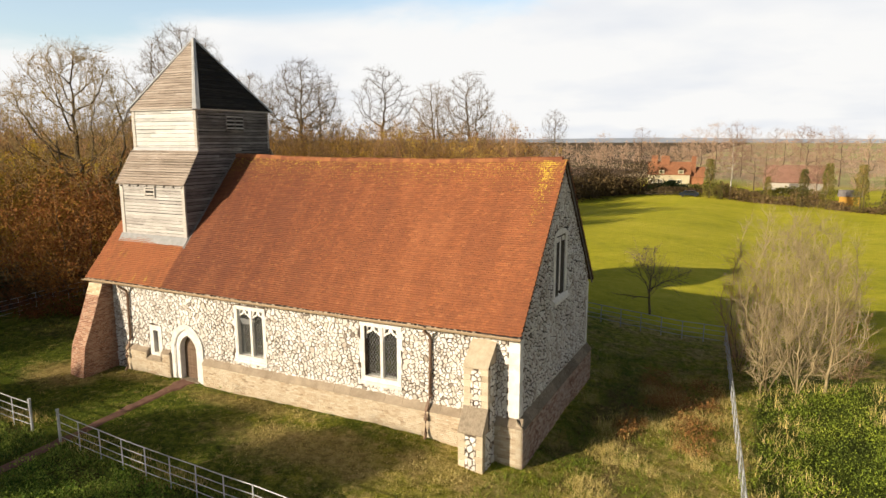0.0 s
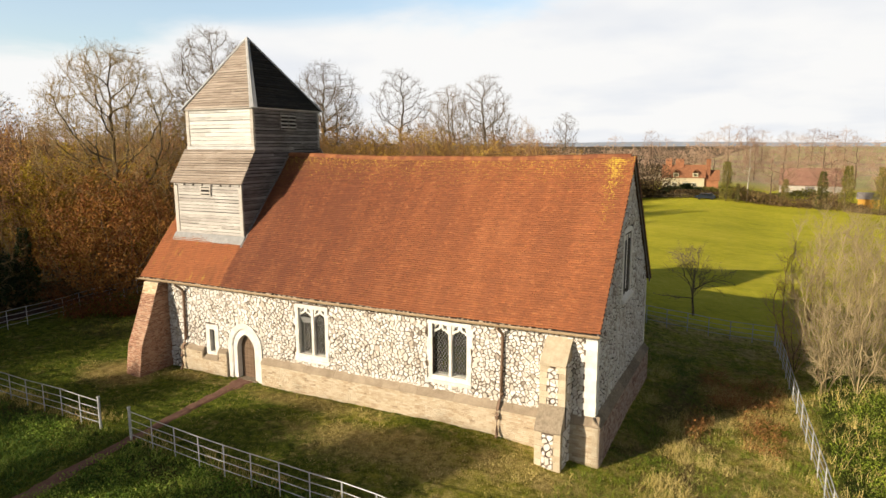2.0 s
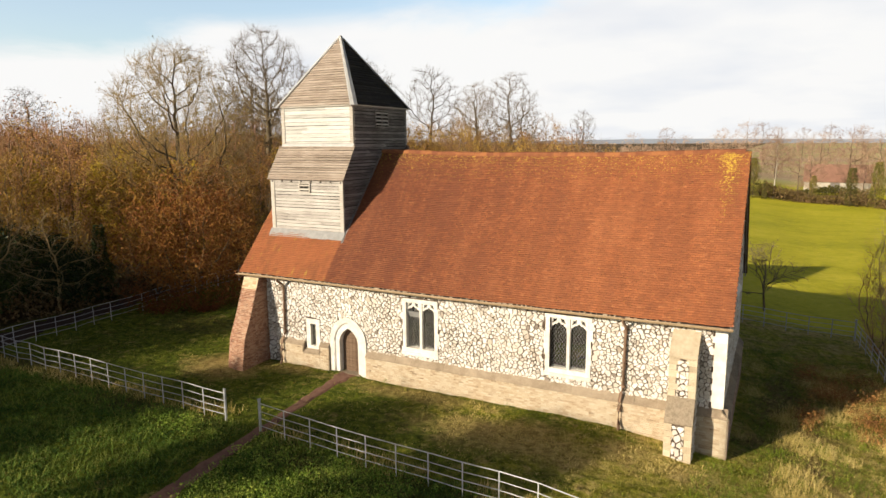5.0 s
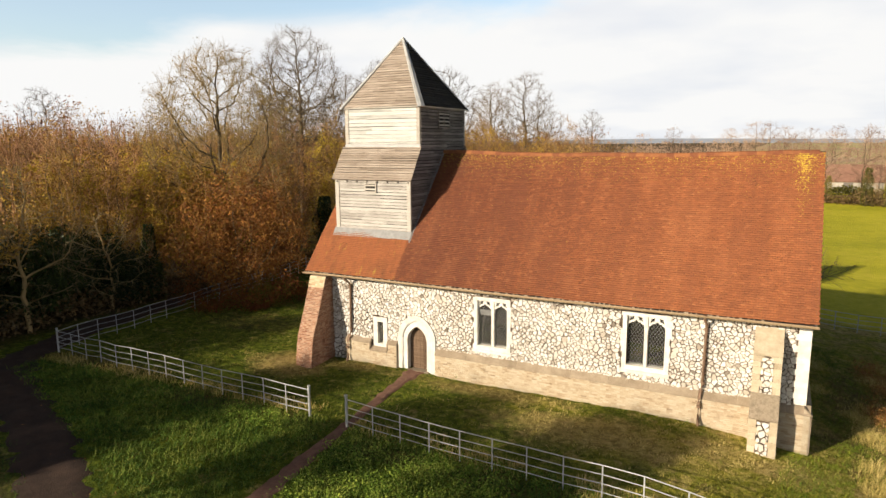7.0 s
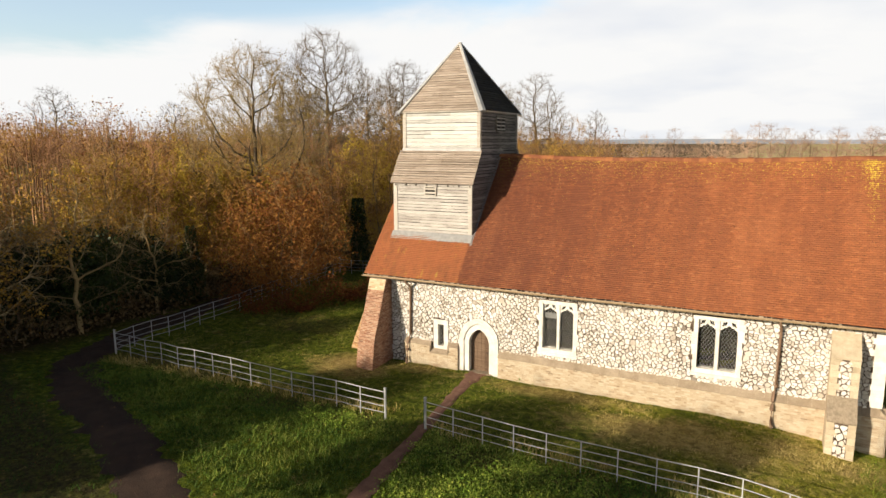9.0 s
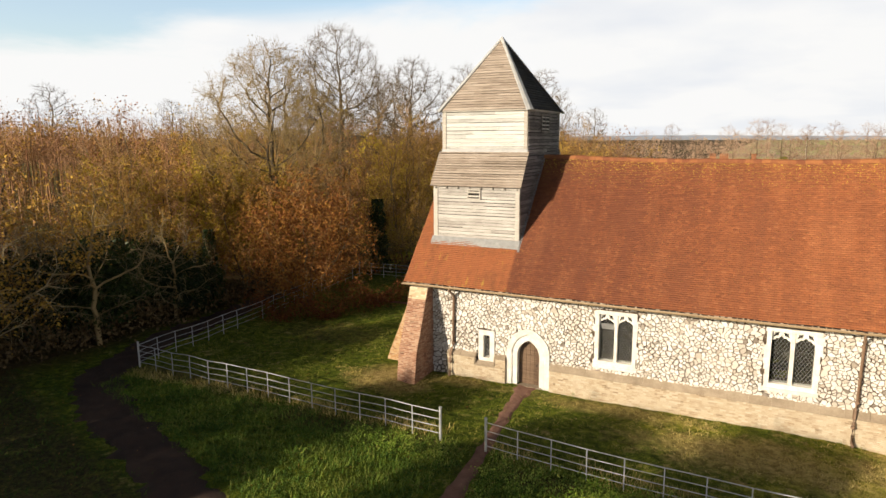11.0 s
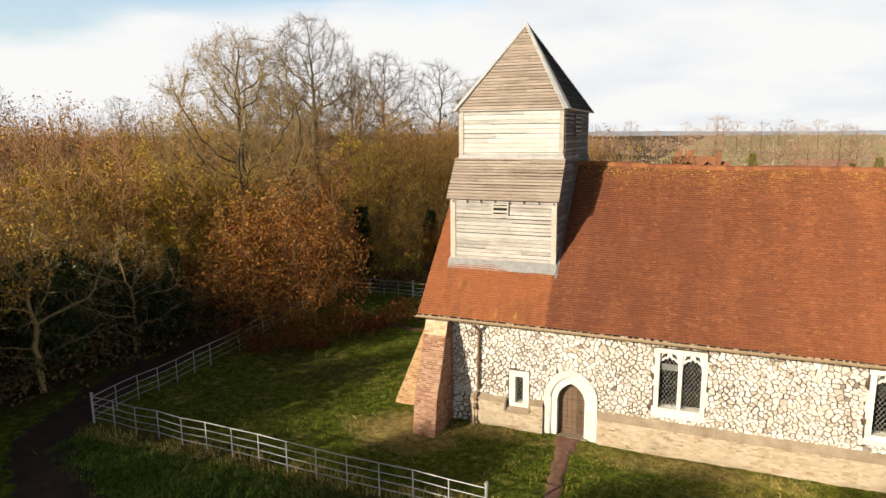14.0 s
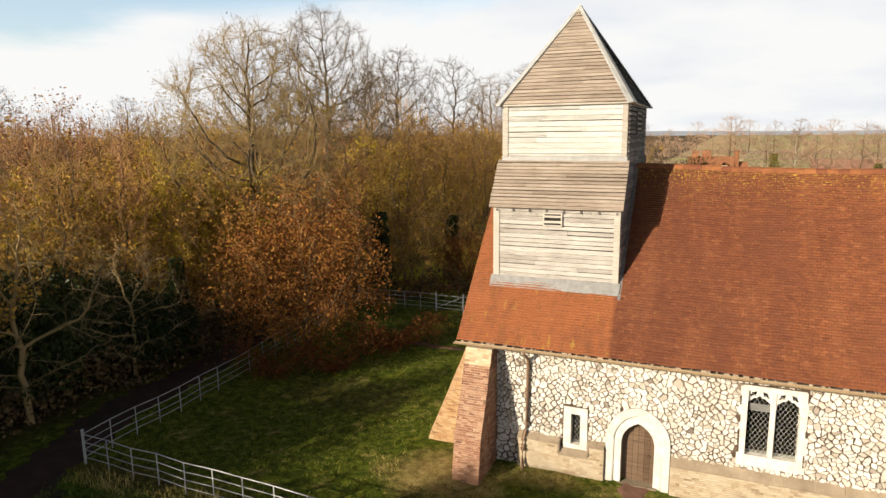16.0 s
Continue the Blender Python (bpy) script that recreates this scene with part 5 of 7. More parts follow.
def louvre(name, c, along, out, w, h, slats, two):
    """A small framed opening with sloping slats."""
    c, along, out, up = Vector(c), Vector(along), Vector(out), Vector((0, 0, 1))
    fr = Mesh()
    o = [c + along * (a * w / 2) + up * (b * h / 2) for a, b in ((-1, -1), (1, -1), (1, 1), (-1, 1))]
    n = [c + along * (a * (w / 2 - 0.05)) + up * (b * (h / 2 - 0.05)) for a, b in ((-1, -1), (1, -1), (1, 1), (-1, 1))]
    fr.frame_between([p + out * 0.02 for p in o], [p + out * 0.02 for p in n], tuple(out * 0.055))
    if two:
        fr.slab([c + along * a + up * b + out * 0.02 for a, b in ((-0.03, -h / 2), (0.03, -h / 2), (0.03, h / 2), (-0.03, h / 2))], tuple(out * 0.055))
    f = part(name, fr, "post" if not two else "board_grey", belfry, "small wooden louvre")
    # near-black sheet in place of the unlit recess behind the slats
    part("backing", Mesh().slab([p + out * 0.046 for p in n], tuple(out * 0.004)), "dark", f)
    for i in range(slats):
        z = -h / 2 + 0.05 + (h - 0.1) * (i + 0.5) / slats
        part("slat", Mesh().slab([c + along * (a * (w / 2 - 0.04)) + up * (z + b) + out * d for a, b, d in ((-1, 0.03, 0.052), (1, 0.03, 0.052), (1, -0.03, 0.075), (-1, -0.03, 0.075))], (0, 0, 0.018)),
             "post" if not two else "board", f)


louvre("louvre", (0.74, LY - 0.03, 8.60), (1, 0, 0), (0, -1, 0), 0.68, 0.48, 2, False)
louvre("louvre", (BX1 + 0.03, BY - 0.05, 11.95), (0, 1, 0), (1, 0, 0), 1.25, 0.85, 4, True)

# pyramid roof: four boarded faces, hip boards and a tip
PX0, PX1, PY0, PY1, PT = -1.63, 3.15, 2.23, 7.5, 16.2
AX, AY = 0.83, 4.52


def hip(x, y, z):
    t = (z - TOP) / (PT - TOP)
    return (x + (AX - x) * t, y + (AY - y) * t, z)


core = Mesh().add([hip(PX0 + 0.03, PY0 + 0.03, TOP + 0.0), hip(PX1 - 0.03, PY0 + 0.03, TOP), hip(PX1 - 0.03, PY1 - 0.03, TOP), hip(PX0 + 0.03, PY1 - 0.03, TOP), (AX, AY, PT - 0.05)],
                  [(0, 1, 4), (1, 2, 4), (2, 3, 4), (3, 0, 4), (3, 2, 1, 0)])
part("pyramid_core", core, "dark", belfry)
run_y, run_x, rise = AY - PY0, AX - PX0, PT - TOP
ls, le = math.hypot(run_y, rise), math.hypot(run_x, rise)
for ends, n, mt in (
        (lambda z: (hip(PX0, PY0, z), hip(PX1, PY0, z)), (0, -rise / ls, run_y / ls), "board_brown"),
        # east face: stained boards, darkened further for its shade
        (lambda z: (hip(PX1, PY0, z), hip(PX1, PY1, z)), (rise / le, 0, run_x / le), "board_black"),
        (lambda z: (hip(PX1, PY1, z), hip(PX0, PY1, z)), (0, rise / ls, run_y / ls), "board_grey"),
        (lambda z: (hip(PX0, PY1, z), hip(PX0, PY0, z)), (-rise / le, 0, run_x / le), "board_grey")):
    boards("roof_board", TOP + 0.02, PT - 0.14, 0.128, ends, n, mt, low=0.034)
for x, y in ((PX0, PY0), (PX1, PY0), (PX1, PY1), (PX0, PY1)):
    a, b = Vector(hip(x, y, TOP - 0.03)), Vector((AX, AY, PT))
    d = (b - a).normalized()
    out = Vector((1 if x == PX1 else -1, 1 if y == PY1 else -1, 1.3)).normalized()
    s = d.cross(out).normalized() * 0.185
    drop = Vector((0, 0, -0.02))
    fwd = out * 0.055
    part("hip_board", Mesh().add([tuple(q) for q in (a - s, a + fwd, a + s, b - s * 0.5, b + fwd, b + s * 0.5, a - s - fwd * 0.6, a + s - fwd * 0.6, b - s * 0.5 - fwd * 0.6, b + s * 0.5 - fwd * 0.6)],
                                 [(0, 1, 4, 3), (1, 2, 5, 4), (0, 3, 8, 6), (2, 7, 9, 5), (0, 6, 7, 2, 1), (3, 4, 5, 9, 8), (6, 8, 9, 7)]), "hipcap", belfry, "pale grey lead hip capping")
part("fascia", Mesh().frame_between([(PX0, PY0, TOP - 0.04), (PX1, PY0, TOP - 0.04), (PX1, PY1, TOP - 0.04), (PX0, PY1, TOP - 0.04)],
                                    [(PX0 + 0.25, PY0 + 0.2, TOP - 0.04), (PX1 - 0.2, PY0 + 0.2, TOP - 0.04), (PX1 - 0.2, PY1 - 0.2, TOP - 0.04), (PX0 + 0.25, PY1 - 0.2, TOP - 0.04)], (0, 0, 0.06)), "post", belfry)

# ---- ground ----


def steps(*spans):
    out = []
    for a, b, n in spans:
        out += [a + (b - a) * i / n for i in range(n)]
    return out + [spans[-1][1]]


gx = steps((-4000, -600, 8), (-600, -60, 18), (-60, -22, 38), (-22, 36, 124), (36, 90, 27), (90, 600, 17), (600, 4000, 8))
gy = steps((-2500, -300, 6), (-300, -50, 10), (-50, -26, 16), (-26, 26, 116), (26, 110, 42), (110, 400, 20), (400, 4500, 12))
gv = np.array([(x, y, gz(x, y)) for y in gy for x in gx])
nx_ = len(gx)
gf = np.array([(j * nx_ + i, j * nx_ + i + 1, (j + 1) * nx_ + i + 1, (j + 1) * nx_ + i) for j in range(len(gy) - 1) for i in range(nx_ - 1)])
ground = part("ground", fast("ground", gv, gf, True), "ground")
tagged(ground, "rough grass churchyard opening onto a wide green pasture", "ground", kind="structure")


def strip(name, pts, widths, material, label, lift, seed):
    """A worn strip of earth along a line, with uneven edges."""
    r = random.Random(seed)
    m, line = Mesh(), []
    for (a, wa), (b, wb) in zip(zip(pts, widths), zip(pts[1:], widths[1:])):
        n = max(2, int(math.dist(a, b) / 0.35))
        line += [(a[0] + (b[0] - a[0]) * i / n, a[1] + (b[1] - a[1]) * i / n, wa + (wb - wa) * i / n) for i in range(n)]
    line.append((*pts[-1], widths[-1]))
    rows = []
    for i, (x, y, w) in enumerate(line):
        p, q = line[max(i - 1, 0)], line[min(i + 1, len(line) - 1)]
        d = Vector((q[0] - p[0], q[1] - p[1])).normalized()
        e0, e1 = w * r.uniform(0.75, 1.2), w * r.uniform(0.75, 1.2)
        row = []
        for k in range(7):
            o = -e0 + (e0 + e1) * k / 6
            px, py = x - d.y * o, y + d.x * o
            row.append((px, py, gz(px, py) + (lift if 0 < k < 6 else -0.03)))
        rows.append(row)
    v = [p for row in rows for p in row]
    f = [(i * 7 + k, i * 7 + k + 1, i * 7 + k + 8, i * 7 + k + 7) for i in range(len(rows) - 1) for k in range(6)]
    ob = part(name, Mesh().add(v, f), material, smooth=True)
    return tagged(ob, label, "path", kind="structure")


strip("path", [(4.03, -0.1), (4.05, -1.6), (4.35, -4.4), (4.7, -7.2), (5.0, -10.5), (5.3, -14.0), (4.9, -16.5), (3.9, -18.8)], [0.55, 0.34, 0.27, 0.32, 0.42, 0.46, 0.48, 0.45], "dirt", "worn reddish earth path across the grass to the door", 0.035, 61)
strip("path", [(-11.6, 10.4), (-9.3, 10.75), (-7.0, 10.65), (-4.0, 10.9)], [0.12, 0.24, 0.24, 0.2], "dirt", "short worn strip of red earth behind the church", 0.03, 63)
strip("track", [(24, -95), (11, -50), (6, -32), (3.5, -21), (0.2, -15.3), (-5.2, -12.4), (-11.0, -10.4), (-15.0, -8.0), (-17.0, -3.0), (-18.0, 6.0), (-20, 20)], [1.2, 1.2, 1.2, 1.2, 1.15, 1.2, 1.25, 1.3, 1.3, 1.2, 1.1], "mud", "dark muddy track along the edge of the wood", 0.04, 62)

# ---- fences ----


def metal_fence(a, b, label, first=True, last=True, bay=1.22, fat=1.0):
    """A run of galvanised estate fence: four rails, slim uprights, stout end posts with caps."""
    top = thing("metal_fence", label, "fence", "fence round the churchyard")
    ln = math.dist(a, b)
    n = max(1, round(ln / bay))
    pts = [(a[0] + (b[0] - a[0]) * i / n, a[1] + (b[1] - a[1]) * i / n) for i in range(n + 1)]
    hs = [gz(*p) for p in pts]
    r = random.Random(int(ln * 100))
    for rail, rad in ((1.14, 0.018), (0.83, 0.015), (0.54, 0.015), (0.26, 0.015)):
        path = [(p[0], p[1], h + rail + r.uniform(-0.008, 0.008)) for p, h in zip(pts, hs)]
        part("rail", Mesh().tube(path, rad * fat, 6), "zinc", top)
    for i, (p, h) in enumerate(zip(pts, hs)):
        end = (i == 0 and first) or (i == n and last)
        if end:
            post = part("post", Mesh().tube([(p[0], p[1], h - 0.3), (p[0], p[1], h + 1.27)], 0.05, 10), "zinc", top)
            part("cap", Mesh().tube([(p[0], p[1], h + 1.26), (p[0], p[1], h + 1.30), (p[0], p[1], h + 1.32)], 0.062, 10), "zinc", post)
        elif 0 < i < n:
            part("upright", Mesh().box(p[0] - 0.02, p[1] - 0.012, h - 0.1, p[0] + 0.02, p[1] + 0.012, h + 1.15), "zinc", top)
    return top


P_C, P_L, P_R = (-14.45, -5.95), (2.88, -6.64), (4.78, -6.78)
P_SE, P_NE, P_NW, P_W = (28.35, -8.35), (26.1, 19.9), (-16.5, 16.9), (-14.75, 2.3)
metal_fence(P_C, P_L, "galvanised steel rail fence beside the gap for the path")
metal_fence(P_R, P_SE, "galvanised steel rail fence in front of the church")
metal_fence(P_SE, P_NE, "galvanised steel rail fence beside the brambles", first=False, bay=1.5)
metal_fence(P_NE, (-9.0, 17.45), "galvanised steel rail fence towards the pasture", first=False, fat=1.1)
metal_fence((-10.9, 17.35), P_NW, "galvanised steel rail fence under the trees")
metal_fence(P_NW, P_W, "galvanised steel rail fence behind the russet shrubs", first=False, last=False)
metal_fence(P_W, P_C, "galvanised steel rail fence along the dark track", first=False, last=False)
# field gate in the north fence
gate = thing("field_gate", "galvanised steel field gate with a diagonal brace", "gate")
ga, gb_ = Vector((-10.85, 17.36, gz(-10.8, 17.3))), Vector((-9.05, 17.45, gz(-9, 17.4)))
for h in (0.25, 0.5, 0.75, 1.1):
    part("gate_rail", Mesh().tube([tuple(ga + Vector((0, 0, h))), tuple(gb_ + Vector((0, 0, h)))], 0.02, 6), "zinc", gate)
for p in (ga, gb_):
    part("gate_stile", Mesh().tube([tuple(p + Vector((0, 0, 0.2))), tuple(p + Vector((0, 0, 1.15)))], 0.024, 6), "zinc", gate)
part("brace", Mesh().tube([tuple(ga + Vector((0, 0, 0.25))), tuple(gb_ + Vector((0, 0, 1.1)))], 0.018, 6), "zinc", gate)

# ---- grass and weeds ----


def tufts(name, spots, blades, height, spread, width, material, label, category, seed, lean=0.5):
    """Clumps of blades: spots is an array of x, y, scale."""
    r = np.random.RandomState(seed)
    n = len(spots)
    zs = np.array([gz(x, y) for x, y, _ in spots])
    base = np.repeat(np.c_[spots[:, :2], zs], blades, axis=0)
    sc = np.repeat(spots[:, 2], blades)
    k = n * blades
    base[:, :2] += r.normal(0, spread, (k, 2)) * sc[:, None]
    ang = r.uniform(0, 2 * np.pi, k)
    h = height * sc * r.uniform(0.5, 1.15, k)
    ln = lean * h * r.uniform(0.3, 1.2, k)
    d = np.c_[np.cos(ang), np.sin(ang)]
    w = width * sc * r.uniform(0.6, 1.3, k)
    s = np.c_[-d[:, 1], d[:, 0]] * w[:, None]
    z0 = base[:, 2] - 0.02
    a = np.c_[base[:, :2] - s, z0]
    b = np.c_[base[:, :2] + s, z0]
    tip = np.c_[base[:, :2] + d * ln[:, None], z0 + h]
    v = np.empty((k * 3, 3))
    v[0::3], v[1::3], v[2::3] = a, b, tip
    f = np.arange(k * 3).reshape(-1, 3)
    ob = part(name, fast(name, v, f), material)
    return tagged(ob, label, category, kind="stuff")


def outside(x, y):
    return not (-2.0 < x < 20.5 and -0.25 < y < 9.9) and not (-3.9 < x < -0.7 and -1.95 < y < 1.4) and not (18.4 < x < 19.4 and -1.25 < y < 0)


PATH_Y, PATH_X = [-18.8, -16.5, -14, -10.5, -7.2, -4.4, -1.6, 0], [3.9, 4.9, 5.3, 5.0, 4.7, 4.35, 4.05, 4.03]


def near_path(x, y):
    return abs(x - np.interp(y, PATH_Y, PATH_X)) < np.interp(y, [-14, -7.5, -6], [0.62, 0.5, 0.24]) and y < 0.2


def scatter(n, x0, x1, y0, y1, seed, keep=None, s0=0.6, s1=1.3):
    r = np.random.RandomState(seed)
    p = np.c_[r.uniform(x0, x1, n), r.uniform(y0, y1, n), r.uniform(s0, s1, n)]
    ok = [outside(x, y) and not near_path(x, y) and (keep is None or keep(x, y, r)) for x, y, _ in p]
    return p[np.array(ok)]


def patch(x, y, s, o):
    return noise.noise((x * s, y * s, o)) * 0.5 + 0.5


BARE = ((-2.2, -1.9, 2.3, 1.7), (13.5, -2.9, 5.0, 1.7), (18.8, -1.9, 2.6, 1.3), (24.2, -1.5, 2.6, 6.0), (8.0, -0.9, 4.5, 0.8), (1.0, -0.8, 2.2, 0.7))


def bare(x, y):
    """0 on good turf, up to 1 where the grass is thin and dry."""
    d = min(math.hypot((x - a) / rx, (y - b) / ry) for a, b, rx, ry in BARE)
    return min(1.0, max(0.0, (1.3 - d + 0.5 * noise.noise((x * 0.9, y * 0.9, 5.5))) / 0.6))


tufts("lawn_grass", scatter(42000, -14.5, 27.5, -7.5, 19, 71, lambda x, y, r: r.rand() < (0.15 + 1.1 * patch(x, y, 1.1, 1)) * (1 - 0.85 * bare(x, y))), 5, 0.10, 0.08, 0.012, "grass", "short uneven churchyard grass", "grass", 72, 1.3)
tufts("rough_grass", scatter(21000, -6, 27.5, -9, 14, 73, lambda x, y, r: (patch(x, y, 0.8, 4) + 0.022 * (max(x, 3) - 17) + 0.25 * bare(x, y)) > r.rand() * 0.5 + 0.38), 6, 0.07, 0.08, 0.013, "straw", "tufts of pale dry grass", "grass", 74, 2.2)
tufts("dry_turf", scatter(9000, -6, 20, -4.5, 0.2, 96, lambda x, y, r: r.rand() < 0.55 * bare(x, y) ** 2 * (1.0 if x < 1 or x > 11 else 0.25) and patch(x, y, 1.3, 50) > 0.35), 7, 0.08, 0.09, 0.010, "straw", "dry yellow turf at the foot of the walls", "grass", 97, 0.9)
tufts("dead_grass", scatter(4200, -14, 27, -8.6, -5.6, 90, lambda x, y, r: abs(y + 6.35 + (0.07 * (x - 4) if x > 4 else -0.04 * (x + 6))) < 0.5 and patch(x, y, 0.5, 21) > 0.42 and not (2.9 < x < 4.8)), 6, 0.3, 0.09, 0.010, "straw", "withered brown grass along the fence", "grass", 91, 0.8)
tufts("long_grass", scatter(3600, 20.8, 27.4, -8, 13, 75, lambda x, y, r: patch(x, y, 0.55, 8) > 0.58 - 0.02 * (x - 24)), 26, 0.27, 0.17, 0.0062, "straw", "clumps of long straw-coloured grass", "grass", 76, 1.0)
tufts("yard_grass", scatter(7600, 19.5, 27.4, -8.2, 15, 94, lambda x, y, r: patch(x, y, 0.7, 44) > 0.3 + 0.4 * r.rand()), 14, 0.13, 0.13, 0.009, "bramble", "fresh green grass in the yard corner", "grass", 95, 2.0)
tufts("bramble_grass", scatter(3000, 27.8, 40, -9, 16, 88, lambda x, y, r: patch(x, y, 0.4, 15) < 0.5), 6, 0.45, 0.13, 0.012, "straw", "dry grass among the brambles", "grass", 89, 0.8)


def bank(x, y):
    """Between the fence and the track."""
    return y > (-14.2 - 0.33 * x) + 1.0 if x < 2 else y > -16


tufts("bank_grass", scatter(26000, -14, 28, -16, -6.7, 77, lambda x, y, r: bank(x, y) and patch(x, y, 0.8, 31) > r.rand() * 0.8), 6, 0.20, 0.10, 0.014, "bankgrass", "rank green grass outside the fence", "grass", 78, 1.2)


def weeds(name, spots, leaves, height, spread, size, material, label, seed):
    """Leafy plants: many small leaves in a low heap."""
    r = np.random.RandomState(seed)
    n = len(spots)
    k = n * leaves
    zs = np.array([gz(x, y) for x, y, _ in spots])
    base = np.repeat(np.c_[spots[:, :2], zs], leaves, axis=0)
    sc = np.repeat(spots[:, 2], leaves)
    off = r.normal(0, 1, (k, 3)) * spread * sc[:, None]
    c = base + off * np.array([1, 1, 0])
    c[:, 2] += height * sc * np.abs(r.normal(0.45, 0.3, k))
    u = r.normal(0, 1, (k, 3))
    u /= np.linalg.norm(u, axis=1)[:, None]
    w = np.cross(u, r.normal(0, 1, (k, 3)) * 0.6 + np.array([0, 0, 1.2]))
    w /= np.linalg.norm(w, axis=1)[:, None] + 1e-9
    s = (size * sc * r.uniform(0.6, 1.3, k))[:, None]
    v = np.empty((k * 4, 3))
    v[0::4], v[1::4], v[2::4], v[3::4] = c - u * s, c - w * s * 0.55, c + u * s, c + w * s * 0.55
    ob = part(name, fast(name, v, np.arange(k * 4).reshape(-1, 4)), material)
    return tagged(ob, label, "weeds", kind="stuff")


tufts("verge_grass", scatter(9000, 4, 36, -30, -16, 100, lambda x, y, r: patch(x, y, 0.7, 71) > 0.25 + 0.5 * r.rand()), 5, 0.18, 0.11, 0.014, "grass", "rough grass along the verge south of the bank", "grass", 101, 1.2)
weeds("bank_weeds", scatter(9000, -13, 27, -16, -7.0, 92, lambda x, y, r: bank(x, y) and patch(x, y, 0.45, 33) > 0.25 + 0.45 * r.rand()), 14, 0.15, 0.15, 0.032, "bankgrass", "low green weeds and nettles on the bank", 93)
weeds("nettles", scatter(3600, -10, 26, -15, -7.2, 81, lambda x, y, r: bank(x, y - 1) and ((x > 4.6 and patch(x, y, 0.3, 12) > 0.56) or (4.6 < x < 12 and y > -12.5) or (-0.5 < x < 3.6 and y > -8.2)) and patch(x, y, 0.9, 40) > 0.35), 32, 0.40, 0.19, 0.036, "nettle", "rank nettles outside the fence", 82)
weeds("brambles", scatter(3000, 27.6, 45, -9, 15.5, 83, lambda x, y, r: patch(x, y, 0.4, 15) > 0.40 and x < 41), 46, 0.55, 0.28, 0.037, "bramble", "low green brambles and nettles beyond the fence", 84)
weeds("fallen_leaves", scatter(2600, -14.5, 6, -13, 18, 85, lambda x, y, r: r.rand() < 0.25 + 0.1 * max(0, -x - 6)), 3, 0.04, 0.25, 0.028, "leaf_or", "scattered fallen leaves on the grass", 86)
weeds("track_leaves", scatter(2600, -19, 6, -26, 4, 102, lambda x, y, r: r.rand() < 0.5), 2, 0.03, 0.3, 0.03, "leaf_br", "fallen leaves along the muddy track", 103)
tufts("track_grass", scatter(5200, -20, 6, -26, -5, 104, lambda x, y, r: not bank(x, y) and abs(y - np.interp(x, [-15, -11, -5.2, 0.2, 3.5], [-8, -10.4, -12.4, -15.3, -21])) > 0.75 + 0.5 * r.rand()), 6, 0.15, 0.12, 0.014, "bankgrass", "short grass beside the muddy track", "grass", 105, 1.4)
weeds("dead_docks", scatter(560, 22.8, 26.4, 4.2, 12.5, 98, lambda x, y, r: patch(x, y, 0.6, 61) > 0.46), 30, 0.48, 0.17, 0.035, "leaf_br", "withered red-brown docks in the shade", 99)
weeds("wall_weeds", np.array([(6.2, -0.3, 0.7), (6.9, -0.32, 0.5), (16.3, -0.5, 0.6), (16.9, -0.5, 0.5), (3.1, -0.35, 0.4), (4.95, -0.35, 0.4), (-0.1, -0.4, 0.6), (9.0, -0.3, 0.4), (12.1, -0.32, 0.4)]), 26, 0.35, 0.10, 0.035, "nettle", "small weeds at the foot of the wall", 87)

# ---- trees ----


def tubes(segs, sides):
    """Tapered tubes for all segments at once: rows of p0, r0, p1, r1."""
    s = np.array(segs)
    p0, r0, p1, r1 = s[:, 0:3], s[:, 3], s[:, 4:7], s[:, 7]
    d = p1 - p0
    d /= np.linalg.norm(d, axis=1)[:, None] + 1e-9
    ref = np.where(np.abs(d[:, 2:3]) < 0.9, np.array([[0, 0, 1.0]]), np.array([[1.0, 0, 0]]))
    a = np.cross(d, ref)
    a /= np.linalg.norm(a, axis=1)[:, None] + 1e-9
    b = np.cross(d, a)
    n = len(s)
    v = np.empty((n, 2 * sides, 3))
    for k in range(sides):
        w = 2 * math.pi * k / sides
        o = a * math.cos(w) + b * math.sin(w)
        v[:, k] = p0 + o * r0[:, None]
        v[:, sides + k] = p1 + o * r1[:, None]
    f = np.empty((n, sides, 4), dtype=np.int64)
    base = np.arange(n) * 2 * sides
    for k in range(sides):
        k2 = (k + 1) % sides
        f[:, k] = np.c_[base + k, base + k2, base + sides + k2, base + sides + k]
    return v.reshape(-1, 3), f.reshape(-1, 4)


def twigs_of(fine, ends):
    """Twigs as thin tubes, the last ones as tapered spikes, all in triangles."""
    v, q = tubes(fine, 3)
    f = np.vstack([q[:, [0, 1, 2]], q[:, [0, 2, 3]]])
    if len(ends):
        s = np.array(ends)
        p0, r0, p1 = s[:, 0:3], s[:, 3:4], s[:, 4:7]
        d = p1 - p0
        d /= np.linalg.norm(d, axis=1)[:, None] + 1e-9
        a = np.cross(d, np.array([0.31, 0.52, 0.8]))
        a /= np.linalg.norm(a, axis=1)[:, None] + 1e-9
        b = np.cross(d, a)
        n = len(s)
        w = np.empty((n, 4, 3))
        for k in range(3):
            t = 2 * math.pi * k / 3
            w[:, k] = p0 + (a * math.cos(t) + b * math.sin(t)) * r0
        w[:, 3] = p1
        base = np.arange(n) * 4 + len(v)
        g = np.vstack([np.c_[base + k, base + (k + 1) % 3, base + 3] for k in range(3)])
        v, f = np.vstack([v, w.reshape(-1, 3)]), np.vstack([f, g])
    return v, f


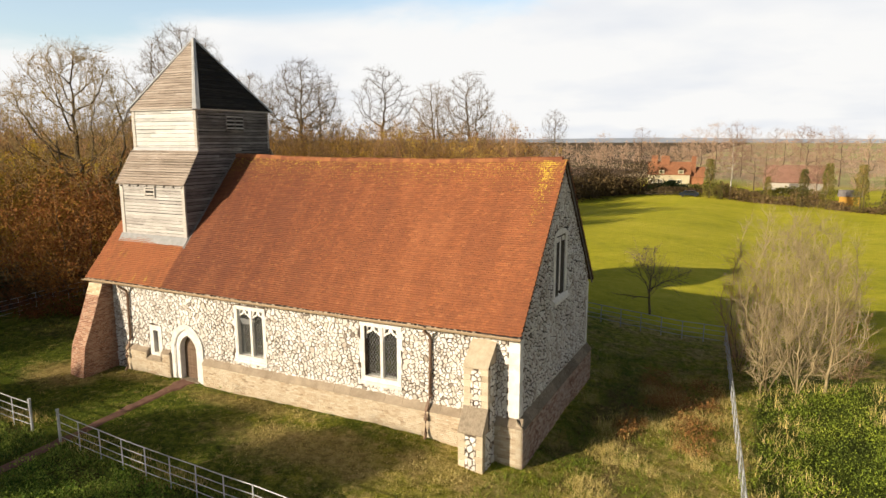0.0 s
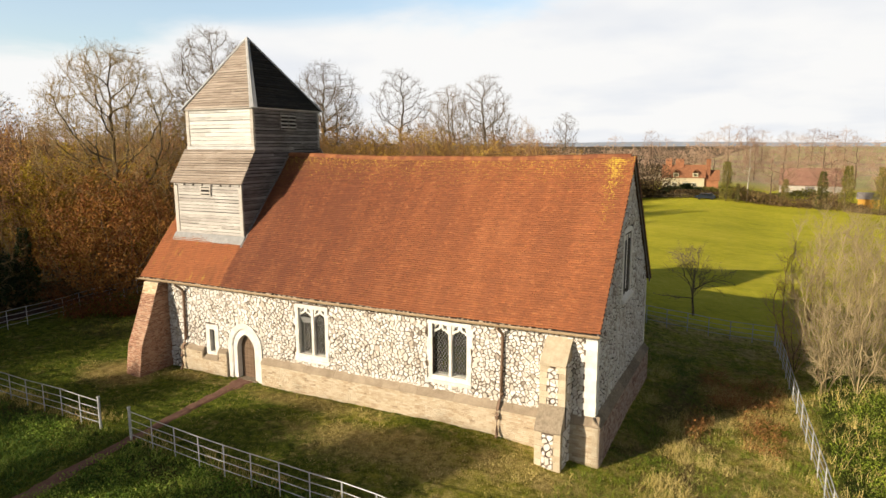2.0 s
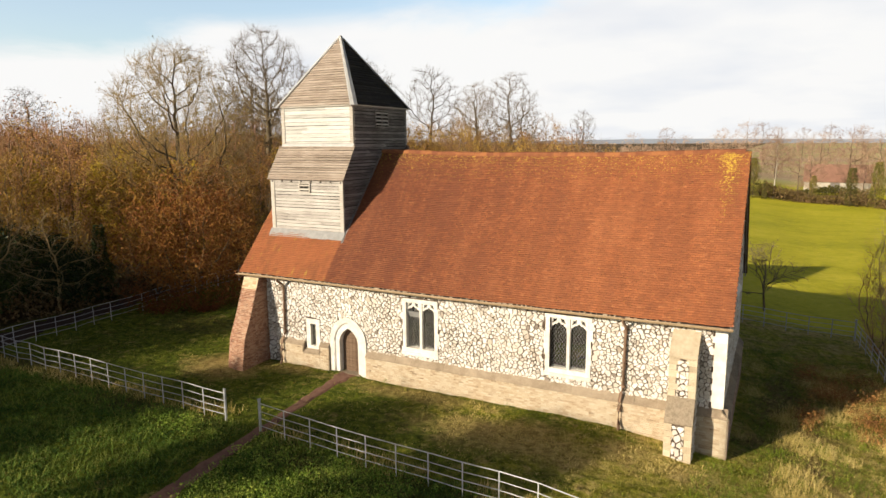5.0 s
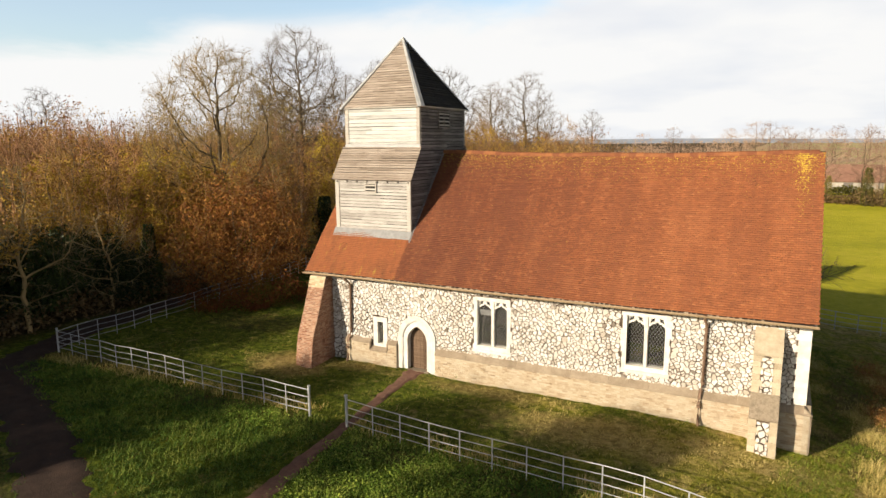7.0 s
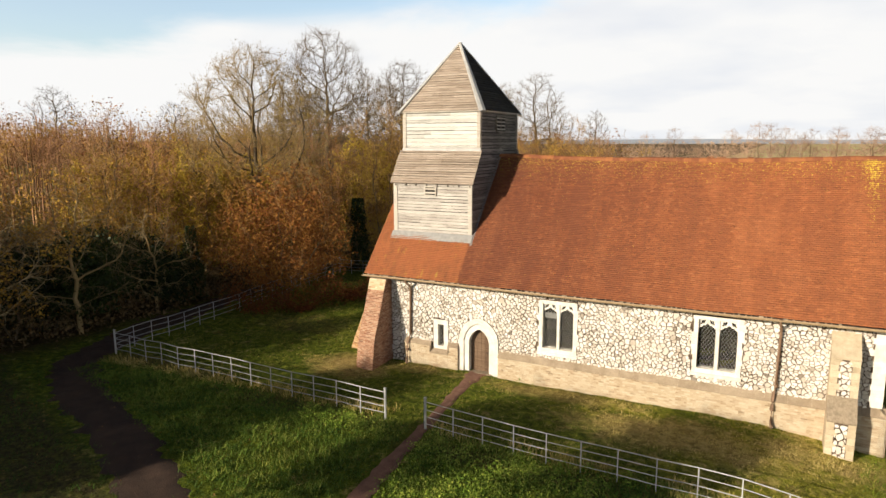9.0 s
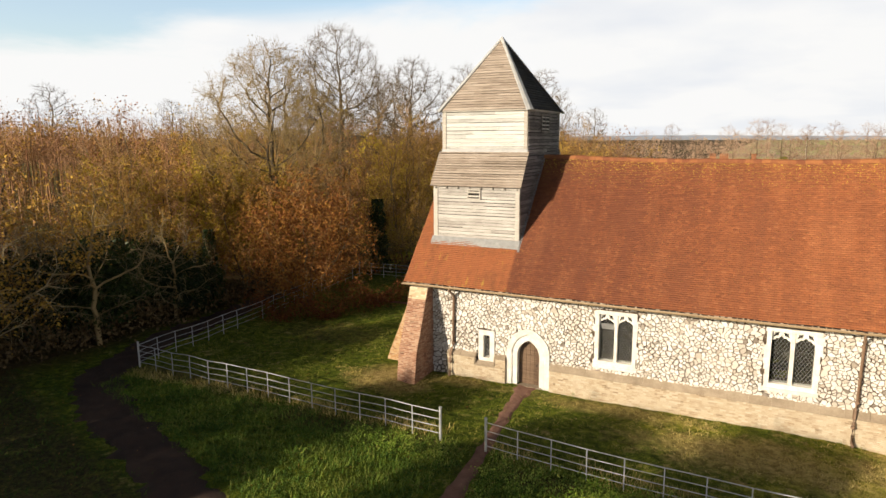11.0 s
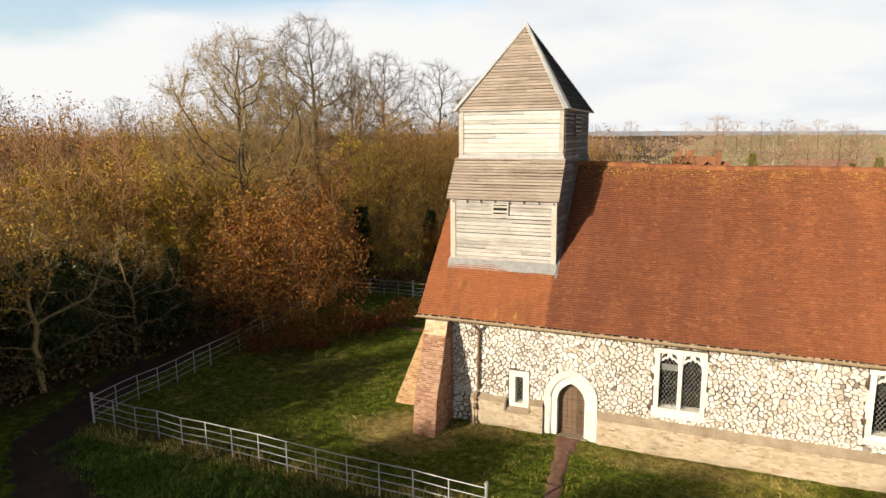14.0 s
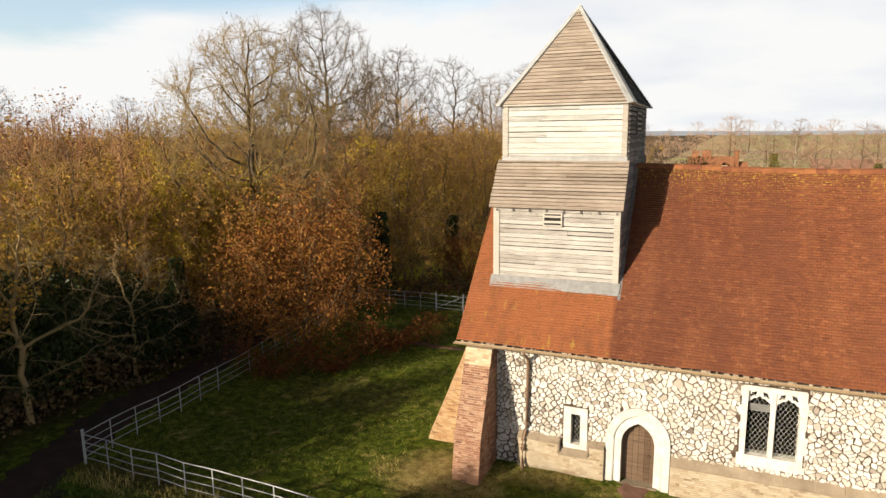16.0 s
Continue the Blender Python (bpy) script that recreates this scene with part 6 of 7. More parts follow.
def leaf_quads(r, pts, size):
    k = len(pts)
    u = r.normal(0, 1, (k, 3))
    u /= np.linalg.norm(u, axis=1)[:, None]
    w = np.cross(u, r.normal(0, 1, (k, 3)))
    w /= np.linalg.norm(w, axis=1)[:, None] + 1e-9
    s = (size * r.uniform(0.6, 1.3, k))[:, None]
    v = np.empty((k * 4, 3))
    v[0::4], v[1::4], v[2::4], v[3::4] = pts - u * s, pts - w * s * 0.6, pts + u * s, pts + w * s * 0.6
    return v, np.arange(k * 4).reshape(-1, 4)


def grow(seed, height, spread, radius, counts, stems=1, clear=0.22, up=0.16, wiggle=0.16, twig=0.012, bole=0.7, wide=1.15):
    """Branch segments that fill a rounded crown: thick ones and twigs, and points for leaves."""
    r = random.Random(seed)
    thick, fine, tips, ends = [], [], [], []
    base = height * clear * 0.6
    mid = Vector((0, 0, (height + base) / 2))
    half = ((height - base) / 2)

    def reach(p, d):
        """How far the edge of the crown is from p along d."""
        q = Vector(((p.x - mid.x) / spread, (p.y - mid.y) / spread, (p.z - mid.z) / half))
        e = Vector((d.x / spread, d.y / spread, d.z / half))
        a, b, c = e.dot(e), q.dot(e), q.dot(q) - 1
        disc = b * b - a * c
        return max(0.25, (-b + math.sqrt(disc)) / a) if disc > 0 else 0.3

    def limb(p, d, ln, rad, level):
        last = level >= len(counts)
        n = 1 if last else (6, 5, 3, 2, 2)[level]
        q, dirn, way = Vector(p), Vector(d).normalized(), []
        for i in range(n):
            dirn = (dirn + Vector((r.gauss(0, 1), r.gauss(0, 1), r.gauss(0, 1))) * wiggle * (0.28 if level == 0 else 1.0) + Vector((0, 0, up if level else 0.05))).normalized()
            e = q + dirn * ln / n
            ra, rb = max(rad * (1 - 0.75 * i / n), twig * 0.7), max(rad * (1 - 0.75 * (i + 1) / n), twig * 0.45)
            (ends if last else thick if level < 2 else fine).append((*q, ra, *e, rb))
            way.append((q.copy(), e.copy(), dirn.copy(), (ra + rb) / 2))
            if level >= 2:
                tips.append(tuple(q.lerp(e, r.random())))
            q = e
        if level >= len(counts):
            return
        kids = counts[level]
        low = clear if level == 0 else 0.12
        for c in range(kids):
            t = low + (1 - low) * (c + r.random()) / kids
            i = min(int(t * n), n - 1)
            a, b, dr, rr = way[i]
            here = a.lerp(b, t * n - i)
            side = dr.cross(Vector((r.gauss(0, 1), r.gauss(0, 1), r.gauss(0, 1)))).normalized()
            opening = r.uniform(0.35, wide) if level == 0 else r.uniform(0.3, 0.95)
            if level == 0:
                opening *= 1.15 - 0.55 * t
            nd = (dr * math.cos(opening) + side * math.sin(opening)).normalized()
            edge = reach(here, nd)
            kl = edge * r.uniform(0.72, 1.02) if level == 0 else min(ln * r.uniform(*((0.42, 0.75), (0.36, 0.6), (0.30, 0.52))[min(level - 1, 2)]) * (1.1 - 0.35 * t), edge * 1.05)
            limb(here, nd, kl, max(rr * r.uniform(0.45, 0.7), twig), level + 1)

    for s in range(stems):
        a = r.uniform(0, 2 * math.pi)
        lean = 0.0 if stems == 1 else r.uniform(0.05, 0.38)
        off = 0.0 if stems == 1 else r.uniform(0, spread * 0.25)
        limb((math.cos(a) * off, math.sin(a) * off, -0.3), (math.cos(a) * lean, math.sin(a) * lean, 1), height * (bole if stems == 1 else r.uniform(0.75, 0.98)), radius, 0)
    return thick, fine, tips, ends


def make_tree(name, label, seed, height, spread, radius, counts, bark_mat="bark", twig_mat="twig", leaves=0, leaf_size=0.06, leaf_mat=None, low_leaves=0.0, full=0.0, **kw):
    """A tree with a trunk part and a crown part, standing at the origin."""
    t = thing(name, label, "tree")
    thick, fine, tips, ends = grow(seed, height, spread, radius, counts, **kw)
    part("trunk", fast("trunk", *tubes(thick, 4), True), bark_mat, t)
    crown = part("crown", fast("crown", *twigs_of(fine, ends)), twig_mat, t)
    if leaves:
        r = np.random.RandomState(seed)
        pts = np.array(tips)
        pts = pts[pts[:, 2] < height * (1.1 - low_leaves * r.uniform(0, 1, len(pts)))]
        pick = pts[r.randint(0, len(pts), leaves)] + np.clip(r.normal(0, 1, (leaves, 3)), -1.5, 1.5) * leaf_size * 2.5
        n_full = int(leaves * full)
        if n_full:
            u = r.normal(0, 1, (n_full, 3))
            u /= np.linalg.norm(u, axis=1)[:, None]
            lump = np.array([0.85 + 0.35 * noise.noise((a[0] * 2.2, a[1] * 2.2, a[2] * 2.2 + seed)) for a in u])
            u *= (lump * r.uniform(0.35, 1.0, n_full) ** 0.4)[:, None]
            pick[:n_full] = u * np.array([spread, spread, height * 0.5]) + np.array([0, 0, height * 0.48])
        pick[:, 2] = np.maximum(pick[:, 2], 0.1)
        part("leaves", fast("leaves", *leaf_quads(r, pick, leaf_size)), leaf_mat, crown)
    return t


def colony(seed, height, spread, clear, count, step, kill, stems=1, peak=0.42, bole=0.0, lumps=0.5):
    """Branch lines that grow towards scattered points of a crown; peak is where the crown is widest."""
    r = np.random.RandomState(seed)
    base = height * clear
    pts = np.empty((0, 3))
    while len(pts) < count:
        t = r.uniform(0, 1, count)
        side = np.where(t < peak, (t - peak) / peak, (t - peak) / (1 - peak))
        wide = spread * np.sqrt(np.maximum(0.02, 1 - side ** 2))
        a = r.uniform(0, 2 * np.pi, count)
        q = r.uniform(0.0, 1, count) ** 0.38
        uneven = np.array([1 + 0.28 * noise.noise((math.cos(b) * 1.3 + seed, math.sin(b) * 1.3, c * 2.5)) for b, c in zip(a, t)])
        p = np.c_[np.cos(a) * q * wide * uneven, np.sin(a) * q * wide * uneven, base + t * (height - base) * (0.90 + 0.10 * uneven)]
        keep = np.array([noise.noise((x * 0.42, y * 0.42, z * 0.42 + seed)) > -lumps for x, y, z in p])
        pts = np.vstack([pts, p[keep]])
    pts = pts[:count]
    pos, par = [np.array([0.0, 0.0, -0.3])], [-1]
    for s in range(stems):
        a = 2 * np.pi * (s + r.uniform(0, 0.7)) / stems
        tilt = 0.0 if stems == 1 else r.uniform(0.2, 0.5)
        p = np.array([math.cos(a) * tilt * step, math.sin(a) * tilt * step, step - 0.3])
        last = 0
        for i in range(max(2, int(max(base, bole * height) / step))):
            pos.append(p.copy())
            par.append(last)
            last = len(pos) - 1
            d = np.array([math.cos(a) * tilt, math.sin(a) * tilt, 1.0]) + r.normal(0, 0.06, 3)
            p = p + d / np.linalg.norm(d) * step
    node = np.array(pos)
    dist = np.linalg.norm(pts[:, None] - node[None], axis=2)
    near, best = dist.argmin(1), dist.min(1)
    for _ in range(140):
        live = best > kill
        if live.sum() < count * 0.02:
            break
        v = pts[live] - node[near[live]]
        v /= np.linalg.norm(v, axis=1)[:, None] + 1e-9
        total = np.zeros((len(node), 3))
        np.add.at(total, near[live], v)
        src = np.unique(near[live])
        d = total[src]
        d = d / (np.linalg.norm(d, axis=1)[:, None] + 1e-9) + r.normal(0, 0.09, d.shape)
        d /= np.linalg.norm(d, axis=1)[:, None]
        fresh = node[src] + d * step
        k = len(node)
        node = np.vstack([node, fresh])
        par += list(src)
        dn = np.linalg.norm(pts[:, None] - fresh[None], axis=2)
        j = dn.argmin(1)
        m = dn[np.arange(len(pts)), j]
        closer = m < best
        near[closer], best[closer] = k + j[closer], m[closer]
    return node, np.array(par)


def bare_crown(seed, node, par, tip=0.013, power=2.02, twigs=3, spikes=3, twig_len=0.8, up=0.25):
    """Thick and fine segments, twig spikes and tip points for a set of branch lines."""
    r = np.random.RandomState(seed + 7)
    n = len(node)
    acc = np.zeros(n)
    rad = np.zeros(n)
    for i in range(n - 1, -1, -1):
        rad[i] = max(tip, acc[i] ** (1 / power))
        if par[i] >= 0:
            acc[par[i]] += rad[i] ** power
    has = par >= 0
    for _ in range(4):
        kid, cnt = np.zeros((n, 3)), np.zeros(n)
        np.add.at(kid, par[has], node[has])
        np.add.at(cnt, par[has], 1)
        ok = has & (cnt > 0)
        node = node.copy()
        node[ok] = 0.5 * node[ok] + 0.25 * node[par[ok]] + 0.25 * kid[ok] / cnt[ok][:, None]
    c = np.nonzero(has)[0]
    a = par[c]
    seg = np.c_[node[a], np.minimum(rad[a], rad[c] * 1.3), node[c], rad[c]]
    d = node[c] - node[a]
    d /= np.linalg.norm(d, axis=1)[:, None] + 1e-9
    thin = rad[c] < tip * 3.2
    q0, qd = np.repeat(node[c][thin], twigs, axis=0), np.repeat(d[thin], twigs, axis=0)
    q0 = q0 - qd * r.uniform(0, 0.4, len(q0))[:, None] * twig_len
    w = qd * 0.8 + r.normal(0, 0.55, q0.shape) + np.array([0, 0, up])
    w /= np.linalg.norm(w, axis=1)[:, None]
    ln = twig_len * r.uniform(0.5, 1.2, len(q0))[:, None]
    q1 = q0 + w * ln
    fine = np.c_[q0, np.full(len(q0), tip * 0.62), q1, np.full(len(q0), tip * 0.36)]
    e0 = np.repeat(q0, spikes, axis=0)
    ed = np.repeat(w * ln, spikes, axis=0)
    e0 = e0 + ed * r.uniform(0.25, 1.0, len(e0))[:, None]
    x = np.repeat(w, spikes, axis=0) * 0.9 + r.normal(0, 0.5, e0.shape) + np.array([0, 0, up])
    x /= np.linalg.norm(x, axis=1)[:, None]
    e1 = e0 + x * twig_len * r.uniform(0.35, 0.85, len(e0))[:, None]
    ends = np.c_[e0, np.full(len(e0), tip * 0.42), e1, np.zeros(len(e0))]
    big = rad[c] > tip * 2.4
    return seg[big], np.vstack([seg[~big], fine]), ends, np.vstack([q1, e1])


def crown_tree(name, label, seed, height, spread, clear, count, step, kill, bark_mat="bark", twig_mat="twig", leaves=0, leaf_size=0.04, leaf_mat=None, low=1.1, clump=0.0, full=0.0,
               stems=1, peak=0.42, bole=0.0, lumps=0.5, sides=5, **kw):
    """A tree with a trunk part, a crown of branches and twigs, and leaves where some still hang."""
    t = thing(name, label, "tree")
    node, par = colony(seed, height, spread, clear, count, step, kill, stems, peak, bole, lumps)
    thick, fine, ends, tips = bare_crown(seed, node, par, **kw)
    part("trunk", fast("trunk", *tubes(thick, sides), True), bark_mat, t)
    crown = part("crown", fast("crown", *twigs_of(fine, ends)), twig_mat, t)
    if leaves:
        r = np.random.RandomState(seed)
        ok = tips[:, 2] < height * (low - 0.35 * r.uniform(0, 1, len(tips)))
        if clump:
            ok &= np.array([noise.noise((x * 0.5, y * 0.5, z * 0.5 + seed * 0.37)) for x, y, z in tips]) > clump - 0.3
        pool = tips[ok]
        pick = pool[r.randint(0, len(pool), leaves)] + np.clip(r.normal(0, 1, (leaves, 3)), -1.6, 1.6) * 0.16
        n_full = int(leaves * full)
        if n_full:
            u = r.normal(0, 1, (n_full, 3))
            u /= np.linalg.norm(u, axis=1)[:, None]
            lump = np.array([0.82 + 0.45 * noise.noise((a[0] * 2.6, a[1] * 2.6, a[2] * 2.6 + seed)) for a in u])
            u *= (lump * r.uniform(0.3, 1.0, n_full) ** 0.4)[:, None]
            pick[:n_full] = u * np.array([spread, spread, height * 0.5]) + np.array([0, 0, height * 0.48])
        pick[:, 2] = np.maximum(pick[:, 2], 0.1)
        part("leaves", fast("leaves", *leaf_quads(r, pick, leaf_size)), leaf_mat, crown)
    return t


def at(x, y, turn=0.0, s=1.0):
    return pose(x, y, gz(x, y), 0, 0, turn) @ Matrix.Diagonal((s, s, s, 1))


def plant(kind, spots):
    """The template goes to the first spot, copies to the others: rows of x, y, turn, scale."""
    for i, (x, y, turn, s) in enumerate(spots):
        if i == 0:
            kind.matrix_basis = at(x, y, turn, s)
        else:
            c = copy_thing(kind, pose(x, y, gz(x, y), 0, 0, turn))
            c.scale = (s, s, s)


r4 = random.Random(40)

# tall bare trees
big_a = crown_tree("bare_tree", "large spreading bare oak with a few golden leaves", 401, 18.6, 6.6, 0.20, 2000, 0.5, 0.55, leaves=5200, leaf_size=0.06, leaf_mat="leaf_ye", low=1.12, clump=0.36,
                   peak=0.48, bole=0.42, tip=0.0155, twigs=4, spikes=3, twig_len=0.8, twig_mat="oaktwig")
plant(big_a, [(-22.2, 13.9, 0, 1.0), (-46, 50, 200, 1.02)])
big_b = crown_tree("bare_tree", "tall bare ash tree with upswept limbs", 405, 23.6, 5.9, 0.26, 1900, 0.55, 0.6, peak=0.5, bole=0.62, tip=0.0165, twigs=3, spikes=3, twig_len=0.9, up=0.3, twig_mat="greytwig", leaves=500, leaf_size=0.05, leaf_mat="leaf_ol", low=0.7)
plant(big_b, [(-26.4, 28.6, 30, 0.95), (-33.4, 56.3, 140, 0.98), (-29.9, 42.0, 250, 0.82)])
big_c = crown_tree("bare_tree", "tall bare tree at the far end of the wood", 403, 25.5, 6.0, 0.30, 700, 0.85, 0.95, peak=0.5, bole=0.62, tip=0.025, twigs=3, spikes=2, twig_len=1.1, up=0.3, twig_mat="greytwig")
plant(big_c, [(-38.0, 86.2, 0, 1.03), (-37.9, 106.8, 80, 1.0), (-33.9, 117.1, 160, 1.12), (-72, 75, 240, 1.0), (-135.7, 102.8, 300, 0.95), (-127.5, 63.4, 20, 0.95), (-26, 104, 190, 0.85), (-60, 96, 50, 1.0), (-47, 128, 110, 1.0), (-54.8, 255.5, 20, 1.02)])

# thicket trees of the wood
th_a = crown_tree("bare_tree", "slender bare thicket tree with brown twigs", 411, 12.4, 3.3, 0.12, 330, 0.55, 0.7, twig_mat="mauve", leaves=2600, leaf_size=0.075, leaf_mat="leaf_br", low=0.92, clump=0.3, stems=3, peak=0.6, tip=0.013, twigs=3, spikes=2, twig_len=0.9, up=0.5, sides=4)
th_b = crown_tree("bare_tree", "bare grey-brown thicket tree", 412, 12.8, 3.9, 0.12, 360, 0.55, 0.7, twig_mat="twig", leaves=3600, leaf_size=0.075, leaf_mat="leaf_ol", low=0.95, clump=0.38, stems=3, peak=0.55, tip=0.013, twigs=3, spikes=2, twig_len=0.9, up=0.45, sides=4)
th_c = crown_tree("autumn_tree", "small tree with thin yellow autumn leaves", 413, 10.6, 3.5, 0.10, 300, 0.5, 0.7, twig_mat="twig", leaves=8500, leaf_size=0.09, leaf_mat="leaf_ye", stems=2, peak=0.5, tip=0.012, twigs=3, spikes=2, up=0.35, clump=0.25, sides=4)
th_d = crown_tree("autumn_tree", "low spreading tree with russet autumn leaves", 414, 8.4, 4.4, 0.05, 420, 0.5, 0.7, twig_mat="twig", leaves=21000, leaf_size=0.062, leaf_mat="leaf_or", stems=4, peak=0.45, tip=0.011, twigs=2, spikes=2, up=0.2, full=0.45, sides=4)
th_e = crown_tree("autumn_tree", "thicket tree with brown and olive leaves", 415, 10.2, 3.8, 0.08, 320, 0.5, 0.7, twig_mat="twig", leaves=4600, leaf_size=0.086, leaf_mat="leaf_dun", clump=0.2, stems=3, peak=0.5, tip=0.012, twigs=3, spikes=2, up=0.35, full=0.1, sides=4)
red_sap = crown_tree("sapling", "slim sapling with a few red-brown leaves at its top", 416, 14.4, 1.1, 0.45, 60, 0.5, 0.6, leaves=170, leaf_size=0.09, leaf_mat="leaf_rd", low=1.4, peak=0.6, tip=0.012, twigs=2, spikes=2, twig_len=0.7, up=0.6, sides=4)
plant(red_sap, [(-25.4, 2.7, 0, 1.0), (-26.3, 1.6, 130, 0.9)])


def ivy_tree(name, label, seed, height, wide, leaves, mat_leaf="ivy"):
    """A trunk wrapped in dark ivy, bare twigs on top."""
    t = thing(name, label, "tree")
    thick, fine, tips, ends = grow(seed, height * 1.15, wide * 0.9, 0.16, (9, 5, 4), clear=0.35, twig=0.014)
    part("trunk", fast("trunk", *tubes(thick, 5), True), "bark", t)
    crown = part("crown", fast("crown", *twigs_of(fine, ends)), "twig", t)
    r = np.random.RandomState(seed)
    z = r.uniform(0.02, 1.0, leaves) * height
    ang = r.uniform(0, 2 * np.pi, leaves)
    lump = np.array([0.6 + 0.5 * noise.noise((math.cos(a) * 1.2, math.sin(a) * 1.2, h * 0.55 + seed)) for a, h in zip(ang, z)])
    rad = wide * lump * (1.05 - 0.6 * (z / height) ** 2) * np.sqrt(r.uniform(0.3, 1, leaves))
    pts = np.c_[np.cos(ang) * rad, np.sin(ang) * rad, z]
    part("ivy", fast("ivy", *leaf_quads(r, pts, 0.11)), mat_leaf, crown)
    return t


ivy_a = ivy_tree("ivy_tree", "dead trunk wrapped in dark green ivy", 421, 6.6, 1.55, 3600)
ivy_b = crown_tree("evergreen_bush", "dark evergreen holly bush at the wood edge", 422, 5.6, 3.0, 0.05, 260, 0.5, 0.7, "bark", "bark", leaves=8500, leaf_size=0.115, leaf_mat="ivy", stems=3, peak=0.4, lumps=0.8, tip=0.012, twigs=2, spikes=1, twig_len=0.5, up=0.3, full=0.55, sides=4)
plant(ivy_a, [(-15.9, 18.9, 0, 0.95), (-20.3, 4.6, 90, 0.8), (-21.5, 12.0, 200, 1.1), (-13.5, 26.5, 30, 0.8)])
# some stand for hollies, others are added to fill gaps dark with shade
plant(ivy_b, [(-21.6, -2.8, 0, 0.95), (-23.6, -0.6, 150, 1.0), (-22.8, 2.0, 260, 0.9), (-23.0, -5.6, 60, 1.0), (-20.4, 2.6, 90, 0.7), (-26, 1.5, 200, 1.0), (-25.5, -8.5, 20, 1.0)])

# the wood: rows of thicket behind the track and the north-west fence
spots = {"a": [], "b": [], "c": [], "d": [], "e": []}
spots["d"] += [(-14.2, 7.2, 0, 1.12), (-17.5, 12.0, 140, 0.85), (-11.8, 24.5, 60, 0.55)]
spots["c"] += [(-21.4, 11.3, 10, 0.85), (-24.6, 16.5, 150, 0.95), (-27.2, 3.5, 60, 0.95), (-24.0, 9.0, 20, 0.95), (-34.0, 8.0, 100, 1.0), (-30, 15, 200, 1.0), (-40, 20, 300, 1.05)]
spots["e"] += [(-21.5, 37, 30, 1.3), (-25.5, 48, 140, 1.4), (-29, 62, 250, 1.45), (-18.5, 31, 320, 1.15), (-20.5, 8.5, 80, 0.95), (-19.5, 16.5, 10, 1.0), (-27.5, 12.5, 130, 1.0), (-14.0, 21.5, 40, 0.6), (-21.0, 26.5, 220, 0.95), (-8.0, 27.0, 20, 0.45)]
spots["b"] += [(-24.5, 0.5, 90, 0.9), (-50, 36, 10, 1.1), (-58, 50, 100, 1.15), (-66, 38, 200, 1.15), (-46, 60, 300, 1.1), (-76, 58, 40, 1.2)]
spots["a"] += [(-26.0, 5.5, 160, 0.95)]
spots["b"] += [(-36, 95, 20, 1.35), (-30, 108, 110, 1.35), (-41, 113, 230, 1.45), (-27, 121, 300, 1.5), (-34, 78, 60, 1.25), (-36, 68, 190, 1.2)]
for i in range(60):
    back = i // 15
    if back == 3:
        continue
    t = (i % 15 + r4.random()) / 15
    # from the south-west end of the wood to its north-east end
    x = -24 - back * 7.5 + r4.uniform(-3, 3) + 8 * t
    y = -14 + 104 * t + back * 2 + r4.uniform(-3, 3)
    if y > 20:
        x += 6 + (y - 20) * 0.05
    kind = r4.choice("aabbbcee" if t < 0.45 else "abbbe")
    s = r4.uniform(0.9, 1.2) * (1.0 if back else 0.92)
    spots[kind].append((x, y, r4.uniform(0, 360), s))
plant(th_a, spots["a"])
plant(th_b, spots["b"])
plant(th_c, spots["c"])
plant(th_d, spots["d"])
plant(th_e, spots["e"])

dead = crown_tree("dead_tree", "pale dead tree with bare drooping branches", 437, 9.2, 4.0, 0.14, 300, 0.55, 0.65, "oaktwig", "pale", peak=0.42, bole=0.5, tip=0.016, twigs=2, spikes=2, twig_len=0.75, up=-0.12, sides=5)
plant(dead, [(-19.6, -4.4, 0, 1.0), (-20.0, 1.2, 130, 0.72), (-21.2, -9.4, 250, 1.0)])


def undergrowth(name, label, line, height, depth, leaves, size, material, seed):
    """Low scrub of many small leaves along a line."""
    r = np.random.RandomState(seed)
    pts = np.array(line)
    cum = np.r_[0, np.cumsum(np.linalg.norm(np.diff(pts, axis=0), axis=1))]
    s = r.uniform(0, cum[-1], leaves)
    x, y = np.interp(s, cum, pts[:, 0]) + r.normal(0, depth * 0.4, leaves), np.interp(s, cum, pts[:, 1]) + r.normal(0, depth * 0.4, leaves)
    top = np.array([max(0.25, height * (0.55 + 0.9 * noise.noise((a * 0.45, b * 0.45, seed)))) for a, b in zip(x, y)])
    z = top * r.uniform(0, 1, leaves) ** 0.7 + np.array([gz(a, b) for a, b in zip(x, y)])
    ob = part(name, fast(name, *leaf_quads(r, np.c_[x, y, z], size)), material)
    return tagged(ob, label, "undergrowth", kind="stuff")


undergrowth("undergrowth", "dark scrub under the edge of the wood", [(-22, -12), (-20.5, -6), (-20.5, 1), (-19.5, 8), (-18.5, 14), (-17, 19), (-12, 21.5), (-5, 23)], 2.4, 2.6, 11000, 0.11, "leaf_dk", 417)
undergrowth("russet_shrubs", "low russet shrubs at the foot of the tree", [(-15.4, 3.4), (-13.4, 3.9), (-11.6, 5.4), (-10.4, 7.5), (-9.4, 10.0), (-8.2, 11.6)], 2.6, 1.5, 9500, 0.06, "leaf_or", 419)
undergrowth("bracken", "russet bracken beyond the north fence", [(-16, 21), (-11, 23.5), (-6, 24.5), (-1, 26)], 1.6, 3.0, 4500, 0.10, "leaf_br", 418)

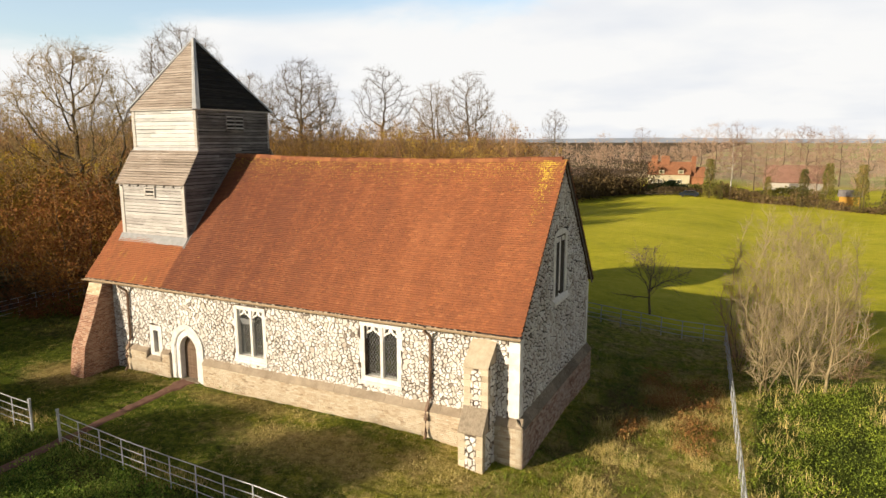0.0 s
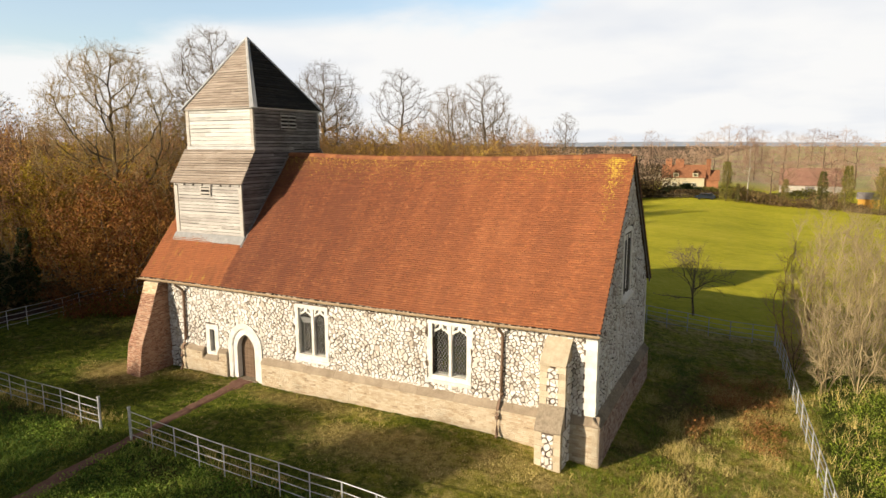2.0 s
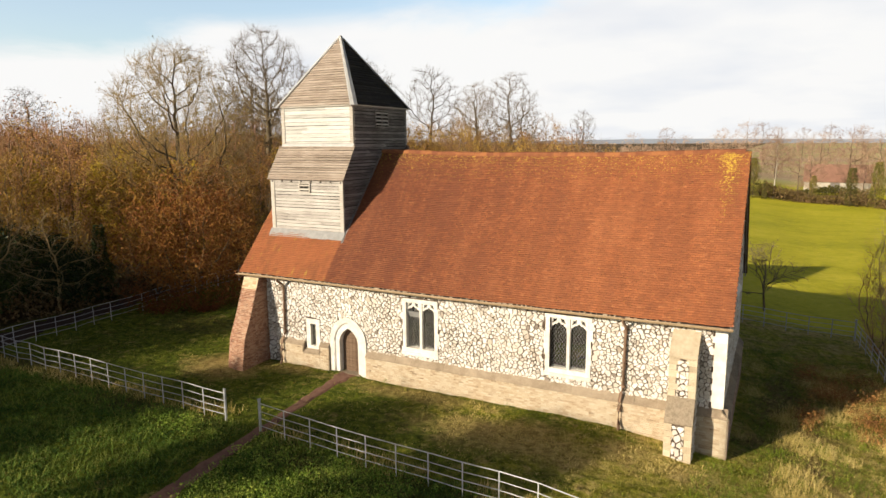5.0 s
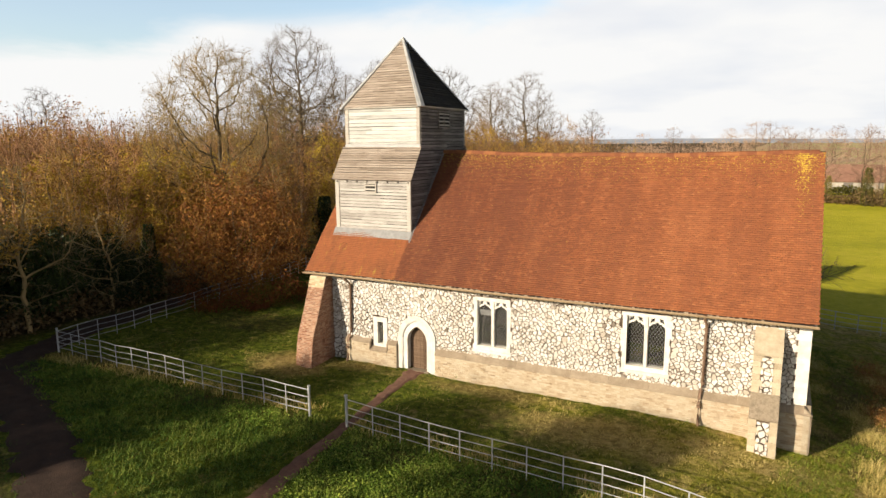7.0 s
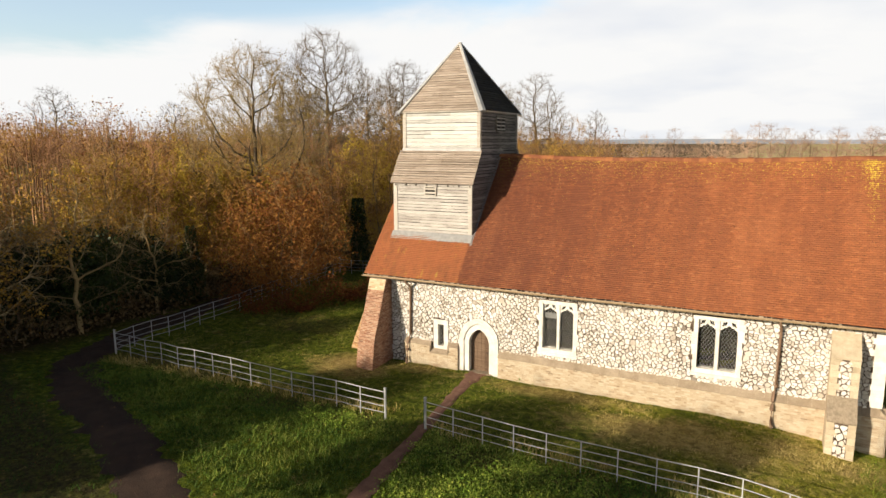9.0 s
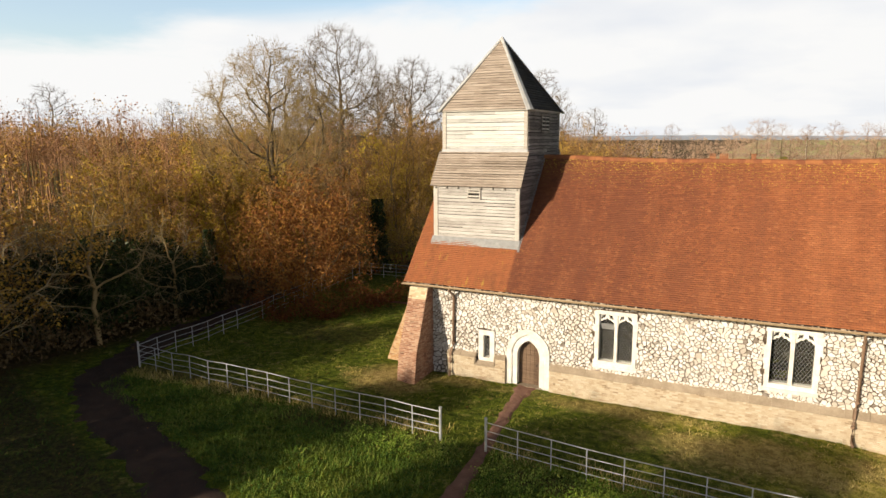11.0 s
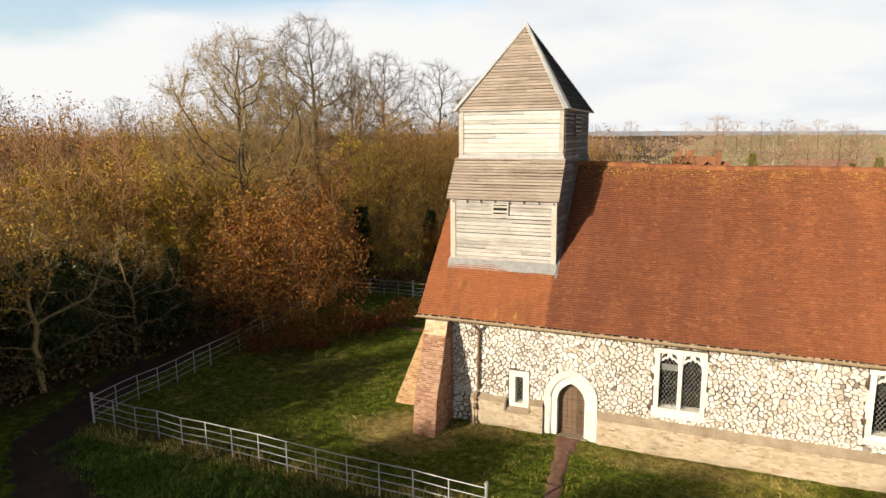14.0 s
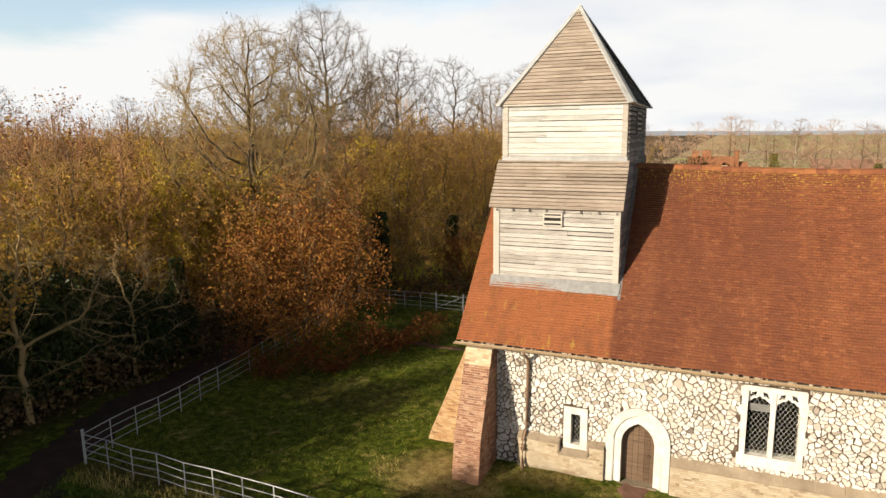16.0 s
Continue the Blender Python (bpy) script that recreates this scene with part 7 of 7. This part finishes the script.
# pale saplings east of the yard, and the small tree by the pasture fence
pale = crown_tree("pale_sapling", "clump of pale leafless willow stems", 431, 8.6, 2.5, 0.04, 400, 0.42, 0.5, "pale", "pale", stems=6, peak=0.6, tip=0.0085, twigs=4, spikes=3, twig_len=0.75, up=0.55, sides=4)
plant(pale, [(28.3, 13.2, 0, 0.88), (29.6, 15.4, 100, 1.0), (28.3, 17.0, 220, 1.0), (29.6, 13.6, 300, 0.85), (30.6, 17.2, 50, 0.92)])
pale2 = crown_tree("pale_sapling", "slim pale leafless sapling among the brambles", 432, 6.8, 1.7, 0.12, 260, 0.4, 0.5, "pale", "pale", peak=0.35, tip=0.012, twigs=3, spikes=4, twig_len=0.7, up=0.1, sides=4)
plant(pale2, [(30.8, 13.7, 0, 1.0), (28.0, 12.4, 90, 0.7)])
dark_shrub = crown_tree("bare_shrub", "dark leafless shrub beside the pale saplings", 434, 5.6, 1.9, 0.06, 160, 0.4, 0.5, "bark", "mauve", stems=4, peak=0.5, tip=0.009, twigs=3, spikes=2, twig_len=0.7, up=0.6, sides=4)
plant(dark_shrub, [(26.9, 17.6, 0, 1.1), (27.0, 15.4, 120, 0.8), (31.9, 15.0, 220, 0.7)])
small = make_tree("small_tree", "small bare hawthorn by the pasture fence", 433, 4.8, 2.3, 0.09, (11, 8, 6), clear=0.3, up=0.03, wiggle=0.26, twig=0.012, twig_mat="bark")
plant(small, [(21.2, 23.6, 0, 1.05)])

# unseen bare trees added south-west of the yard, whose long shade lies on the grass
shade = make_tree("bare_tree", "unseen bare tree added south of the churchyard for its shade", 441, 15.0, 6.0, 0.35, (12, 6, 3), clear=0.2, twig=0.04, leaves=3000, leaf_size=0.18, leaf_mat="leaf_ol")
plant(shade, [(-29, -39, 0, 1.0), (-37, -35, 140, 1.05), (-44, -27, 280, 1.0), (-22, -38, 30, 0.80)])
# unseen high crowns, shaped to shade the lawn but spare bank and wall
tall = make_tree("tall_tree", "unseen tall tree added for shade, with a bare stem and a high crown", 443, 15.4, 5.0, 0.26, (15, 6, 3), clear=0.80, bole=0.93, up=0.0, wide=1.5, twig=0.035, leaves=4200, leaf_size=0.21, leaf_mat="leaf_ol")
plant(tall, [(-12.2, -38.5, 210, 0.93), (-19.6, -38.7, 60, 0.92), (-5.6, -37.5, 20, 0.89), (-24.5, -39.0, 300, 0.74), (-20.0, -40.5, 20, 0.74), (-31.0, -36.5, 250, 0.74)])
# unseen leafy trees added to darken the foot of the wood
edge = make_tree("autumn_tree", "unseen leafy thicket tree added to shade the edge of the wood", 442, 10.5, 4.2, 0.14, (8, 5, 3), stems=3, clear=0.05, twig=0.03, leaves=4000, leaf_size=0.2, leaf_mat="leaf_br", full=0.3)
plant(edge, [(-24, -13.5, 0, 0.95), (-22, -20, 70, 0.98), (-18, -26, 200, 0.8), (-28, -20, 10, 1.15), (-27, -27, 150, 1.0)])

# ---- the far side of the pasture ----


def spot(az, dist, x0=27.4, y0=-20.6):
    """A place at a bearing (degrees west of north) and distance from the clip's first viewpoint."""
    return (x0 - dist * math.sin(radians(az)), y0 + dist * math.cos(radians(az)))


def gable_roof(x0, x1, y0, y1, z0, z1, over=0.35):
    m = Mesh()
    yc = (y0 + y1) / 2
    m.slab([(x0 - over, y0 - over, z0 - 0.3), (x0 - over, yc, z1), (x0 - over, y1 + over, z0 - 0.3), (x0 - over, y1 + over, z0 - 0.1), (x0 - over, yc, z1 + 0.22), (x0 - over, y0 - over, z0 - 0.1)], (x1 - x0 + 2 * over, 0, 0))
    return m


def far_window(parent, x, y, z, w, h):
    f = part("window", Mesh().frame_between(rect(x - w / 2, x + w / 2, z, z + h, y - 0.06), rect(x - w / 2 + 0.1, x + w / 2 - 0.1, z + 0.1, z + h - 0.1, y - 0.06), (0, 0.08, 0)), "render", parent)
    part("pane", Mesh().box(x - w / 2 + 0.1, y - 0.03, z + 0.1, x + w / 2 - 0.1, y - 0.02, z + h - 0.1), "glass", f)
    part("glazing_bar", Mesh().box(x - 0.04, y - 0.06, z + 0.1, x + 0.04, y - 0.02, z + h - 0.1), "render", f)


farm = thing("farmhouse", "old cream farmhouse with red tiled roof and tall chimneys", "house")
part("wall", Mesh().box(-8, 0, -0.5, 5.5, 6.5, 4.3).slab([(-8, 0, 4.3), (-8, 6.5, 4.3), (-8, 3.25, 8.2)], (0.3, 0, 0)).slab([(5.2, 0, 4.3), (5.2, 6.5, 4.3), (5.2, 3.25, 8.2)], (0.3, 0, 0)), "cream", farm)
part("roof", gable_roof(-8, 5.5, 0, 6.5, 4.5, 8.6), "farroof", farm, "red clay tile roof")
part("wing", Mesh().box(5.5, 0.8, -0.5, 10, 6.0, 3.4).slab([(9.7, 0.8, 3.4), (9.7, 6.0, 3.4), (9.7, 3.4, 6.4)], (0.3, 0, 0)), "farroof", farm)
part("roof", gable_roof(5.5, 10, 0.8, 6.0, 3.6, 6.8), "farroof", farm)
ch = part("chimney", Mesh().box(-7.2, 2.2, 6.5, -5.2, 4.0, 9.9), "farroof", farm, "tall red brick chimney stack")
part("chimney_cap", Mesh().box(-7.35, 2.1, 9.9, -5.05, 4.1, 10.1), "farroof", ch)
for i in range(3):
    part("flue", Mesh().box(-7.1 + i * 0.7, 2.7, 10.1, -6.6 + i * 0.7, 3.3, 11.1), "farroof", ch)
ch = part("chimney", Mesh().box(-4.0, 2.4, 7.0, -1.2, 3.9, 10.0), "farroof", farm)
for i in range(4):
    part("flue", Mesh().box(-3.9 + i * 0.7, 2.8, 10.0, -3.4 + i * 0.7, 3.4, 11.0), "farroof", ch)
ch = part("chimney", Mesh().box(5.9, 1.5, 0.0, 7.3, 2.9, 10.6), "farroof", farm)
part("chimney_cap", Mesh().box(5.75, 1.35, 10.6, 7.45, 3.05, 10.95), "farroof", ch)
for x in (-3.6, 2.6):
    d = part("dormer", Mesh().box(x - 0.9, -0.2, 4.4, x + 0.9, 2.0, 5.9), "cream", farm)
    part("dormer_roof", Mesh().slab([(x - 1.2, -0.5, 5.8), (x, -0.5, 7.1), (x + 1.2, -0.5, 5.8), (x + 1.2, -0.5, 6.0), (x, -0.5, 7.35), (x - 1.2, -0.5, 6.0)], (0, 3.4, 0)), "farroof", d)
    part("dormer_pane", Mesh().box(x - 0.6, -0.24, 4.8, x + 0.6, -0.2, 5.7), "glass", d)
for x in (-6.4, -4.0, -0.6, 2.4):
    far_window(farm, x, 0, 1.2, 1.6, 1.3)
fx, fy = spot(6.75, 198)
farm.matrix_basis = pose(fx, fy, gz(fx, fy), 0, 0, 6) @ Matrix.Diagonal((0.84, 1, 0.79, 1))

barn = thing("barn", "long low barn with dull red roof and pale wall", "barn")
part("wall", Mesh().box(-10, 0, -0.5, 11, 7, 3.2).slab([(-10, 0, 3.2), (-10, 7, 3.2), (-10, 3.5, 7.4)], (0.3, 0, 0)).slab([(10.7, 0, 3.2), (10.7, 7, 3.2), (10.7, 3.5, 7.4)], (0.3, 0, 0)), "barnwall", barn)
part("roof", gable_roof(-10, 11, 0, 7, 3.3, 7.6), "barnroof", barn)
part("barn_door", Mesh().box(-1.5, -0.08, -0.3, 1.5, -0.02, 2.8), "board_grey", barn)
bx, by = spot(-2.2, 196)
barn.matrix_basis = pose(bx, by, gz(bx, by), 0, 0, -4) @ Matrix.Diagonal((0.72, 1, 0.95, 1))
shed = thing("garden_shed", "small dark shed with an ochre board wall", "shed")
part("wall", Mesh().box(-2, 0, -0.3, 2, 3, 2.2), "tarp", shed)
part("roof", gable_roof(-2, 2, 0, 3, 2.3, 3.2), "board_grey", shed)
sx, sy = spot(-6.0, 166)
shed.matrix_basis = pose(sx, sy, gz(sx, sy), 0, 0, -8)

car = thing("car", "dark blue parked estate car beside the farmhouse", "car")
body = [(-2.2, 0.35), (-2.2, 0.85), (-1.5, 0.98), (-0.9, 1.42), (1.3, 1.46), (1.95, 1.0), (2.2, 0.9), (2.2, 0.35)]
part("body", Mesh().slab([(x, -0.85, z) for x, z in body], (0, 1.7, 0)), "carpaint", car)
part("side_window", Mesh().slab([(-0.85, -0.86, 1.0), (1.5, -0.86, 1.0), (1.15, -0.86, 1.36), (-0.6, -0.86, 1.36)], (0, 0.02, 0)), "glass", car)
for x in (-1.4, 1.35):
    for y in (-0.86, 0.70):
        part("wheel", Mesh().tube([(x, y, 0.33), (x, y + 0.18, 0.33)], 0.33, 14), "rubber", car)
cx_, cy_ = spot(5.4, 164)
car.matrix_basis = pose(cx_, cy_, gz(cx_, cy_), 0, 0, 8)

rail_fence = thing("rail_fence", "low dark board fence in front of the farmhouse", "fence")
fa, fb = Vector((*spot(9.4, 164), 0)), Vector((*spot(6.2, 167), 0))
for i in range(7):
    q = fa.lerp(fb, i / 6)
    h = gz(q.x, q.y)
    part("post", Mesh().box(q.x - 0.08, q.y - 0.08, h - 0.2, q.x + 0.08, q.y + 0.08, h + 1.2), "bark", rail_fence)
    if i < 6:
        q2 = fa.lerp(fb, (i + 1) / 6)
        for z in (0.45, 0.95):
            part("rail", Mesh().tube([(q.x, q.y - 0.1, h + z), (q2.x, q2.y - 0.1, gz(q2.x, q2.y) + z)], 0.11, 4), "bark", rail_fence)

# trees along the far hedge
ivy_c = ivy_tree("ivy_tree", "ivy-clad tree with bare brown twigs in the far hedge", 451, 8.6, 2.2, 3600, "ivy_far")
plant(ivy_c, [(*spot(3.85, 163), 0, 1.05), (*spot(-2.9, 158), 60, 0.95), (*spot(-4.5, 156), 120, 1.1), (*spot(-6.7, 152), 200, 1.1), (*spot(-8.6, 150), 20, 1.3), (*spot(3.0, 162), 250, 0.5), (*spot(-0.4, 164), 140, 0.7)])
white = crown_tree("bare_tree", "tall bare tree with a white trunk by the car", 453, 13.5, 3.6, 0.32, 260, 0.65, 0.75, "whitebark", "farbark", peak=0.6, bole=0.62, tip=0.021, twigs=4, spikes=3, twig_len=1.0, up=0.4, sides=5)
plant(white, [(*spot(2.3, 166), 40, 1.1)])
far_bare = crown_tree("bare_tree", "pale bare tree behind the farmhouse", 452, 16, 5.2, 0.2, 240, 0.95, 1.1, "bark", "farbark", peak=0.55, bole=0.55, tip=0.024, twigs=4, spikes=2, twig_len=1.3, up=0.3, sides=4)
plant(far_bare, [(8.5, 288, 0, 1.3), (*spot(-0.2, 166), 50, 0.9), (*spot(0.6, 168), 120, 0.8), (*spot(-1.4, 240), 200, 1.05), (*spot(-3.6, 230), 250, 0.95), (*spot(-6.9, 162), 310, 0.95), (*spot(-5.2, 230), 80, 1.0),
                 (*spot(12.4, 270), 20, 1.0), (*spot(8.2, 300), 90, 0.95), (*spot(-9.5, 160), 140, 1.0), (*spot(17.6, 200), 300, 0.9), (*spot(-3.8, 166), 220, 0.75), (*spot(4.6, 245), 260, 0.85), (*spot(-11.5, 165), 10, 1.0), (*spot(1.6, 260), 70, 0.9), (12, 408, 30, 1.45), (20, 422, 80, 1.35), (33, 410, 140, 1.3), (47, 425, 210, 1.4), (-9, 400, 300, 1.25), (-40, 390, 15, 1.3), (62, 405, 95, 1.35), (2.5, 212, 180, 0.95), (37, 165, 200, 1.05)])


def hedge_mass(name, label, line, height, depth, leaves, size, material, seed):
    """An uneven hedge of many small leaves along a line."""
    r = np.random.RandomState(seed)
    pts = np.array(line)
    seg = np.linalg.norm(np.diff(pts, axis=0), axis=1)
    cum = np.r_[0, np.cumsum(seg)]
    s = r.uniform(0, cum[-1], leaves)
    x, y = np.interp(s, cum, pts[:, 0]), np.interp(s, cum, pts[:, 1])
    top = np.array([height * (0.62 + 0.75 * noise.noise((q * 0.11, seed, 0.3)) + 0.35 * noise.noise((q * 0.5, seed, 4.0))) for q in s])
    z = np.maximum(top, 0.4) * r.uniform(0, 1, leaves) ** 0.6
    o = r.normal(0, depth * 0.4, (leaves, 2))
    c = np.c_[x + o[:, 0], y + o[:, 1], z]
    c[:, 2] += np.array([gz(a, b) for a, b in c[:, :2]])
    v, f = leaf_quads(r, c, size)
    return tagged(part(name, fast(name, v, f), material), label, "hedge", kind="stuff")


hedge_mass("far_hedge", "bramble hedge along the far edge of the pasture", [spot(16, 150), spot(10, 166), spot(4, 170), spot(-2, 163), spot(-8, 152), spot(-14, 146), spot(-22, 140)], 1.7, 3.0, 20000, 0.18, "leaf_dk", 52)
hedge_mass("far_thicket", "brown thicket of brambles and saplings in the far hedge", [spot(3.4, 166), spot(0.5, 163), spot(-2, 160), spot(-8, 151), spot(-14, 145)], 4.2, 2.6, 9000, 0.18, "leaf_dk", 57)
hedge_mass("far_scrub", "dark scrub and evergreen trees beside the pasture", [spot(15.5, 150), spot(13.5, 156), spot(11, 166), spot(9.0, 172)], 11.0, 6.0, 22000, 0.20, "leaf_dk", 53)
hedge_mass("russet_scrub", "russet scrub beside the pasture", [spot(18, 132), spot(14.2, 149), spot(11, 162)], 6.0, 5.0, 8000, 0.24, "leaf_dk", 54)
hedge_mass("garden_hedge", "dark clipped hedge in front of the farmhouse", [spot(9.0, 182), spot(7.4, 181), spot(6.0, 180)], 3.2, 2.0, 4000, 0.24, "ivy", 56)
hedge_mass("garden_shrubs", "green garden shrubs by the farmhouse", [spot(5.6, 183), spot(4, 184), spot(1, 182), spot(-4, 178)], 3.0, 3.0, 5000, 0.26, "ivy_far", 55)


def far_wood(name, label, n, band, height, material, seed, twigs, leaf_mat, leaves):
    """Far trees in one mesh: trunks, sprays of fine twigs and thin brown foliage."""
    r = np.random.RandomState(seed)
    segs, fine, lv = [], [], []
    for i in range(n):
        az = r.uniform(band[0], band[1])
        d = r.uniform(band[2], band[3])
        x, y = spot(az, d)
        h = height * (r.uniform(0.8, 1.08) if d < 250 else r.uniform(0.6, 1.15))
        z = gz(x, y)
        w = 0.00022 * d
        segs.append((x, y, z - 0.5, 0.16 + w, x + r.normal(0, 0.4), y, z + h * 0.7, 0.05 + w * 0.6))
        cz = z + h * 0.58
        u = r.normal(0, 1, (twigs, 3))
        u /= np.linalg.norm(u, axis=1)[:, None]
        u[:, 2] = np.abs(u[:, 2]) * 0.95 - 0.3
        ln = r.uniform(0.35, 1.0, twigs)
        a0 = np.array([x, y, cz - h * 0.12]) + u * (ln * 0.3)[:, None] * h * 0.34
        a1 = np.array([x, y, cz]) + u * ln[:, None] * np.array([h * 0.36, h * 0.36, h * 0.42]) + r.normal(0, 0.3, (twigs, 3))
        fine += [(*p, 0.03 + w * 0.5, *q, 0.012 + w * 0.3) for p, q in zip(a0, a1)]
        tips = a1[r.randint(0, twigs, max(3, leaves // 9))]
        lv.append(tips[r.randint(0, len(tips), leaves)] + np.clip(r.normal(0, 1, (leaves, 3)), -1.5, 1.5) * h * 0.032)
    top = part(name, fast(name, *twigs_of(segs, fine)), material)
    tagged(top, label, "woodland", kind="stuff")
    size = 0.045 + 0.00062 * (band[2] + band[3]) / 2
    part("foliage", fast("foliage", *leaf_quads(r, np.vstack(lv), size)), leaf_mat, top)


for n, h, sd, twig_mat, leaf_mat, k in ((150, 20.0, 56, "mauve", "leaf_br", 190), (110, 19.0, 61, "twig", "leaf_dun", 230), (80, 20.5, 62, "greytwig", "leaf_ol", 190)):
    far_wood("far_woods", "brown leafless woodland west of the church", n, (42, 74, 108, 220), h, twig_mat, sd, 40, leaf_mat, k)
for n, h, sd, twig_mat, leaf_mat, k in ((150, 18.0, 57, "mauve", "leaf_br", 140), (100, 17.0, 63, "twig", "leaf_dun", 180), (80, 18.5, 64, "greytwig", "leaf_dk", 150)):
    far_wood("far_woods", "brown leafless woodland beyond the near trees", n, (19, 48, 105, 240), h, twig_mat, sd, 38, leaf_mat, k)
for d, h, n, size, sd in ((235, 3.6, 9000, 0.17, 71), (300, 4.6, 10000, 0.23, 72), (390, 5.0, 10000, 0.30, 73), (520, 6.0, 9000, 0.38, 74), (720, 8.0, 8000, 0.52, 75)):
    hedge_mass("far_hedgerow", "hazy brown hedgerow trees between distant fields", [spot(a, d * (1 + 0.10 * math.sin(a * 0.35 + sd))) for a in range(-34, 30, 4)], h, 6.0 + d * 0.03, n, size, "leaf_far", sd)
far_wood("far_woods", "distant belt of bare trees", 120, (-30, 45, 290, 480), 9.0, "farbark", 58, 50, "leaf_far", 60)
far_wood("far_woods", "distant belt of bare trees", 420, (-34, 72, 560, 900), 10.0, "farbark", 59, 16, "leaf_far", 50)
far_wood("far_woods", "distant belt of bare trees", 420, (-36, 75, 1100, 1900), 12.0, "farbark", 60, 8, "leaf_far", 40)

# low wooded hills on the horizon, air haze painted in as blue-grey
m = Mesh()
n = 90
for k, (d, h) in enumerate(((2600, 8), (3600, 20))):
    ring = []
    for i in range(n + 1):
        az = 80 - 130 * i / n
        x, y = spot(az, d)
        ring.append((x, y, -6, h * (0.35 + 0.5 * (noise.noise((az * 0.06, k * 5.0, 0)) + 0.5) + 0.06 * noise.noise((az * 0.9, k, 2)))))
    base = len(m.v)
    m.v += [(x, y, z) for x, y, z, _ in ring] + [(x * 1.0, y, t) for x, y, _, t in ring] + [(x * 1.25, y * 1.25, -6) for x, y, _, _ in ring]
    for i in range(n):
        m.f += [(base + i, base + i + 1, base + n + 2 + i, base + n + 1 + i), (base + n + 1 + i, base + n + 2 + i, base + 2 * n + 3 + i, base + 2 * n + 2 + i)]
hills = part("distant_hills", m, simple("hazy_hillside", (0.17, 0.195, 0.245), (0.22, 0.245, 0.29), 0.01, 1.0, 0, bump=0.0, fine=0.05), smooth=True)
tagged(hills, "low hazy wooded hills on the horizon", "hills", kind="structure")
